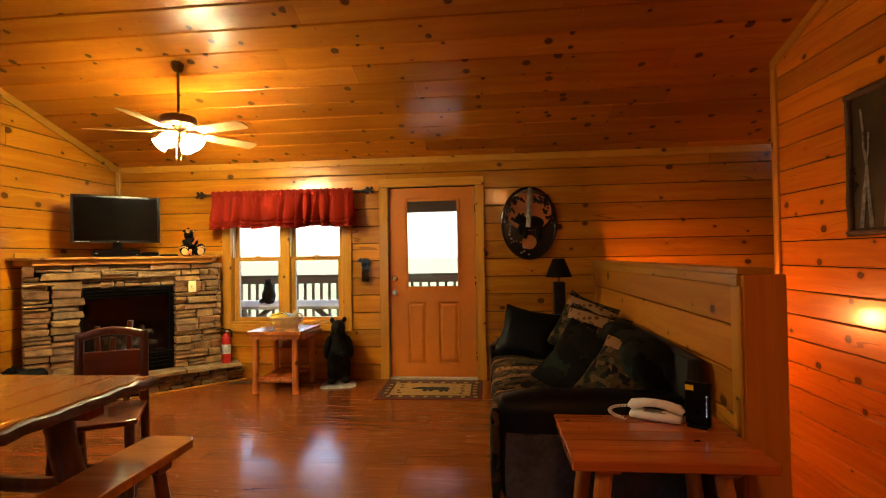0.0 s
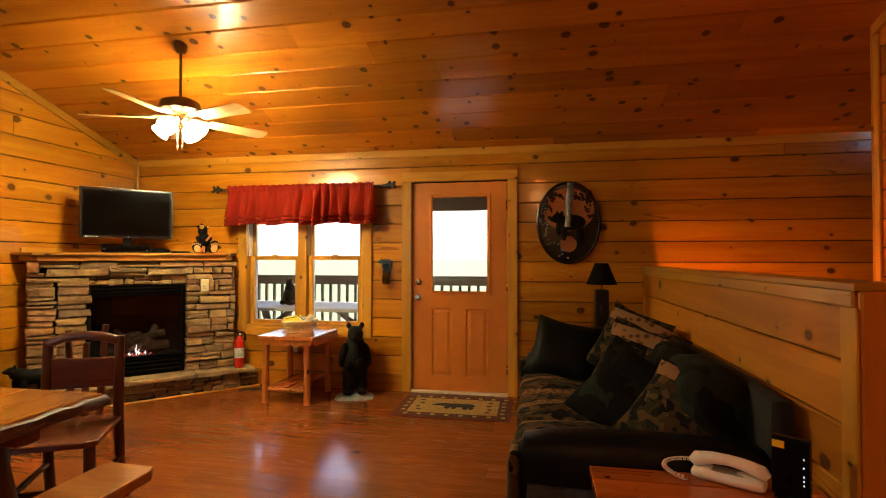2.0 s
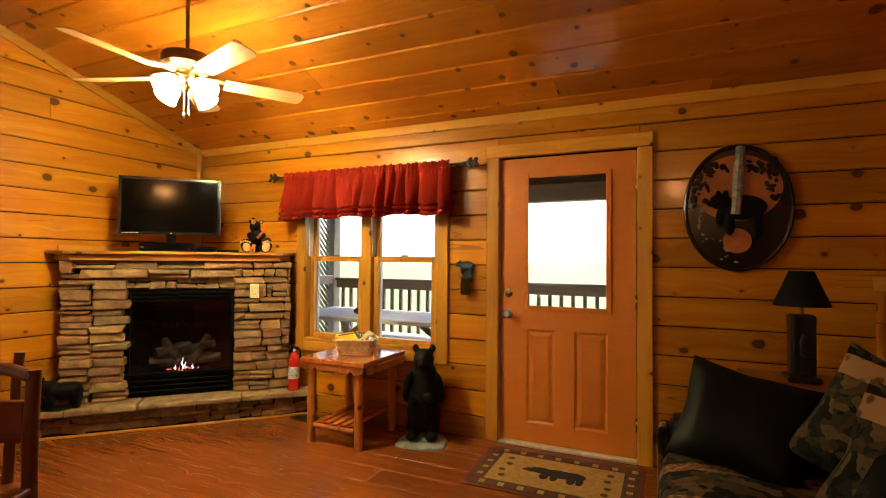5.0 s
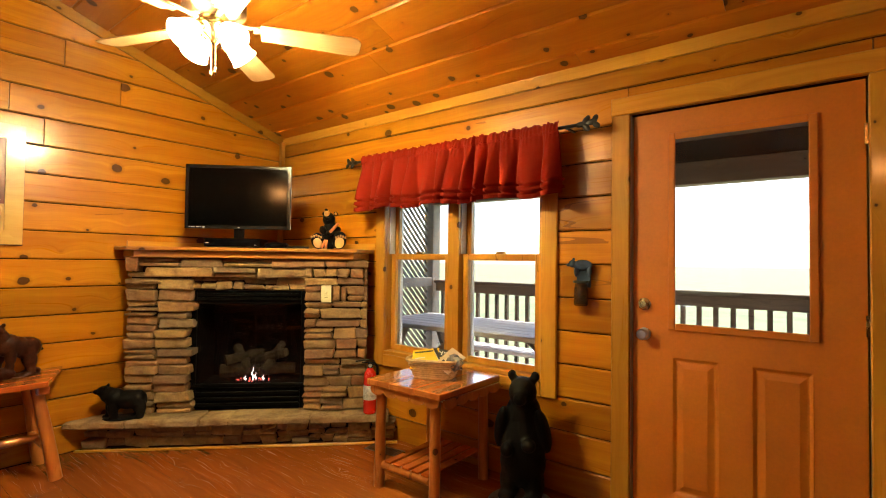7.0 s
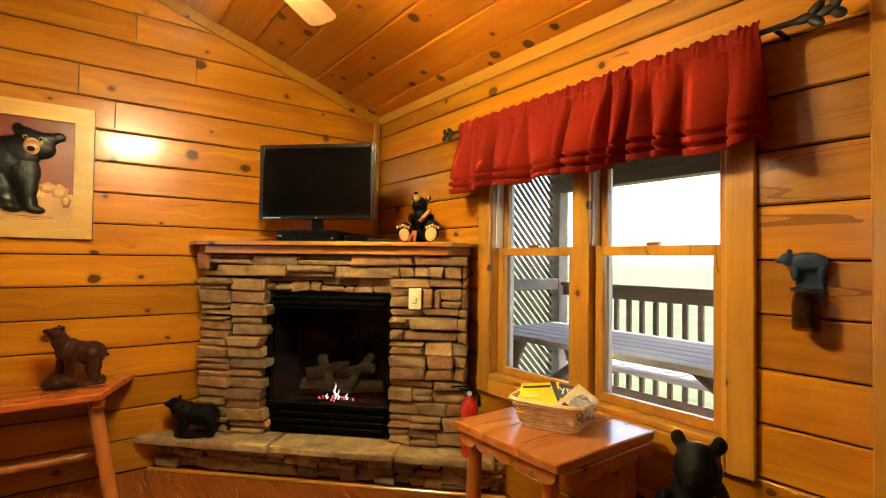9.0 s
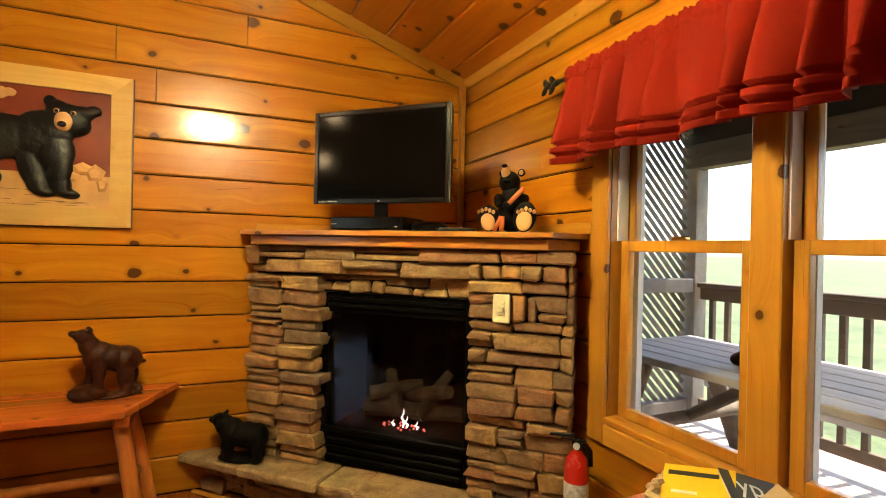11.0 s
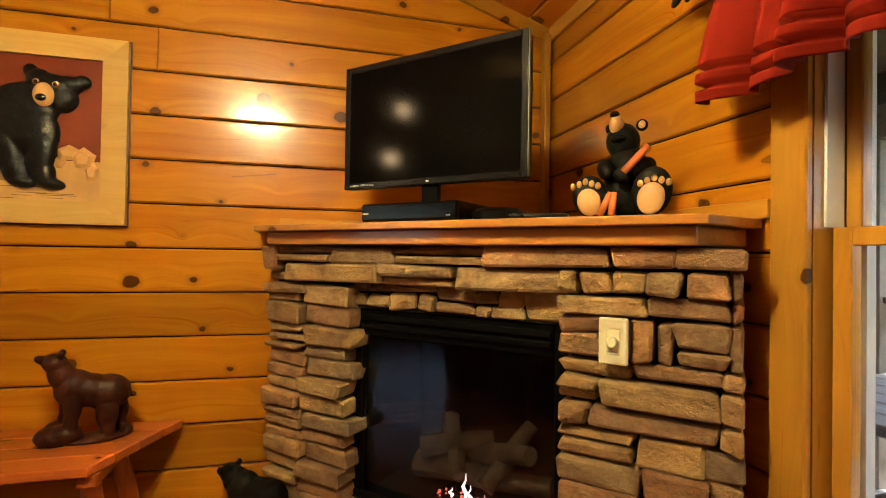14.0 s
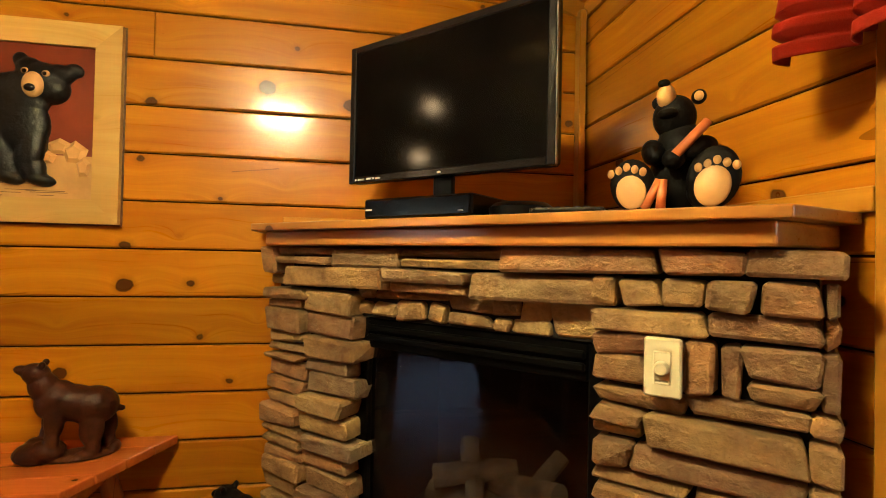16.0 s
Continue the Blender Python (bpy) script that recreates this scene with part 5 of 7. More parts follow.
# ---- valance ----
rod_y = 5.085
rod_thing = thing("curtain_rod", "black iron curtain rod with leaf finials above the window", "curtain rod", pose(0, 0, 0))
iron = plain("black_iron", (0.025, 0.022, 0.02), 0.45, 0.7, spread=0.4, scale=40)
bm = bmesh.new()
rod(bm, (-3.20, rod_y, 2.025), (-1.45, rod_y, 2.025), 0.0095, n=10)
part("bar", bm, iron, rod_thing)
for x, s in ((-3.20, -1), (-1.45, 1)):
    for dx, dz, a, ln in ((0.02, 0.0, 0, 0.036), (0.048, 0.020, 45, 0.030), (0.048, -0.018, -45, 0.030), (0.078, 0.004, 8, 0.032), (0.098, 0.022, 55, 0.022), (0.104, -0.014, -35, 0.024)):
        bm = bmesh.new()
        blob(bm, (x + s * dx, rod_y, 2.025 + dz), (ln, 0.008, 0.016), pose(0, 0, 0, 0, -s * a), 10, 6)
        part("finial_leaf", bm, iron, rod_thing, "black iron leaf", True)
    part("bracket", boxed((x - s * 0.06 - 0.006, rod_y - 0.004, 2.012), (x - s * 0.06 + 0.006, NORTH - 0.001, 2.022)), iron, rod_thing)
m, n, l, b = material("red_cotton", 0.85)
co = n.new("ShaderNodeTexCoord").outputs["Object"]
wv = noise_tex(n, l, co, 350, 2)
lg = noise_tex(n, l, co, 6, 3)
l.new(mix(n, l, lg, mix(n, l, wv, (0.16, 0.0090, 0.0034), (0.25, 0.0155, 0.0060)), (0.21, 0.0120, 0.0045)), b.inputs["Base Color"])
bump(n, l, b, wv, 0.3, 0.002)
red_cloth = dull(m, 0.1)
NX, NZ = 340, 80
vx0, vx1 = -3.135, -1.545
rnd = random.Random(12)
folds = []
x = 0.0
while x < 1:
    w = rnd.uniform(0.05, 0.115)
    folds.append((x, min(x + w, 1.0), rnd.uniform(0.45, 1.0), rnd.uniform(0.3, 0.7)))
    x += w


def fold_at(f):
    """How far the cloth stands out at the fraction f of its width: leaning pleats with sharp valleys."""
    for a, b, k, lean in folds:
        if a <= f <= b:
            t = (f - a) / (b - a)
            t = 0.5 * t / lean if t < lean else 0.5 + 0.5 * (t - lean) / (1 - lean)
            return k * (math.sin(math.pi * t) ** 0.95)
    return 0.0


def cloth_point(f, g):
    amp = 0.008 + 0.125 * min(1, g * 1.15) ** 0.8
    hem = 0.010 * math.sin(f * 23) + 0.022 * fold_at(f)
    zt = 2.058 + 0.005 * math.sin(f * 140) + 0.003 * math.sin(f * 377)
    z = zt - g * (zt - 1.66 + hem)
    tuck = 0.030 if 0.795 < g < 0.832 or 0.895 < g < 0.932 else 0.0
    gather = math.sin(f * 420) * 0.005 * max(0, 1 - g * 3)
    wave = 0.010 * math.sin(f * 47 + g * 4) * g
    return (vx0 + (vx1 - vx0) * f + (f - 0.5) * 0.03 * g + 0.006 * math.sin(f * 61 + g * 5), rod_y - 0.014 - fold_at(f) * amp + tuck + gather + wave - (0.008 if 0.03 < g < 0.14 else 0), z)


val = thing("valance", "gathered dark red cotton valance with tucked hem over the window", "valance")
for name, j0, j1, label in (("header", 0, 10, "gathered rod pocket"), ("cloth", 10, 63, ""), ("hem", 63, 80, "hem with two sewn tucks")):
    vv = [cloth_point(i / NX, j / NZ) for j in range(j0, j1 + 1) for i in range(NX + 1)]
    ff = [(j * (NX + 1) + i, j * (NX + 1) + i + 1, (j + 1) * (NX + 1) + i + 1, (j + 1) * (NX + 1) + i) for j in range(j1 - j0) for i in range(NX)]
    vob = add(name, mesh_of(name, vv, ff, red_cloth, True), val, label=label)
    so = vob.modifiers.new("solid", "SOLIDIFY")
    so.thickness, so.offset = 0.003, 1

# ---- small bear plaque with a glass jar ----
lant = thing("wall_sconce", "bear-shaped iron wall bracket holding a small glass jar", "wall sconce", pose(-1.45, NORTH - 0.001, 1.175) @ Matrix.Diagonal((1.12, 1.0, 1.15, 1)))
blue_iron = plain("blue_black_paint", (0.028, 0.044, 0.082), 0.5, spread=0.5, scale=30)
dull(blue_iron, 0.12)
part("back_board", boxed((-0.035, -0.012, -0.02), (0.035, 0.0, 0.09), 0.003), blue_iron, lant)
bm = bmesh.new()
for c, r in (((0.0, -0.025, 0.085), (0.052, 0.016, 0.026)), ((-0.05, -0.028, 0.092), (0.02, 0.014, 0.018)), ((-0.07, -0.028, 0.086), (0.012, 0.009, 0.008)), ((-0.03, -0.028, 0.055), (0.012, 0.012, 0.026)), ((0.035, -0.028, 0.055), (0.013, 0.012, 0.026)), ((-0.045, -0.028, 0.112), (0.007, 0.006, 0.008))):
    blob(bm, c, r, None, 10, 7)
part("bear_cutout", bm, blue_iron, lant, "flat painted bear shape", True)
bm = bmesh.new()
lathe(bm, [(0.030, -0.105), (0.034, -0.1), (0.034, -0.03), (0.030, -0.015), (0.027, 0.0), (0.024, 0.0), (0.028, -0.03), (0.030, -0.095)], 18, pose(0, -0.045, 0))
part("jar", bm, glass("jar_glass", (0.30, 0.24, 0.15)), lant, "small clear glass jar", True)
bm = bmesh.new()
lathe(bm, [(0.037, 0.002), (0.037, 0.012)], 18, pose(0, -0.045, 0), False)
box(bm, (-0.003, -0.02, 0.0), (0.003, 0.0, 0.012))
part("ring", bm, iron, lant, "iron ring")

# ---- oval carved plaque ----
plaque = thing("wall_plaque", "oval carved wood plaque of a dark bear under birch trees", "wall plaque", pose(0.303, NORTH - 0.003, 1.643))


def oval(rx, rz, y0, y1, n=48):
    bm = bmesh.new()
    f = bm.faces.new([bm.verts.new((rx * math.cos(2 * math.pi * k / n), y0, rz * math.sin(2 * math.pi * k / n))) for k in range(n)])
    r = bmesh.ops.extrude_face_region(bm, geom=[f])
    bmesh.ops.translate(bm, verts=[v for v in r["geom"] if isinstance(v, bmesh.types.BMVert)], vec=(0, y1 - y0, 0))
    return bm


black_lacquer = plain("black_lacquer", (0.004, 0.0036, 0.0036), 0.22, coat=0.15, spread=0.3)
part("disc", oval(0.29, 0.383, -0.012, 0.002), black_lacquer, plaque)
rim = bmesh.new()
sweep(rim, [(0.28 * math.cos(2 * math.pi * k / 48), -0.016, 0.373 * math.sin(2 * math.pi * k / 48)) for k in range(49)], 0.013, 8, False)
part("rim", rim, black_lacquer, plaque, "rounded black rim", True)
amber = plain("amber_stain", (0.33, 0.095, 0.02), 0.4, spread=0.35, scale=8)
birch = plain("grey_birch", (0.35, 0.32, 0.28), 0.6, second=(0.05, 0.05, 0.05), scale=25)
part("sky", oval(0.235, 0.20, -0.015, -0.0125), amber, plaque, "amber stained background", False, pose(0, 0, 0.12))
part("ground", oval(0.075, 0.075, -0.016, -0.0125), amber, plaque, "amber patch below the bear", False, pose(0.0, 0, -0.20))
bm = bmesh.new()
rod(bm, (-0.01, -0.018, -0.04), (0.02, -0.018, 0.37), 0.032, 0.026, 10, 0.004, 6, 3)
part("trunk", bm, birch, plaque, "pale birch trunk")
rnd = random.Random(15)
for sx in (-1, 1):
    bm = bmesh.new()
    for k in range(46):
        f = rnd.random()
        blob(bm, (sx * (0.215 - 0.08 * f + rnd.uniform(-0.04, 0.05)), -0.018, 0.02 + 0.28 * f + rnd.uniform(-0.03, 0.03)) if rnd.random() < 0.8 else (sx * rnd.uniform(0.05, 0.2), -0.018, rnd.uniform(0.2, 0.3)), (rnd.uniform(0.008, 0.03), 0.006, rnd.uniform(0.008, 0.02)), pose(0, 0, 0, 0, rnd.uniform(0, 90)), 6, 5)
    part("branch_relief", bm, black_lacquer, plaque, "dark carved branches")
bm = bmesh.new()
for c, r in (((0.03, -0.02, 0.0), (0.13, 0.016, 0.075)), ((-0.09, -0.026, 0.04), (0.06, 0.018, 0.05)), ((-0.135, -0.03, 0.03), (0.03, 0.014, 0.022)), ((-0.04, -0.022, -0.09), (0.03, 0.014, 0.08)), ((0.10, -0.022, -0.10), (0.036, 0.014, 0.10)), ((-0.09, -0.02, -0.06), (0.026, 0.012, 0.06)), ((-0.10, -0.026, 0.09), (0.015, 0.01, 0.018)), ((-0.06, -0.026, 0.09), (0.015, 0.01, 0.018))):
    blob(bm, c, r, None, 14, 8)
part("bear_relief", bm, black_fur, plaque, "black bear in low relief", True)
# Pale flecks at the lower left stand in for highlights on the lacquer.
for k in range(26):
    a = rnd.uniform(math.pi * 0.95, math.pi * 1.5)
    q = rnd.uniform(0.62, 0.92)
    bm = bmesh.new()
    blob(bm, (0.28 * q * math.cos(a), -0.018, 0.373 * q * math.sin(a)), (rnd.uniform(0.006, 0.018), 0.004, rnd.uniform(0.004, 0.012)), pose(0, 0, 0, 0, rnd.uniform(-40, 60)), 6, 4)
    part("pale_bark", bm, birch, plaque, "pale fleck standing in for a glint on the lacquer")

# ---- framed bear relief on the west wall ----
pic = thing("framed_picture", "carved and stained bear picture in a flat pale pine frame", "picture", Matrix.Translation((WEST + 0.003, 2.85, 1.72)) @ pose(0, 0, 0, 0, 0, 90))
pale_frame = wood("pale_pine_frame", (0.64, 0.41, 0.13), (0.50, 0.28, 0.07), "XZ", space="object", knots=0.4, rough=0.3)
PW, PH, FW = 0.5, 0.365, 0.088
for name, pts in (("frame_rail", [(-PW, -PH), (PW, -PH), (PW - FW, -PH + FW), (-PW + FW, -PH + FW)]), ("frame_rail", [(-PW, PH), (-PW + FW, PH - FW), (PW - FW, PH - FW), (PW, PH)]), ("frame_stile", [(-PW, -PH), (-PW + FW, -PH + FW), (-PW + FW, PH - FW), (-PW, PH)]), ("frame_stile", [(PW, -PH), (PW, PH), (PW - FW, PH - FW), (PW - FW, -PH + FW)])):
    bm = bmesh.new()
    f = bm.faces.new([bm.verts.new((x, -0.028, z)) for x, z in pts])
    r = bmesh.ops.extrude_face_region(bm, geom=[f])
    bmesh.ops.translate(bm, verts=[v for v in r["geom"] if isinstance(v, bmesh.types.BMVert)], vec=(0, 0.026, 0))
    part(name, bm, pale_frame, pic)
part("backing", boxed((-PW - 0.006, -0.004, -PH - 0.006), (PW + 0.006, 0.0, PH + 0.006)), bark, pic, "dark bark edge")
red_wood = plain("red_stained_wood", (0.17, 0.028, 0.010), 0.35, spread=0.3, scale=5)
tan_wood = plain("tan_stained_wood", (0.52, 0.29, 0.10), 0.4, spread=0.35, scale=6)
part("sky_panel", boxed((-0.412, -0.016, -0.12), (0.412, -0.0045, 0.277)), red_wood, pic, "red stained sky")
part("ground_panel", boxed((-0.412, -0.018, -0.277), (0.412, -0.0045, -0.1205)), tan_wood, pic, "tan grained ground")
rnd = random.Random(5)
for k in range(22):
    z = rnd.uniform(-0.272, -0.2)
    x = rnd.uniform(-0.4, 0.25)
    part("grain_line", boxed((x, -0.0186, z), (x + rnd.uniform(0.05, 0.15), -0.0181, z + 0.002)), bark, pic)
for x, z, w, h in ((0.30, -0.09, 0.05, 0.035), (0.35, -0.11, 0.05, 0.05), (0.26, -0.13, 0.04, 0.03), (0.38, -0.16, 0.03, 0.05), (-0.3, -0.1, 0.1, 0.05), (-0.15, -0.09, 0.08, 0.04)):
    bm = bmesh.new()
    bmesh.ops.create_cone(bm, cap_ends=True, segments=5, radius1=w, radius2=w * 0.5, depth=0.014, matrix=pose(x, -0.021, z, 90, 0, 0) @ Matrix.Diagonal((1, h / w, 1, 1)))
    part("rock", bm, cream, pic, "pale carved rock")
bm = bmesh.new()
for x, z, r in ((-0.02, 0.23, 0.03), (0.02, 0.235, 0.02), (-0.05, 0.225, 0.02)):
    blob(bm, (x, -0.017, z), (r * 1.4, 0.004, r), None, 10, 6)
part("cloud", bm, cream, pic, "small cream cloud")
bear_paint = plain("blue_black_relief", (0.006, 0.006, 0.0068), 0.4, spread=0.6, scale=35, relief=0.8, depth=0.005)
dull(bear_paint, 0.25)
relief = [((-0.02, 0.035), (0.22, 0.030, 0.105), 0), ((-0.17, 0.02), (0.13, 0.028, 0.12), 0), ((0.13, 0.04), (0.105, 0.034, 0.125), 0), ((0.175, 0.085), (0.10, 0.036, 0.085), 25),
          ((0.235, 0.140), (0.083, 0.042, 0.072), 0), ((0.20, 0.115), (0.085, 0.040, 0.065), 0), ((0.275, 0.115), (0.06, 0.038, 0.055), 0), ((0.172, 0.213), (0.026, 0.018, 0.030), -10), ((0.345, 0.188), (0.032, 0.018, 0.026), 20),
          ((0.20, 0.19), (0.045, 0.03, 0.035), 0), ((0.30, 0.172), (0.05, 0.03, 0.034), 10), ((0.19, -0.02), (0.085, 0.036, 0.10), 0),
          ((0.105, -0.09), (0.052, 0.030, 0.11), -12), ((0.130, -0.17), (0.044, 0.028, 0.055), -14), ((0.150, -0.208), (0.050, 0.028, 0.024), 12), ((0.215, -0.10), (0.050, 0.034, 0.11), 6), ((0.222, -0.175), (0.042, 0.030, 0.05), 0), ((0.245, -0.212), (0.052, 0.030, 0.024), 10),
          ((-0.07, -0.07), (0.07, 0.026, 0.085), 20), ((-0.05, -0.15), (0.055, 0.024, 0.05), 35), ((-0.24, -0.10), (0.06, 0.026, 0.12), 0), ((-0.25, -0.20), (0.07, 0.024, 0.03), 0)]
bm = bmesh.new()
for (x, z), r, turn in relief:
    blob(bm, (x, -0.022, z), r, pose(0, 0, 0, 0, turn), 18, 12)
ob = part("bear_relief", bm, bear_paint, pic, "black carved bear in relief", True)
md = ob.modifiers.new("remesh", "REMESH")
md.mode, md.voxel_size, md.use_smooth_shade = "VOXEL", 0.006, True
sm = ob.modifiers.new("smooth", "SMOOTH")
sm.iterations, sm.factor = 3, 0.5
for name, c, r, mt in (("muzzle", (0.232, -0.058, 0.118), (0.036, 0.018, 0.046), cream), ("brow", (0.205, -0.056, 0.165), (0.013, 0.008, 0.012), cream), ("brow", (0.270, -0.056, 0.160), (0.013, 0.008, 0.012), cream), ("eye", (0.206, -0.063, 0.163), (0.007, 0.004, 0.007), black_lacquer), ("eye", (0.269, -0.063, 0.158), (0.007, 0.004, 0.007), black_lacquer),
                       ("nose", (0.230, -0.074, 0.103), (0.018, 0.007, 0.014), black_lacquer), ("cub_muzzle", (-0.02, -0.050, -0.085), (0.024, 0.012, 0.022), cream)):
    bm = bmesh.new()
    blob(bm, c, r, None, 14, 9)
    part(name, bm, mt, pic, "tan muzzle" if name == "muzzle" else "", True)

# ---- pine bench along the west wall ----
bench = thing("log_bench", "low cedar slab bench with peeled log legs against the wall", "bench", pose(-4.08, 3.05, 0))
for k in range(4):
    y0 = -0.215 + k * 0.108
    part("top_board", prism([(-0.55 + 0.40 * (0.2145 - y0), y0), (0.555 - 0.40 * (0.2145 - y0), y0), (0.555 - 0.40 * (0.109 - y0), y0 + 0.1055), (-0.55 + 0.40 * (0.109 - y0), y0 + 0.1055)], 0.545, 0.578, 0.005), slab_wood, bench, "reddish cedar top board")
bench.matrix_basis = pose(-4.08, 3.02, 0, 0, 0, 90)
for i, (x, y) in enumerate(((-0.40, -0.13), (0.38, -0.13), (-0.40, 0.13), (0.38, 0.13))):
    bm = bmesh.new()
    rod(bm, (x * 1.16, y * 1.35, 0.0), (x * 0.92, y * 0.9, 0.5445), 0.034, 0.03, 12, 0.004, 6, 60 + i)
    part("leg", bm, log_wood, bench, "splayed peeled log leg", True)
for x in (-0.39, 0.37):
    part("cleat", boxed((x - 0.03, -0.19, 0.50), (x + 0.03, 0.19, 0.5445), 0.005), slab_wood, bench)
    bm = bmesh.new()
    rod(bm, (x * 1.05, -0.15, 0.2), (x * 1.05, 0.15, 0.2), 0.02, n=10)
    part("rung", bm, log_wood, bench, "", True)
bm = bmesh.new()
rod(bm, (-0.41, 0.0, 0.215), (0.39, 0.0, 0.215), 0.022, n=10, wobble=0.003, rings=5)
part("stretcher", bm, log_wood, bench, "", True)

# ---- door mat ----
mat_ob = thing("door_mat", "woven door mat with dark red border and a black bear", "door mat", pose(-0.705, 4.77, 0.0))
red_border = plain("dark_red_pile", (0.13, 0.018, 0.012), 0.95, scale=200, relief=0.6)
tan_pile = plain("tan_pile", (0.38, 0.23, 0.065), 0.95, scale=200, relief=0.6, spread=0.3)
brown_pile = plain("brown_pile", (0.065, 0.033, 0.012), 0.95, scale=160, relief=0.6, spread=0.5)
part("backing", boxed((-0.50, -0.325, 0.0005), (0.50, 0.325, 0.007), 0.003), red_border, mat_ob)
part("border", boxed((-0.47, -0.295, 0.0072), (0.47, 0.295, 0.0092)), brown_pile, mat_ob, "dark patterned border band")
part("field", boxed((-0.385, -0.21, 0.0094), (0.385, 0.21, 0.0106)), tan_pile, mat_ob, "tan field")
rnd = random.Random(3)
for k in range(16):
    for sy in (-1, 1):
        x = -0.44 + k * 0.0587
        part("motif", boxed((x - 0.018, sy * 0.253 - 0.022, 0.0093), (x + 0.018, sy * 0.253 + 0.022, 0.0102), 0, 1), tan_pile if k % 2 else red_border, mat_ob)
for k in range(9):
    for sx in (-1, 1):
        yv = -0.2 + k * 0.05
        part("motif", boxed((sx * 0.428 - 0.018, yv - 0.016, 0.0093), (sx * 0.428 + 0.018, yv + 0.016, 0.0102)), tan_pile if k % 2 else red_border, mat_ob)
for x, yv in ((-0.31, 0.14), (-0.30, 0.05), (-0.32, -0.05), (-0.30, -0.13), (0.31, 0.13), (0.30, 0.04), (0.31, -0.06), (0.30, -0.14)):
    part("paw_print", prism([(x + 0.022 * math.cos(t), yv + 0.022 * math.sin(t)) for t in (2 * math.pi * k / 8 for k in range(8))], 0.0107, 0.0113), brown_pile, mat_ob)
bm = bmesh.new()
for c, r in (((0.0, 0.0), (0.12, 0.058)), ((0.09, 0.005), (0.07, 0.052)), ((-0.11, 0.012), (0.06, 0.045)), ((-0.17, 0.0), (0.045, 0.03)), ((-0.205, -0.008), (0.02, 0.014)), ((-0.08, -0.06), (0.026, 0.05)), ((-0.02, -0.065), (0.022, 0.045)), ((0.08, -0.065), (0.026, 0.05)), ((0.13, -0.06), (0.022, 0.05)), ((-0.16, 0.035), (0.012, 0.012))):
    blob(bm, (c[0] + 0.02, c[1] + 0.02, 0.0107), (r[0], r[1], 0.0016), None, 16, 6)
part("bear_shape", bm, plain("black_pile", (0.008, 0.008, 0.008), 0.95, scale=200, relief=0.5), mat_ob, "black bear silhouette")

# ---- sofa with pillows ----


def soft_box(lo, hi, r=0.06, puff=0.02, seed=0, cuts=6):
    """A stuffed cushion: a rounded box, swollen and slightly uneven."""
    bm = bmesh.new()
    lo, hi = Vector(lo), Vector(hi)
    mid, half = (lo + hi) / 2, (hi - lo) / 2
    bmesh.ops.create_cube(bm, size=2)
    bmesh.ops.subdivide_edges(bm, edges=list(bm.edges), cuts=cuts, use_grid_fill=True)
    off = Vector((seed * 3.1, seed * 1.7, 0))
    for v in bm.verts:
        p = Vector((v.co.x * half.x, v.co.y * half.y, v.co.z * half.z))
        inner = Vector([max(-(half[k] - r), min(half[k] - r, p[k])) for k in range(3)])
        d = p - inner
        q = inner + (d.normalized() * r if d.length > 1e-6 else d)
        swell = [(1 - (p[(k + 1) % 3] / half[(k + 1) % 3]) ** 2) * (1 - (p[(k + 2) % 3] / half[(k + 2) % 3]) ** 2) for k in range(3)]
        q += Vector([(1 if q[k] > 0 else -1) * puff * swell[k] * abs(v.co[k]) for k in range(3)])
        q += noise.noise_vector(q * 7 + off) * 0.008
        v.co = mid + q
    return bm


def cushion_bm(w, h, t, seed=0):
    """A throw pillow with pinched corners, lying in the xz plane."""
    bm = bmesh.new()
    n = 12
    grids = []
    for s in (-1, 1):
        g = [[None] * (n + 1) for _ in range(n + 1)]
        for i in range(n + 1):
            for j in range(n + 1):
                a, b = 2 * i / n - 1, 2 * j / n - 1
                rim = max(abs(a), abs(b)) > 0.999
                if s == 1 and rim:
                    g[i][j] = grids[0][i][j]
                    continue
                pinch = 1 - 0.10 * (1 - abs(a)) * abs(b) ** 2 - 0.10 * (1 - abs(b)) * abs(a) ** 2
                th = t * ((1 - a * a) * (1 - b * b)) ** 0.42
                q = Vector((a * w * pinch, s * th, b * h * pinch))
                q += noise.noise_vector(q * 6 + Vector((seed * 5.3, 0, 0))) * 0.012
                g[i][j] = bm.verts.new(q)
        grids.append(g)
        for i in range(n):
            for j in range(n):
                f = (g[i][j], g[i + 1][j], g[i + 1][j + 1], g[i][j + 1])
                bm.faces.new(f if s == -1 else f[::-1])
    return bm


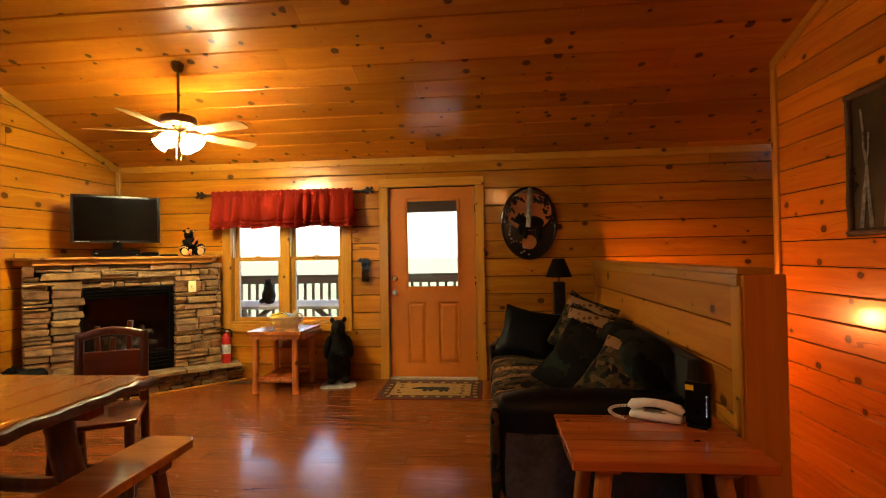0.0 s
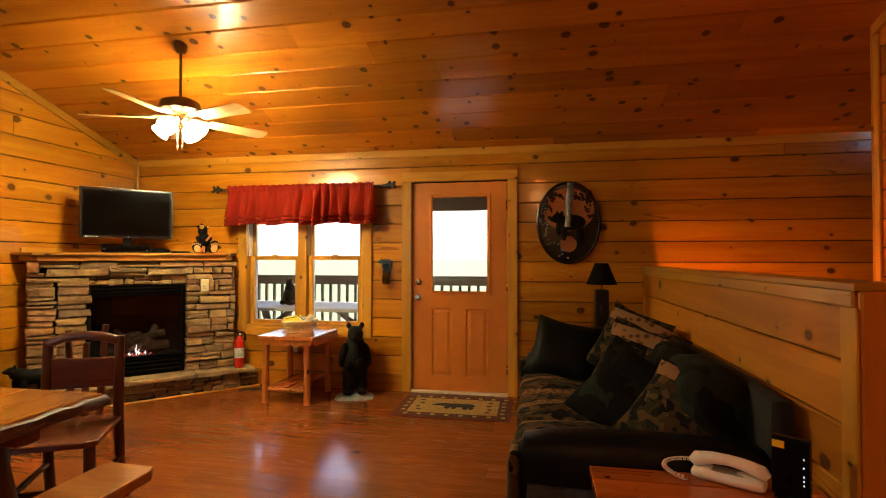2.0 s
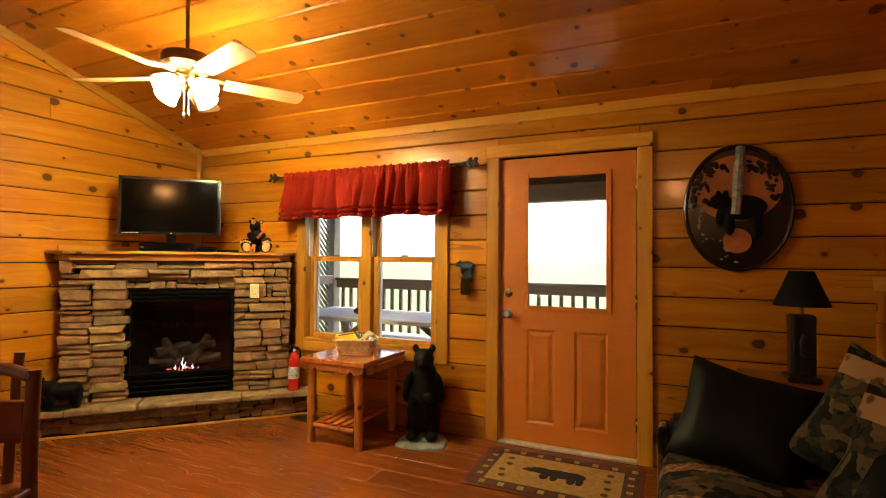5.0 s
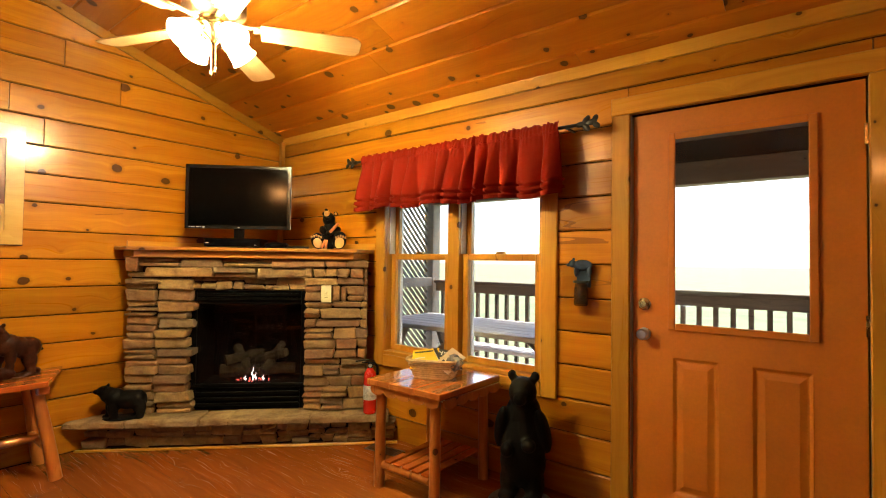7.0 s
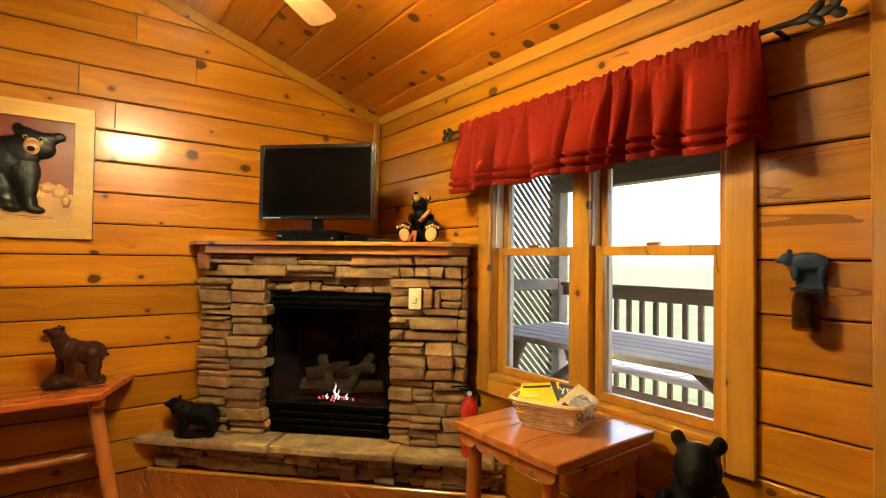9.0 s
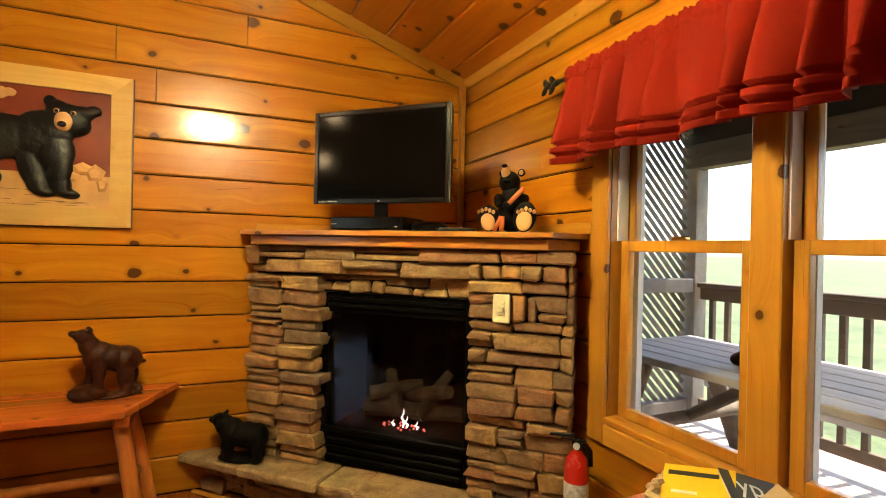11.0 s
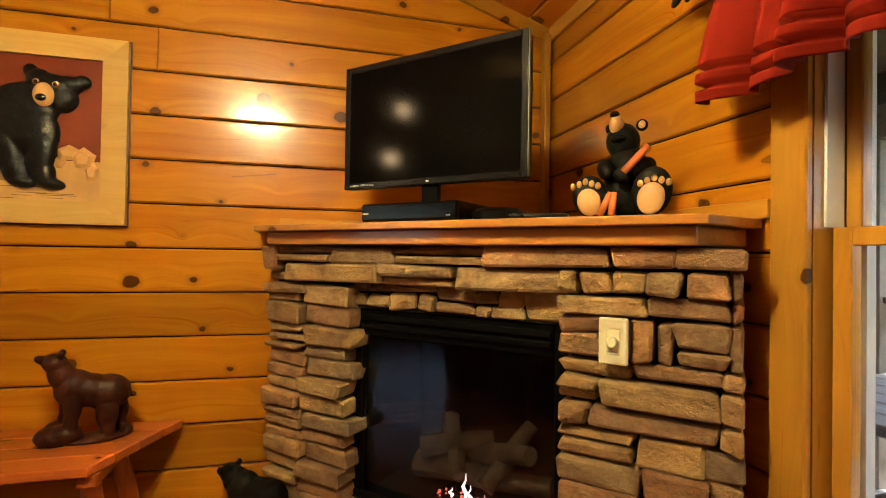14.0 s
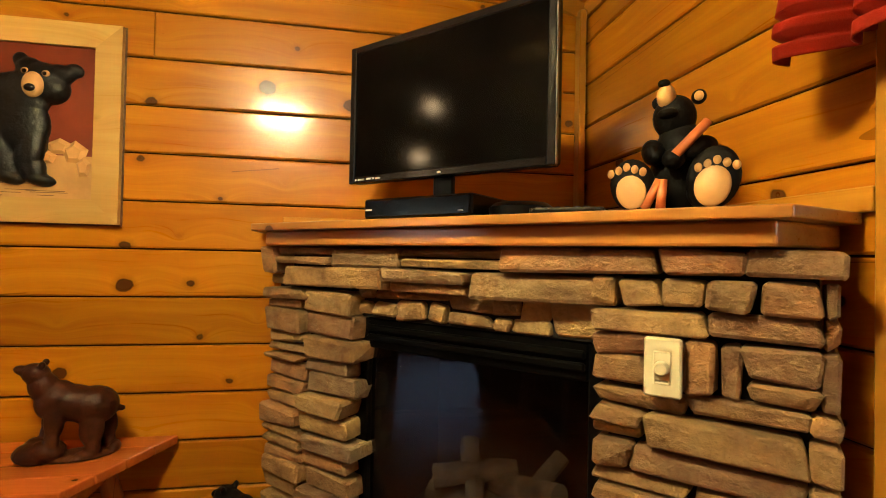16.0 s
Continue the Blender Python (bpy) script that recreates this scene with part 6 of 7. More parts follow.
def camo(name, cols, scale=5.0, seed=0.0, band=True, strip=None):
    m, n, l, b = material(name, 0.9)
    b.inputs["Specular IOR Level"].default_value = 0.12
    co = n.new("ShaderNodeTexCoord").outputs["Object"]
    add_ = n.new("ShaderNodeVectorMath")
    add_.operation = "ADD"
    add_.inputs[1].default_value = (seed, seed * 0.7, seed * 1.3)
    l.new(co, add_.inputs[0])
    p = add_.outputs[0]
    wob = n.new("ShaderNodeTexNoise")
    wob.inputs["Scale"].default_value = 9
    wob.inputs["Detail"].default_value = 3
    l.new(p, wob.inputs["Vector"])
    sc = n.new("ShaderNodeVectorMath")
    sc.operation = "MULTIPLY_ADD"
    l.new(wob.outputs["Color"], sc.inputs[0])
    sc.inputs[1].default_value = (0.16, 0.16, 0.16)
    l.new(p, sc.inputs[2])
    vo = n.new("ShaderNodeTexVoronoi")
    vo.inputs["Scale"].default_value = scale * 1.7
    l.new(sc.outputs[0], vo.inputs["Vector"])
    sp = n.new("ShaderNodeSeparateColor")
    l.new(vo.outputs["Color"], sp.inputs[0])
    k = n.new("ShaderNodeValToRGB")
    k.color_ramp.interpolation = "CONSTANT"
    e = k.color_ramp.elements
    while len(e) < len(cols):
        e.new(0.5)
    for i, (el, c) in enumerate(zip(e, cols)):
        el.position, el.color = i / len(cols), (*c, 1)
    l.new(sp.outputs[0], k.inputs[0])
    weave = noise_tex(n, l, p, 260, 2)
    fade = noise_tex(n, l, p, 30, 3)
    col = mix(n, l, 0.6, k.outputs[0], ramp(n, l, fade, (0.3, 0.45), (0.7, 1.0)), "MULTIPLY")
    if band:
        wv = n.new("ShaderNodeTexWave")
        wv.wave_type, wv.bands_direction = "BANDS", "Y"
        wv.inputs["Scale"].default_value = 1.05
        wv.inputs["Distortion"].default_value = 0.15
        wv.inputs["Detail Scale"].default_value = 5
        l.new(p, wv.inputs["Vector"])
        chk = noise_tex(n, l, p, 45, 2)
        tan = ramp(n, l, chk, (0.42, (0.10, 0.05, 0.02)), (0.58, (0.25, 0.14, 0.06)))
        col = mix(n, l, math_node(n, l, "GREATER_THAN", wv.outputs["Fac"], 0.80), col, tan)
    if strip:
        # one woven band across the cover, with a dark motif in it
        sx = n.new("ShaderNodeSeparateXYZ")
        l.new(co, sx.inputs[0])
        inside = math_node(n, l, "MULTIPLY", math_node(n, l, "GREATER_THAN", sx.outputs[2], strip[0]), math_node(n, l, "LESS_THAN", sx.outputs[2], strip[1]))
        motif = n.new("ShaderNodeTexVoronoi")
        motif.inputs["Scale"].default_value = 22
        l.new(co, motif.inputs["Vector"])
        woven = mix(n, l, ramp(n, l, motif.outputs["Distance"], (0.25, 0.0), (0.45, 1.0)), (0.085, 0.042, 0.018), (0.25, 0.135, 0.058))
        col = mix(n, l, inside, col, woven)
    l.new(col, b.inputs["Base Color"])
    bump(n, l, b, math_node(n, l, "ADD", math_node(n, l, "MULTIPLY", weave, 0.4), fade), 0.5, 0.006)
    return m


lodge = camo("lodge_fabric", [(0.006, 0.006, 0.006), (0.050, 0.037, 0.019), (0.009, 0.008, 0.007), (0.105, 0.060, 0.027), (0.016, 0.020, 0.015), (0.060, 0.034, 0.016)], 11.0)
banded = camo("banded_pillow_fabric", [(0.007, 0.007, 0.006), (0.095, 0.058, 0.026), (0.013, 0.016, 0.012), (0.052, 0.031, 0.015), (0.008, 0.007, 0.007), (0.030, 0.027, 0.014)], 16.0, 3.0, False, (0.115, 0.195))
dark_leafy = camo("dark_leafy_fabric", [(0.005, 0.005, 0.005), (0.007, 0.008, 0.007), (0.014, 0.022, 0.018), (0.004, 0.004, 0.004), (0.012, 0.013, 0.009)], 5.0, 7.0, False)
dark_leather = plain("black_leather", (0.005, 0.0055, 0.007), 0.42, scale=30, relief=0.5, depth=0.004, spread=0.4)
dark_sheen = plain("dark_green_satin", (0.004, 0.005, 0.005), 0.5, scale=7, spread=0.5)
dull(dark_leather, 0.12)
dull(dark_sheen, 0.1)
navy = plain("dark_navy_cloth", (0.009, 0.0095, 0.012), 0.85, scale=60, spread=0.4)
sofa = thing("sofa", "dark lodge-patterned fabric sofa with padded arms against the half wall", "sofa")
S0, S1 = 2.46, 4.46
part("base", soft_box((-0.06, S0 + 0.03, 0.03), (0.9, S1 - 0.03, 0.27), 0.03, 0.004, 1), navy, sofa, "dark upholstered base", True)
for i in range(3):
    y0 = S0 + 0.2 + i * (S1 - S0 - 0.4) / 3
    y1 = y0 + (S1 - S0 - 0.4) / 3 - 0.006
    part("seat_cushion", soft_box((-0.10, y0, 0.275), (0.66, y1, 0.46), 0.055, 0.018, 4 + i), lodge, sofa, "patterned seat cushion", True)
    part("back_cushion", soft_box((0.62, y0, 0.42), (0.88, y1, 0.82), 0.08, 0.03, 9 + i), dark_leafy, sofa, "dark patterned back cushion", True)
part("back_frame", soft_box((0.83, S0 + 0.02, 0.2), (0.94, S1 - 0.02, 0.80), 0.05, 0.006, 15), navy, sofa, "", True)
part("arm", soft_box((-0.08, S0, 0.05), (0.90, S0 + 0.2, 0.60), 0.07, 0.014, 17), dark_leather, sofa, "dark padded arm", True)
part("arm_panel", soft_box((-0.05, S0 - 0.022, 0.06), (0.86, S0 + 0.03, 0.42), 0.015, 0.003, 23), plain("slate_blue_cloth", (0.055, 0.06, 0.075), 0.8, scale=40, spread=0.5), sofa, "slate-blue side panel of the arm", True)
part("arm", soft_box((-0.08, S1 - 0.2, 0.05), (0.90, S1, 0.60), 0.07, 0.014, 18), dark_leather, sofa, "dark padded arm", True)
part("arm_front", soft_box((-0.125, S0 + 0.01, 0.06), (-0.075, S0 + 0.19, 0.53), 0.02, 0.004, 19), lodge, sofa, "patterned arm facing", True)
part("arm_front", soft_box((-0.125, S1 - 0.19, 0.06), (-0.075, S1 - 0.01, 0.53), 0.02, 0.004, 20), lodge, sofa, "patterned arm facing", True)
for x in (0.0, 0.82):
    for y in (S0 + 0.08, S1 - 0.08):
        part("foot", boxed((x - 0.03, y - 0.03, 0.0), (x + 0.03, y + 0.03, 0.05)), black_gloss, sofa)


def pillow(x, y, z, rot, w, h, t, mat, label, seed):
    ob = thing("throw_pillow", label, "pillow", pose(x, y, z, *rot), "pillows on the sofa")
    part("cover", cushion_bm(w, h, t, seed), mat, ob, "", True)
    return ob


pillow(0.20, 4.10, 0.66, (-30, 12, -10), 0.24, 0.22, 0.07, dark_sheen, "black satin throw pillow leaning on the sofa arm", 1)
pillow(0.60, 3.92, 0.74, (-24, 18, -40), 0.22, 0.24, 0.08, banded, "leaf-patterned throw pillow with a tan woven band", 2)
pillow(0.57, 3.50, 0.69, (-24, 14, -36), 0.23, 0.24, 0.09, banded, "plump leaf-patterned throw pillow in the middle of the sofa", 3)
pillow(0.47, 3.14, 0.60, (-34, 26, -34), 0.25, 0.24, 0.08, dark_leafy, "dark green leafy throw pillow among the banded ones", 4)
pillow(0.62, 2.80, 0.62, (-40, 14, -50), 0.23, 0.22, 0.08, banded, "slumped leaf-patterned throw pillow with tan band by the sofa arm", 5)

# ---- lamp on a small dark table at the far end of the sofa ----
ltable = thing("lamp_table", "small dark wooden table behind the sofa arm", "side table", pose(0.55, 4.83, 0))
part("tabletop", boxed((-0.26, -0.25, 0.665), (0.26, 0.25, 0.70), 0.006), dark_slab, ltable)
for x in (-0.22, 0.22):
    for y in (-0.21, 0.21):
        bm = bmesh.new()
        rod(bm, (x, y, 0), (x, y, 0.6645), 0.028, n=10, wobble=0.003, rings=5)
        part("leg", bm, dark_log, ltable, "", True)
lamp = thing("table_lamp", "unlit black carved column lamp with a black cone shade", "table lamp", pose(0.555, 4.85, 0.7005))
lamp_mat = plain("black_carved_lamp", (0.014, 0.011, 0.010), 0.35, scale=30, relief=0.7, depth=0.006, spread=0.5)
dull(lamp_mat, 0.25)
part("base", boxed((-0.075, -0.075, 0.0), (0.075, 0.075, 0.03), 0.008), lamp_mat, lamp)
part("column", boxed((-0.055, -0.055, 0.031), (0.055, 0.055, 0.345), 0.014, 2), lamp_mat, lamp, "square carved column")
bm = bmesh.new()
blob(bm, (0, -0.058, 0.2), (0.02, 0.008, 0.05))
blob(bm, (0.01, -0.058, 0.15), (0.03, 0.008, 0.02))
part("carving", bm, lamp_mat, lamp, "carved figure on the column", True)
bm = bmesh.new()
rod(bm, (0, 0, 0.3455), (0, 0, 0.43), 0.009)
part("stem", bm, brass, lamp)
bm = bmesh.new()
lathe(bm, [(0.128, 0.39), (0.055, 0.57), (0.052, 0.57), (0.125, 0.39)], 28, None, False)
part("shade", bm, dull(plain("black_shade", (0.004, 0.004, 0.004), 0.8), 0.1), lamp, "black cone shade", True)
leaf = thing("leaflet", "white leaflet lying on the lamp table", "leaflet", pose(0.36, 4.64, 0.7005, 0, 0, 25))
part("sheet", boxed((-0.07, -0.05, 0.0), (0.07, 0.05, 0.004)), plain("white_leaflet", (0.7, 0.7, 0.68), 0.5), leaf)

# ---- end table with telephone ----
et = thing("end_table", "low reddish cedar slab table with peeled log legs beside the sofa", "end table", pose(0.56, 2.12, 0))
for k in range(5):
    y0 = -0.275 + k * 0.11
    part("top_board", boxed((-0.375, y0, 0.50), (0.37, y0 + 0.1075, 0.54), 0.005), slab_wood, et, "glossy red cedar board")
for i, (x, y) in enumerate(((-0.24, -0.16), (0.22, -0.16), (-0.24, 0.16), (0.22, 0.16))):
    bm = bmesh.new()
    rod(bm, (x * 1.22, y * 1.3, 0.0), (x * 0.95, y * 0.95, 0.4995), 0.036, 0.032, 12, 0.004, 6, 80 + i)
    part("leg", bm, log_wood, et, "splayed peeled log leg", True)
for x in (-0.23, 0.21):
    part("cleat", boxed((x - 0.05, -0.22, 0.465), (x + 0.05, 0.22, 0.4995), 0.006), slab_wood, et)
phone = thing("telephone", "white corded desk telephone lying on the end table", "telephone", pose(0.645, 2.33, 0.5405, 0, 0, -30))
white_plastic = plain("white_phone_plastic", (0.86, 0.84, 0.80), 0.3, spread=0.05)
bm = soft_box((-0.11, -0.045, 0.0), (0.11, 0.045, 0.035), 0.015, 0.004, 30)
part("body", bm, white_plastic, phone, "", True)
bm = bmesh.new()
sweep(bm, [(-0.115, 0, 0.045), (-0.10, 0, 0.058), (-0.05, 0, 0.072), (0.0, 0, 0.076), (0.05, 0, 0.072), (0.10, 0, 0.058), (0.115, 0, 0.045)], [0.016, 0.025, 0.021, 0.019, 0.021, 0.025, 0.016], 12)
hs = part("handset", bm, white_plastic, phone, "curved handset", True)
part("recess", boxed((-0.05, -0.03, 0.0352), (0.05, 0.03, 0.04), 0.003), plain("grey_keys", (0.25, 0.24, 0.23), 0.5), phone)
bm = bmesh.new()
pts = []
for k in range(160):
    f = k / 159
    base_p = Vector((-0.115 - 0.09 * math.sin(math.pi * f), -0.02 + 0.07 * math.cos(math.pi * f), 0.012 + 0.02 * (1 - f)))
    a = 2 * math.pi * 20 * f
    pts.append(base_p + Vector((0.006 * math.cos(a), 0.004 * math.cos(a), 0.006 * math.sin(a))))
sweep(bm, pts, 0.0022, 5)
part("cord", bm, white_plastic, phone, "coiled white cord", True)
modem = thing("modem", "upright black modem with a yellow label and small lights", "modem", pose(0.80, 2.24, 0.5405, 0, 0, -38) @ Matrix.Diagonal((0.58, 0.86, 0.92, 1)))
part("case", boxed((-0.09, -0.02, 0.012), (0.09, 0.02, 0.215), 0.006, 2), black_gloss, modem)
part("stand", boxed((-0.07, -0.04, 0.0), (0.07, 0.04, 0.013), 0.004), black_gloss, modem)
part("sticker", boxed((-0.085, -0.0212, 0.175), (-0.025, -0.0204, 0.200)), yellow, modem, "yellow sticker")
led = glow("white_led", (0.9, 0.95, 1.0), 0.35)
for z in (0.06, 0.075, 0.09, 0.12, 0.15):
    part("indicator", boxed((0.062, -0.0212, z), (0.067, -0.0204, z + 0.006)), led, modem, "small status light")

# ---- dining table, chair and bench ----
dt = thing("dining_table", "heavy honey wood dining table with dark bark edge on log legs", "dining table", pose(-2.27, 1.42, 0))
for k in range(5):
    x0 = -0.47 + k * 0.188
    part("top_board", boxed((x0, -0.84, 0.705), (x0 + 0.1865, 0.83, 0.75), 0.004), wood("table_plank_%s" % "abcde"[k], (0.55, 0.22, 0.055), (0.32, 0.10, 0.02), "YX", space="object", knots=0.8, rough=0.2, coat=0.7, vary=0.1), dt)


def bark_edge(a, b, seed):
    bm = bmesh.new()
    a, b = Vector(a), Vector(b)
    n = max(8, int((b - a).length / 0.05))
    rod(bm, a, b, 0.026, 0.026, 8, 0.008, n, seed)
    return bm


for i, (a, b) in enumerate((((0.475, -0.84, 0.718), (0.475, 0.835, 0.718)), ((-0.475, -0.84, 0.718), (-0.475, 0.835, 0.718)), ((-0.475, 0.838, 0.718), (0.475, 0.838, 0.718)), ((-0.475, -0.848, 0.718), (0.475, -0.848, 0.718)))):
    part("bark_edge", bark_edge(a, b, i), bark, dt, "rough bark edge", True)
for i, (x, y) in enumerate(((-0.28, -0.6), (0.28, -0.6), (-0.28, 0.58), (0.28, 0.58))):
    bm = bmesh.new()
    rod(bm, (x * 1.2, y * 1.05, 0), (x * 0.75, y * 0.97, 0.70), 0.06, 0.055, 12, 0.012, 7, 20 + i)
    part("leg", bm, dark_log, dt, "thick dark log leg", True)
for y in (-0.6, 0.58):
    bm = bmesh.new()
    rod(bm, (-0.32, y, 0.32), (0.32, y, 0.32), 0.035, n=10, wobble=0.008, rings=6)
    part("stretcher", bm, dark_log, dt, "", True)
    part("bearer", boxed((-0.4, y - 0.05, 0.62), (0.4, y + 0.05, 0.70), 0.01), dark_slab, dt)

db = thing("dining_bench", "dark-legged honey wood dining bench with rounded end", "bench", pose(-1.745, 1.50, 0))
part("seat", prism([(-0.13, -0.86), (0.13, -0.86), (0.135, 0.80), (0.11, 0.845), (-0.10, 0.85), (-0.13, 0.82)], 0.375, 0.42, 0.008), table_wood, db, "glossy seat plank")
for i, (x, y) in enumerate(((-0.07, -0.6), (0.07, -0.6), (-0.07, 0.62), (0.07, 0.62))):
    bm = bmesh.new()
    rod(bm, (x * 1.7, y * 1.06, 0), (x, y, 0.3745), 0.034, 0.03, 10, 0.006, 5, 30 + i)
    part("leg", bm, dark_log, db, "dark log leg", True)
for y in (-0.6, 0.62):
    part("cleat", boxed((-0.12, y - 0.045, 0.335), (0.12, y + 0.045, 0.3745), 0.008), dark_slab, db)
bm = bmesh.new()
rod(bm, (0, -0.62, 0.17), (0, 0.64, 0.17), 0.024, n=10, wobble=0.006, rings=8)
part("stretcher", bm, dark_log, db, "", True)

chair = thing("dining_chair", "dark rustic hickory dining chair with a panelled back", "chair", pose(-2.37, 2.70, 0, 0, 0, 26))
for x in (-0.165, 0.165):
    bm = bmesh.new()
    sweep(bm, [(x * 1.05, 0.09, 0.0), (x, 0.03, 0.22), (x, 0.0, 0.45), (x, 0.0, 0.70), (x, 0.01, 0.895)], [0.026, 0.025, 0.026, 0.025, 0.023], 12)
    part("post", bm, dark_log, chair, "dark log back post", True)
    bm = bmesh.new()
    rod(bm, (x * 1.12, -0.42, 0), (x, -0.37, 0.445), 0.027, 0.024, 10, 0.004, 5, 7)
    part("leg", bm, dark_log, chair, "", True)
    bm = bmesh.new()
    rod(bm, (x, -0.39, 0.22), (x, 0.03, 0.24), 0.016, n=8)
    part("rung", bm, dark_log, chair, "", True)
bm = bmesh.new()
sweep(bm, [(-0.165, 0.005, 0.87), (-0.08, 0.005, 0.897), (0.0, 0.005, 0.905), (0.08, 0.005, 0.897), (0.165, 0.005, 0.87)], 0.024, 10)
part("top_rail", bm, dark_log, chair, "arched log top rail", True)
part("back_panel", boxed((-0.145, -0.012, 0.63), (0.145, 0.014, 0.785), 0.006), dark_slab, chair, "flat brown back panel")
for x, top in ((-0.075, 0.93), (0.0, 0.86), (0.08, 0.955)):
    bm = bmesh.new()
    rod(bm, (x * 0.8, 0.02, 0.43), (x * 1.12, 0.035, top), 0.019, 0.016, 8, 0.004, 6, 5)
    part("spindle", bm, dark_log, chair, "crooked stick spindle", True)
part("seat", prism([(-0.18, 0.03), (0.18, 0.03), (0.21, -0.40), (0.16, -0.43), (-0.16, -0.43), (-0.21, -0.40)], 0.446, 0.475, 0.008), dark_slab, chair, "flat wooden seat")
bm = bmesh.new()
rod(bm, (-0.18, -0.40, 0.25), (0.18, -0.40, 0.25), 0.018, n=8)
part("rung", bm, dark_log, chair, "", True)

# ---- dark picture on the partition wall ----
rp = thing("framed_picture", "dark woodland picture in a rough bark twig frame", "picture", Matrix.Translation((PART_X - 0.003, 2.80, 1.82)) @ pose(0, 0, 0, 0, 0, -90))
twig = plain("bark_twig", (0.07, 0.035, 0.02), 0.7, scale=25, relief=0.8, depth=0.01, spread=0.6)
dim = plain("dark_woodland_print", (0.05, 0.035, 0.02), 0.3, scale=5, spread=0.8)
part("print", boxed((-0.34, -0.012, -0.40), (0.34, 0.0, 0.40)), dim, rp)
for a, b in (((-0.36, -0.43), (-0.36, 0.43)), ((0.36, -0.43), (0.36, 0.43)), ((-0.38, 0.41), (0.38, 0.41)), ((-0.38, -0.41), (0.38, -0.41))):
    bm = bmesh.new()
    rod(bm, (a[0], -0.02, a[1]), (b[0], -0.02, b[1]), 0.02, 0.018, 10, 0.006, 8, int(10 * (a[0] + b[1] + 3)))
    part("frame_twig", bm, twig, rp, "rough bark twig", True)
for k, (x, ln) in enumerate(((-0.28, 0.55), (-0.2, 0.7), (-0.1, 0.6), (0.1, 0.65), (0.22, 0.5))):
    bm = bmesh.new()
    rod(bm, (x, -0.014, -0.38), (x + 0.07 * (-1) ** k, -0.014, -0.38 + ln), 0.014, 0.005, 6, 0.008, 6, k)
    part("painted_tree", bm, birch, rp, "pale tree trunk")

# ---- porch outside ----
weathered = wood("weathered_grey_deck", (0.60, 0.56, 0.53), (0.42, 0.38, 0.35), "XY", knots=0.3, rough=0.7, coat=0.0, vary=0.25)
rail_wood = wood("weathered_rail", (0.20, 0.15, 0.10), (0.11, 0.08, 0.055), "XZ", knots=0.3, rough=0.8, coat=0.0)
grey_paint = plain("grey_brown_lattice", (0.22, 0.188, 0.152), 0.8, spread=0.3, scale=12, per=0.15)
porch_floor = slab("porch_floor", [((-4.7, NORTH + 0.18, -0.3), (3.6, 7.55, -0.082))], gap_dark, label="weathered grey porch deck", category="deck")
for k in range(16):
    y0 = NORTH + 0.2 + k * 0.146
    for x0, x1 in ((-4.7, -0.6), (-0.598, 3.6)):
        part("plank", boxed((x0, y0, -0.082), (x1, y0 + 0.138, -0.05), 0.003), weathered, porch_floor)
porch_roof = slab("porch_ceiling", [((-4.75, NORTH + 0.18, 2.36), (3.7, 7.7, 2.42))], wood("dark_porch_ceiling", (0.10, 0.075, 0.05), (0.06, 0.045, 0.03), "XY", knots=0.3, rough=0.7, coat=0), label="dark wooden porch ceiling", category="ceiling")
railing = thing("porch_railing", "weathered brown porch railing with square balusters", "railing", kind="structure")
part("beam", boxed((-4.35, 7.23, 1.975), (3.6, 7.37, 2.17), 0.005), rail_wood, railing, "porch roof beam")
part("header", boxed((-4.35, 7.25, 2.172), (3.6, 7.35, 2.358)), plain("dark_header", (0.05, 0.04, 0.03), 0.8), railing)
part("top_rail", boxed((-4.2, 7.24, 1.02), (3.5, 7.38, 1.06), 0.006), rail_wood, railing)
part("side_rail", boxed((-4.2, 7.28, 0.925), (3.5, 7.318, 1.018), 0.004), rail_wood, railing)
part("bottom_rail", boxed((-4.2, 7.28, 0.05), (3.5, 7.32, 0.13), 0.004), rail_wood, railing)
for x in (-4.28, -1.55 + 3.4, 3.5):
    part("post", boxed((x - 0.07, 7.23, -0.05), (x + 0.07, 7.37, 1.974), 0.006), grey_paint, railing, "square porch post")
bal = boxed((-0.019, -0.019, 0.1305), (0.019, 0.019, 0.9245), 0.003)
first = part("baluster", bal, rail_wood, railing)
first.matrix_basis = pose(-4.1, 7.30, 0)
for k in range(1, 58):
    ob = first.copy()
    scene.collection.objects.link(ob)
    ob.matrix_basis = pose(-4.1 + k * 0.128, 7.30, 0)
lattice = thing("lattice_screen", "weathered grey diagonal lattice screen closing the porch end", "lattice", pose(-4.3, 0, 0), kind="structure")
LY0, LY1, = NORTH + 0.2, 7.22
part("mid_rail", boxed((-0.03, LY0, 0.98), (0.09, LY1, 1.09), 0.005), grey_paint, lattice, "flat middle rail")
part("bottom_rail", boxed((-0.03, LY0, 0.02), (0.06, LY1, 0.12), 0.005), grey_paint, lattice)
part("top_rail", boxed((-0.03, LY0, 2.26), (0.06, LY1, 2.355), 0.005), grey_paint, lattice)
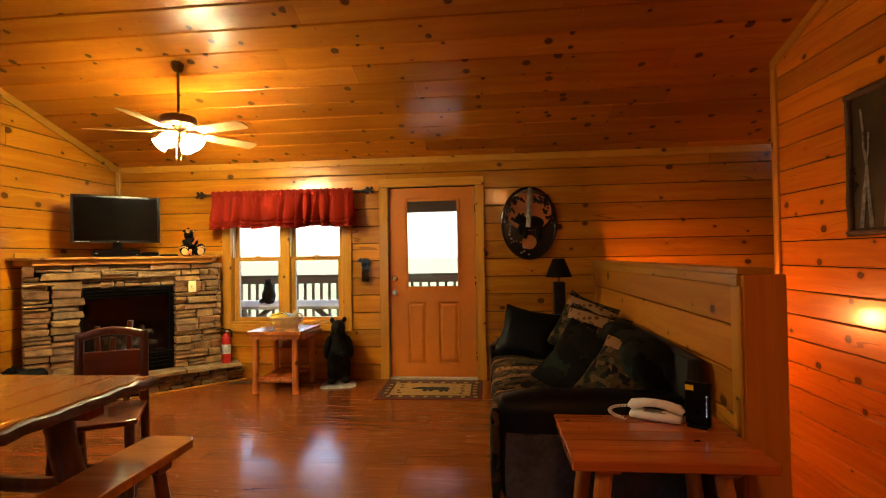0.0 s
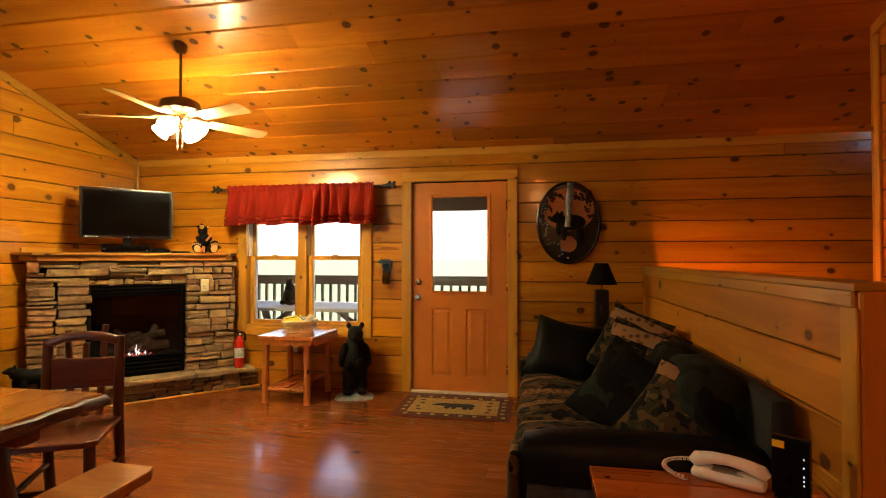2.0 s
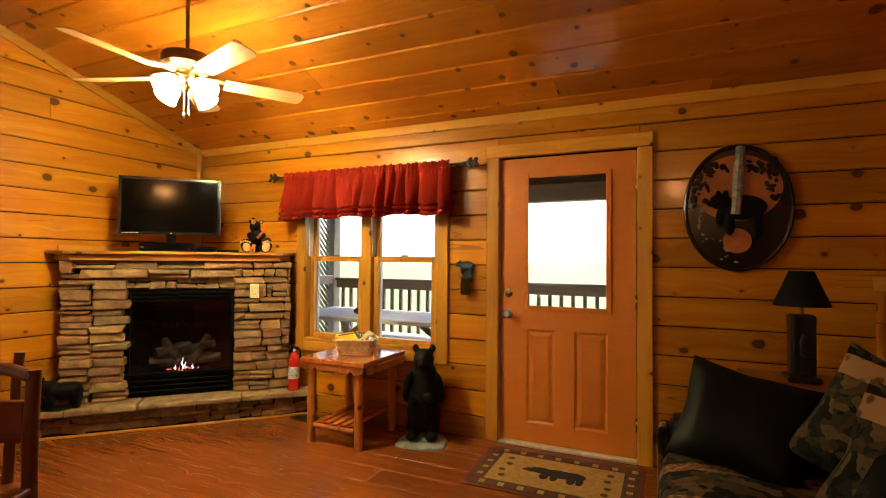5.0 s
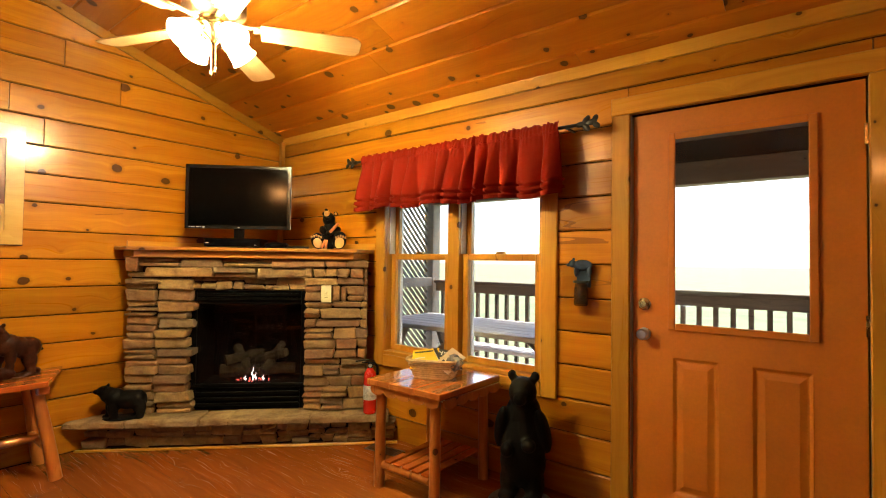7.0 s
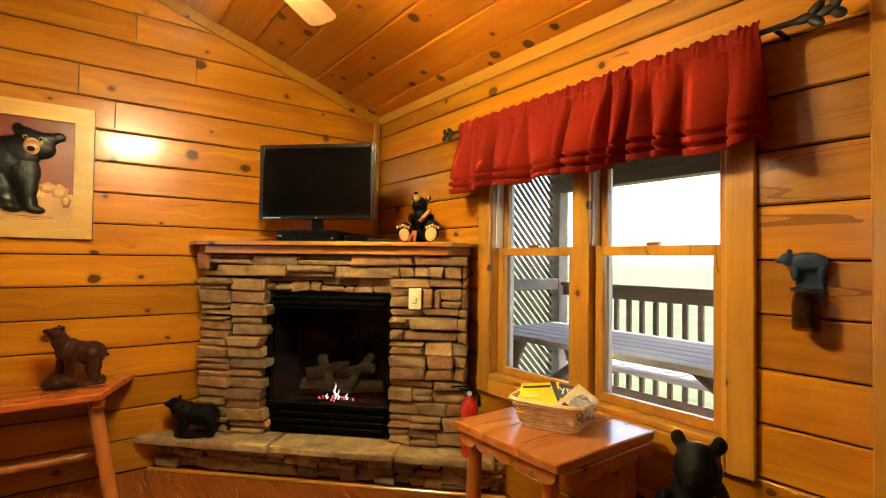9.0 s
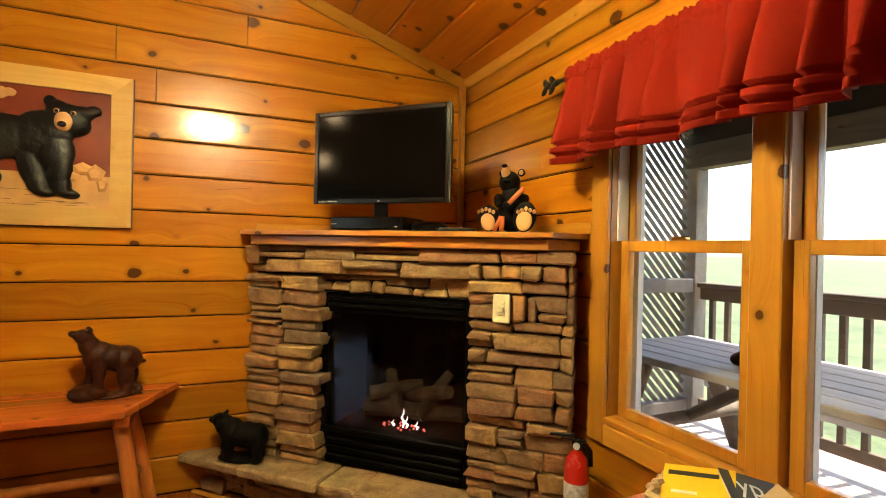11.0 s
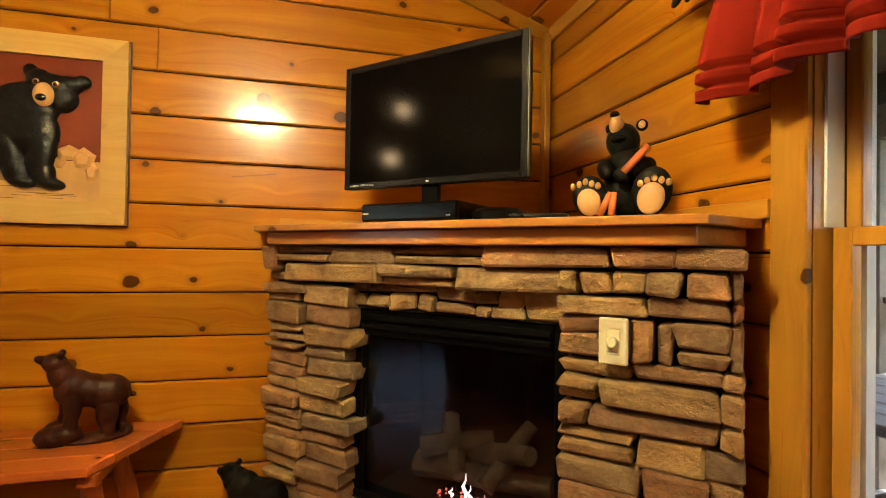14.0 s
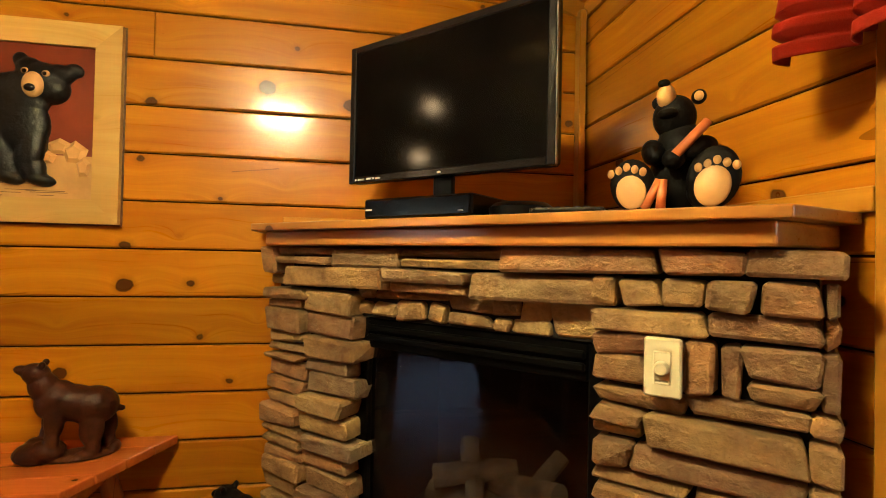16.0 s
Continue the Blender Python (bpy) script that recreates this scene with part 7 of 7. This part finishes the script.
for layer, sgn in ((0, 1), (1, -1)):
    c = -4.0
    while c < 12:
        # the line z = sgn * y + c, clipped to the panel
        cands = []
        for y in (LY0, LY1):
            z = sgn * y + (c if sgn == 1 else c + 2)
            if 0.1 <= z <= 2.27:
                cands.append((y, z))
        for z in (0.1, 2.27):
            y = (z - (c if sgn == 1 else c + 2)) * sgn
            if LY0 < y < LY1:
                cands.append((y, z))
        if len(cands) >= 2:
            a, b = Vector((0, *cands[0])), Vector((0, *cands[1]))
            d = (b - a)
            if d.length > 0.05:
                mid, ang = (a + b) / 2, math.degrees(math.atan2(d.z, d.y))
                strip = boxed((0.0, -d.length / 2, -0.0195), (0.003, d.length / 2, 0.0195))
                part("lattice_strip", strip, grey_paint, lattice, "", False, Matrix.Translation((0.0032 * layer, mid.y, mid.z)) @ pose(0, 0, 0, ang))
        c += 0.083
pt = thing("picnic_table", "weathered grey picnic table with log legs on the porch", "picnic table", pose(-2.75, 6.33, -0.05))
for k in range(6):
    part("top_board", boxed((-1.12, -0.44 + k * 0.148, 0.73), (1.12, -0.44 + k * 0.148 + 0.138, 0.77), 0.006), weathered, pt)
for sy in (-1, 1):
    for k in range(2):
        part("seat_board", boxed((-1.12, sy * 0.72 - 0.14 + k * 0.145, 0.40), (1.12, sy * 0.72 - 0.14 + k * 0.145 + 0.138, 0.44), 0.006), weathered, pt)
for x in (-0.85, 0.85):
    for sy in (-1, 1):
        bm = bmesh.new()
        rod(bm, (x, sy * 0.62, 0.0), (x, sy * 0.25, 0.729), 0.055, 0.05, 12, 0.004, 4)
        part("leg", bm, rail_wood, pt, "thick log leg", True)
    bm = bmesh.new()
    rod(bm, (x + 0.07, -0.86, 0.36), (x + 0.07, 0.86, 0.36), 0.038, n=10)
    part("crossbar", bm, rail_wood, pt, "", True)
    bm = bmesh.new()
    rod(bm, (x * 0.95, 0, 0.34), (x * 0.35, 0, 0.71), 0.035, n=10)
    part("brace", bm, rail_wood, pt, "", True)
figure("bear_statue", [((0, 0, 0.16), (0.13, 0.12, 0.17), Z3, 0), ((0, 0, 0.30), (0.09, 0.09, 0.12), Z3, 0), ((0, -0.03, 0.41), (0.06, 0.065, 0.06), Z3, 0), ((-0.04, -0.02, 0.465), (0.02, 0.012, 0.022), Z3, 0), ((0.04, -0.02, 0.465), (0.02, 0.012, 0.022), Z3, 0), ((-0.09, -0.08, 0.06), (0.05, 0.09, 0.05), Z3, 0), ((0.09, -0.08, 0.06), (0.05, 0.09, 0.05), Z3, 0)], [black_fur], pose(-3.03, 6.22, 0.7205) @ Matrix.Scale(0.69, 4), "black seated bear statue on the picnic table", "statue", 0.01, 3)

# ---- ground and far woods ----
gm = plain("meadow_grass", (0.10, 0.13, 0.045), 0.95, scale=3, spread=0.5)
ground = add("ground", mesh_of("ground", [(-900, -900, -2.9), (900, -900, -2.9), (900, 900, -2.9), (-900, 900, -2.9)], [(0, 1, 2, 3)], gm), label="pale green meadow sloping away from the porch", category="ground", kind="structure")

# ---- lamp in the stairwell ----
stair_lamp = thing("wall_lamp", "small frosted lamp low on the stair side of the half wall", "wall lamp", pose(1.085, 4.37, 0.74))
part("bracket", boxed((-0.006, -0.04, -0.05), (0.02, 0.04, 0.05), 0.005), brass, stair_lamp)
bm = bmesh.new()
blob(bm, (0.075, 0, 0), (0.055, 0.055, 0.07))
part("globe", bm, glow("stair_globe", (1.0, 0.34, 0.08), STAIR_GLOW), stair_lamp, "glowing frosted globe", True)
# Unseen cap, added so that the globe lights the walls and less of the ceiling.
bm = bmesh.new()
lathe(bm, [(0.012, 0.098), (0.05, 0.092), (0.074, 0.072), (0.071, 0.068), (0.048, 0.087), (0.012, 0.092)], 24, pose(0.075, 0, 0))
part("cap", bm, brass, stair_lamp, "flared brass cap added to hold the globe's light off the ceiling", True)

# ---- pendant with two globes over the back of the dining area ----
PX_, PY_ = -3.28, 0.5
pend = thing("pendant_light", "brass pendant lamp with two glowing frosted globes over the dining area", "pendant lamp", pose(PX_, PY_, 0))
pz = roof_z(PY_)
bm = bmesh.new()
lathe(bm, [(0.055, pz - 0.03), (0.06, pz - 0.01), (0.06, pz + 0.02)], 20)
part("canopy", bm, brass, pend, "", True)
bm = bmesh.new()
rod(bm, (0, 0, 2.43), (0, 0, pz - 0.02), 0.009)
rod(bm, (0, 0, 2.98), (0.1, 0.04, 2.96), 0.007)
part("stem", bm, brass, pend, "", True)
globe_mat = glow("pendant_globe", (1.0, 0.70, 0.38), BACK_GLOW)
for x, y, z in ((0.0, 0.0, 2.35), (0.13, 0.05, 2.90)):
    bm = bmesh.new()
    blob(bm, (x, y, z), (0.085, 0.085, 0.08), None, 18, 12)
    part("globe", bm, globe_mat, pend, "glowing frosted globe", True)
    # The caps are added, unseen, to keep pendant light from the ceiling.
    bm = bmesh.new()
    lathe(bm, [(0.012, z + 0.125), (0.06, z + 0.118), (0.12, z + 0.085), (0.15, z + 0.045), (0.147, z + 0.043), (0.117, z + 0.081), (0.058, z + 0.113), (0.012, z + 0.119)], 24, pose(x, y, 0))
    part("cap", bm, brass, pend, "flared brass cap added to shade the ceiling from its globe", True)

# ---- unseen flush lamp added over the kitchen end to brighten the partition close by ----
CX_, CY_ = 0.1, -0.9
flush = thing("ceiling_light", "unseen warm dome lamp with a brass pan, added to brighten the partition side", "ceiling lamp", pose(CX_, CY_, roof_z(CY_) - 0.35))
bm = bmesh.new()
lathe(bm, [(0.012, 0.04), (0.13, 0.035), (0.155, 0.0), (0.15, -0.012), (0.01, -0.012)], 28)
part("pan", bm, brass, flush, "round brass pan", True)
bm = bmesh.new()
rod(bm, (0, 0, 0.035), (0, 0, 0.37), 0.012)
part("stem", bm, brass, flush, "", True)
bm = bmesh.new()
lathe(bm, [(0.14, -0.013), (0.135, -0.05), (0.10, -0.085), (0.05, -0.105), (0.002, -0.11)], 28)
part("dome", bm, glow("fill_dome", (1.0, 0.42, 0.12), FILL_GLOW), flush, "glowing dome of the added fill lamp", True)
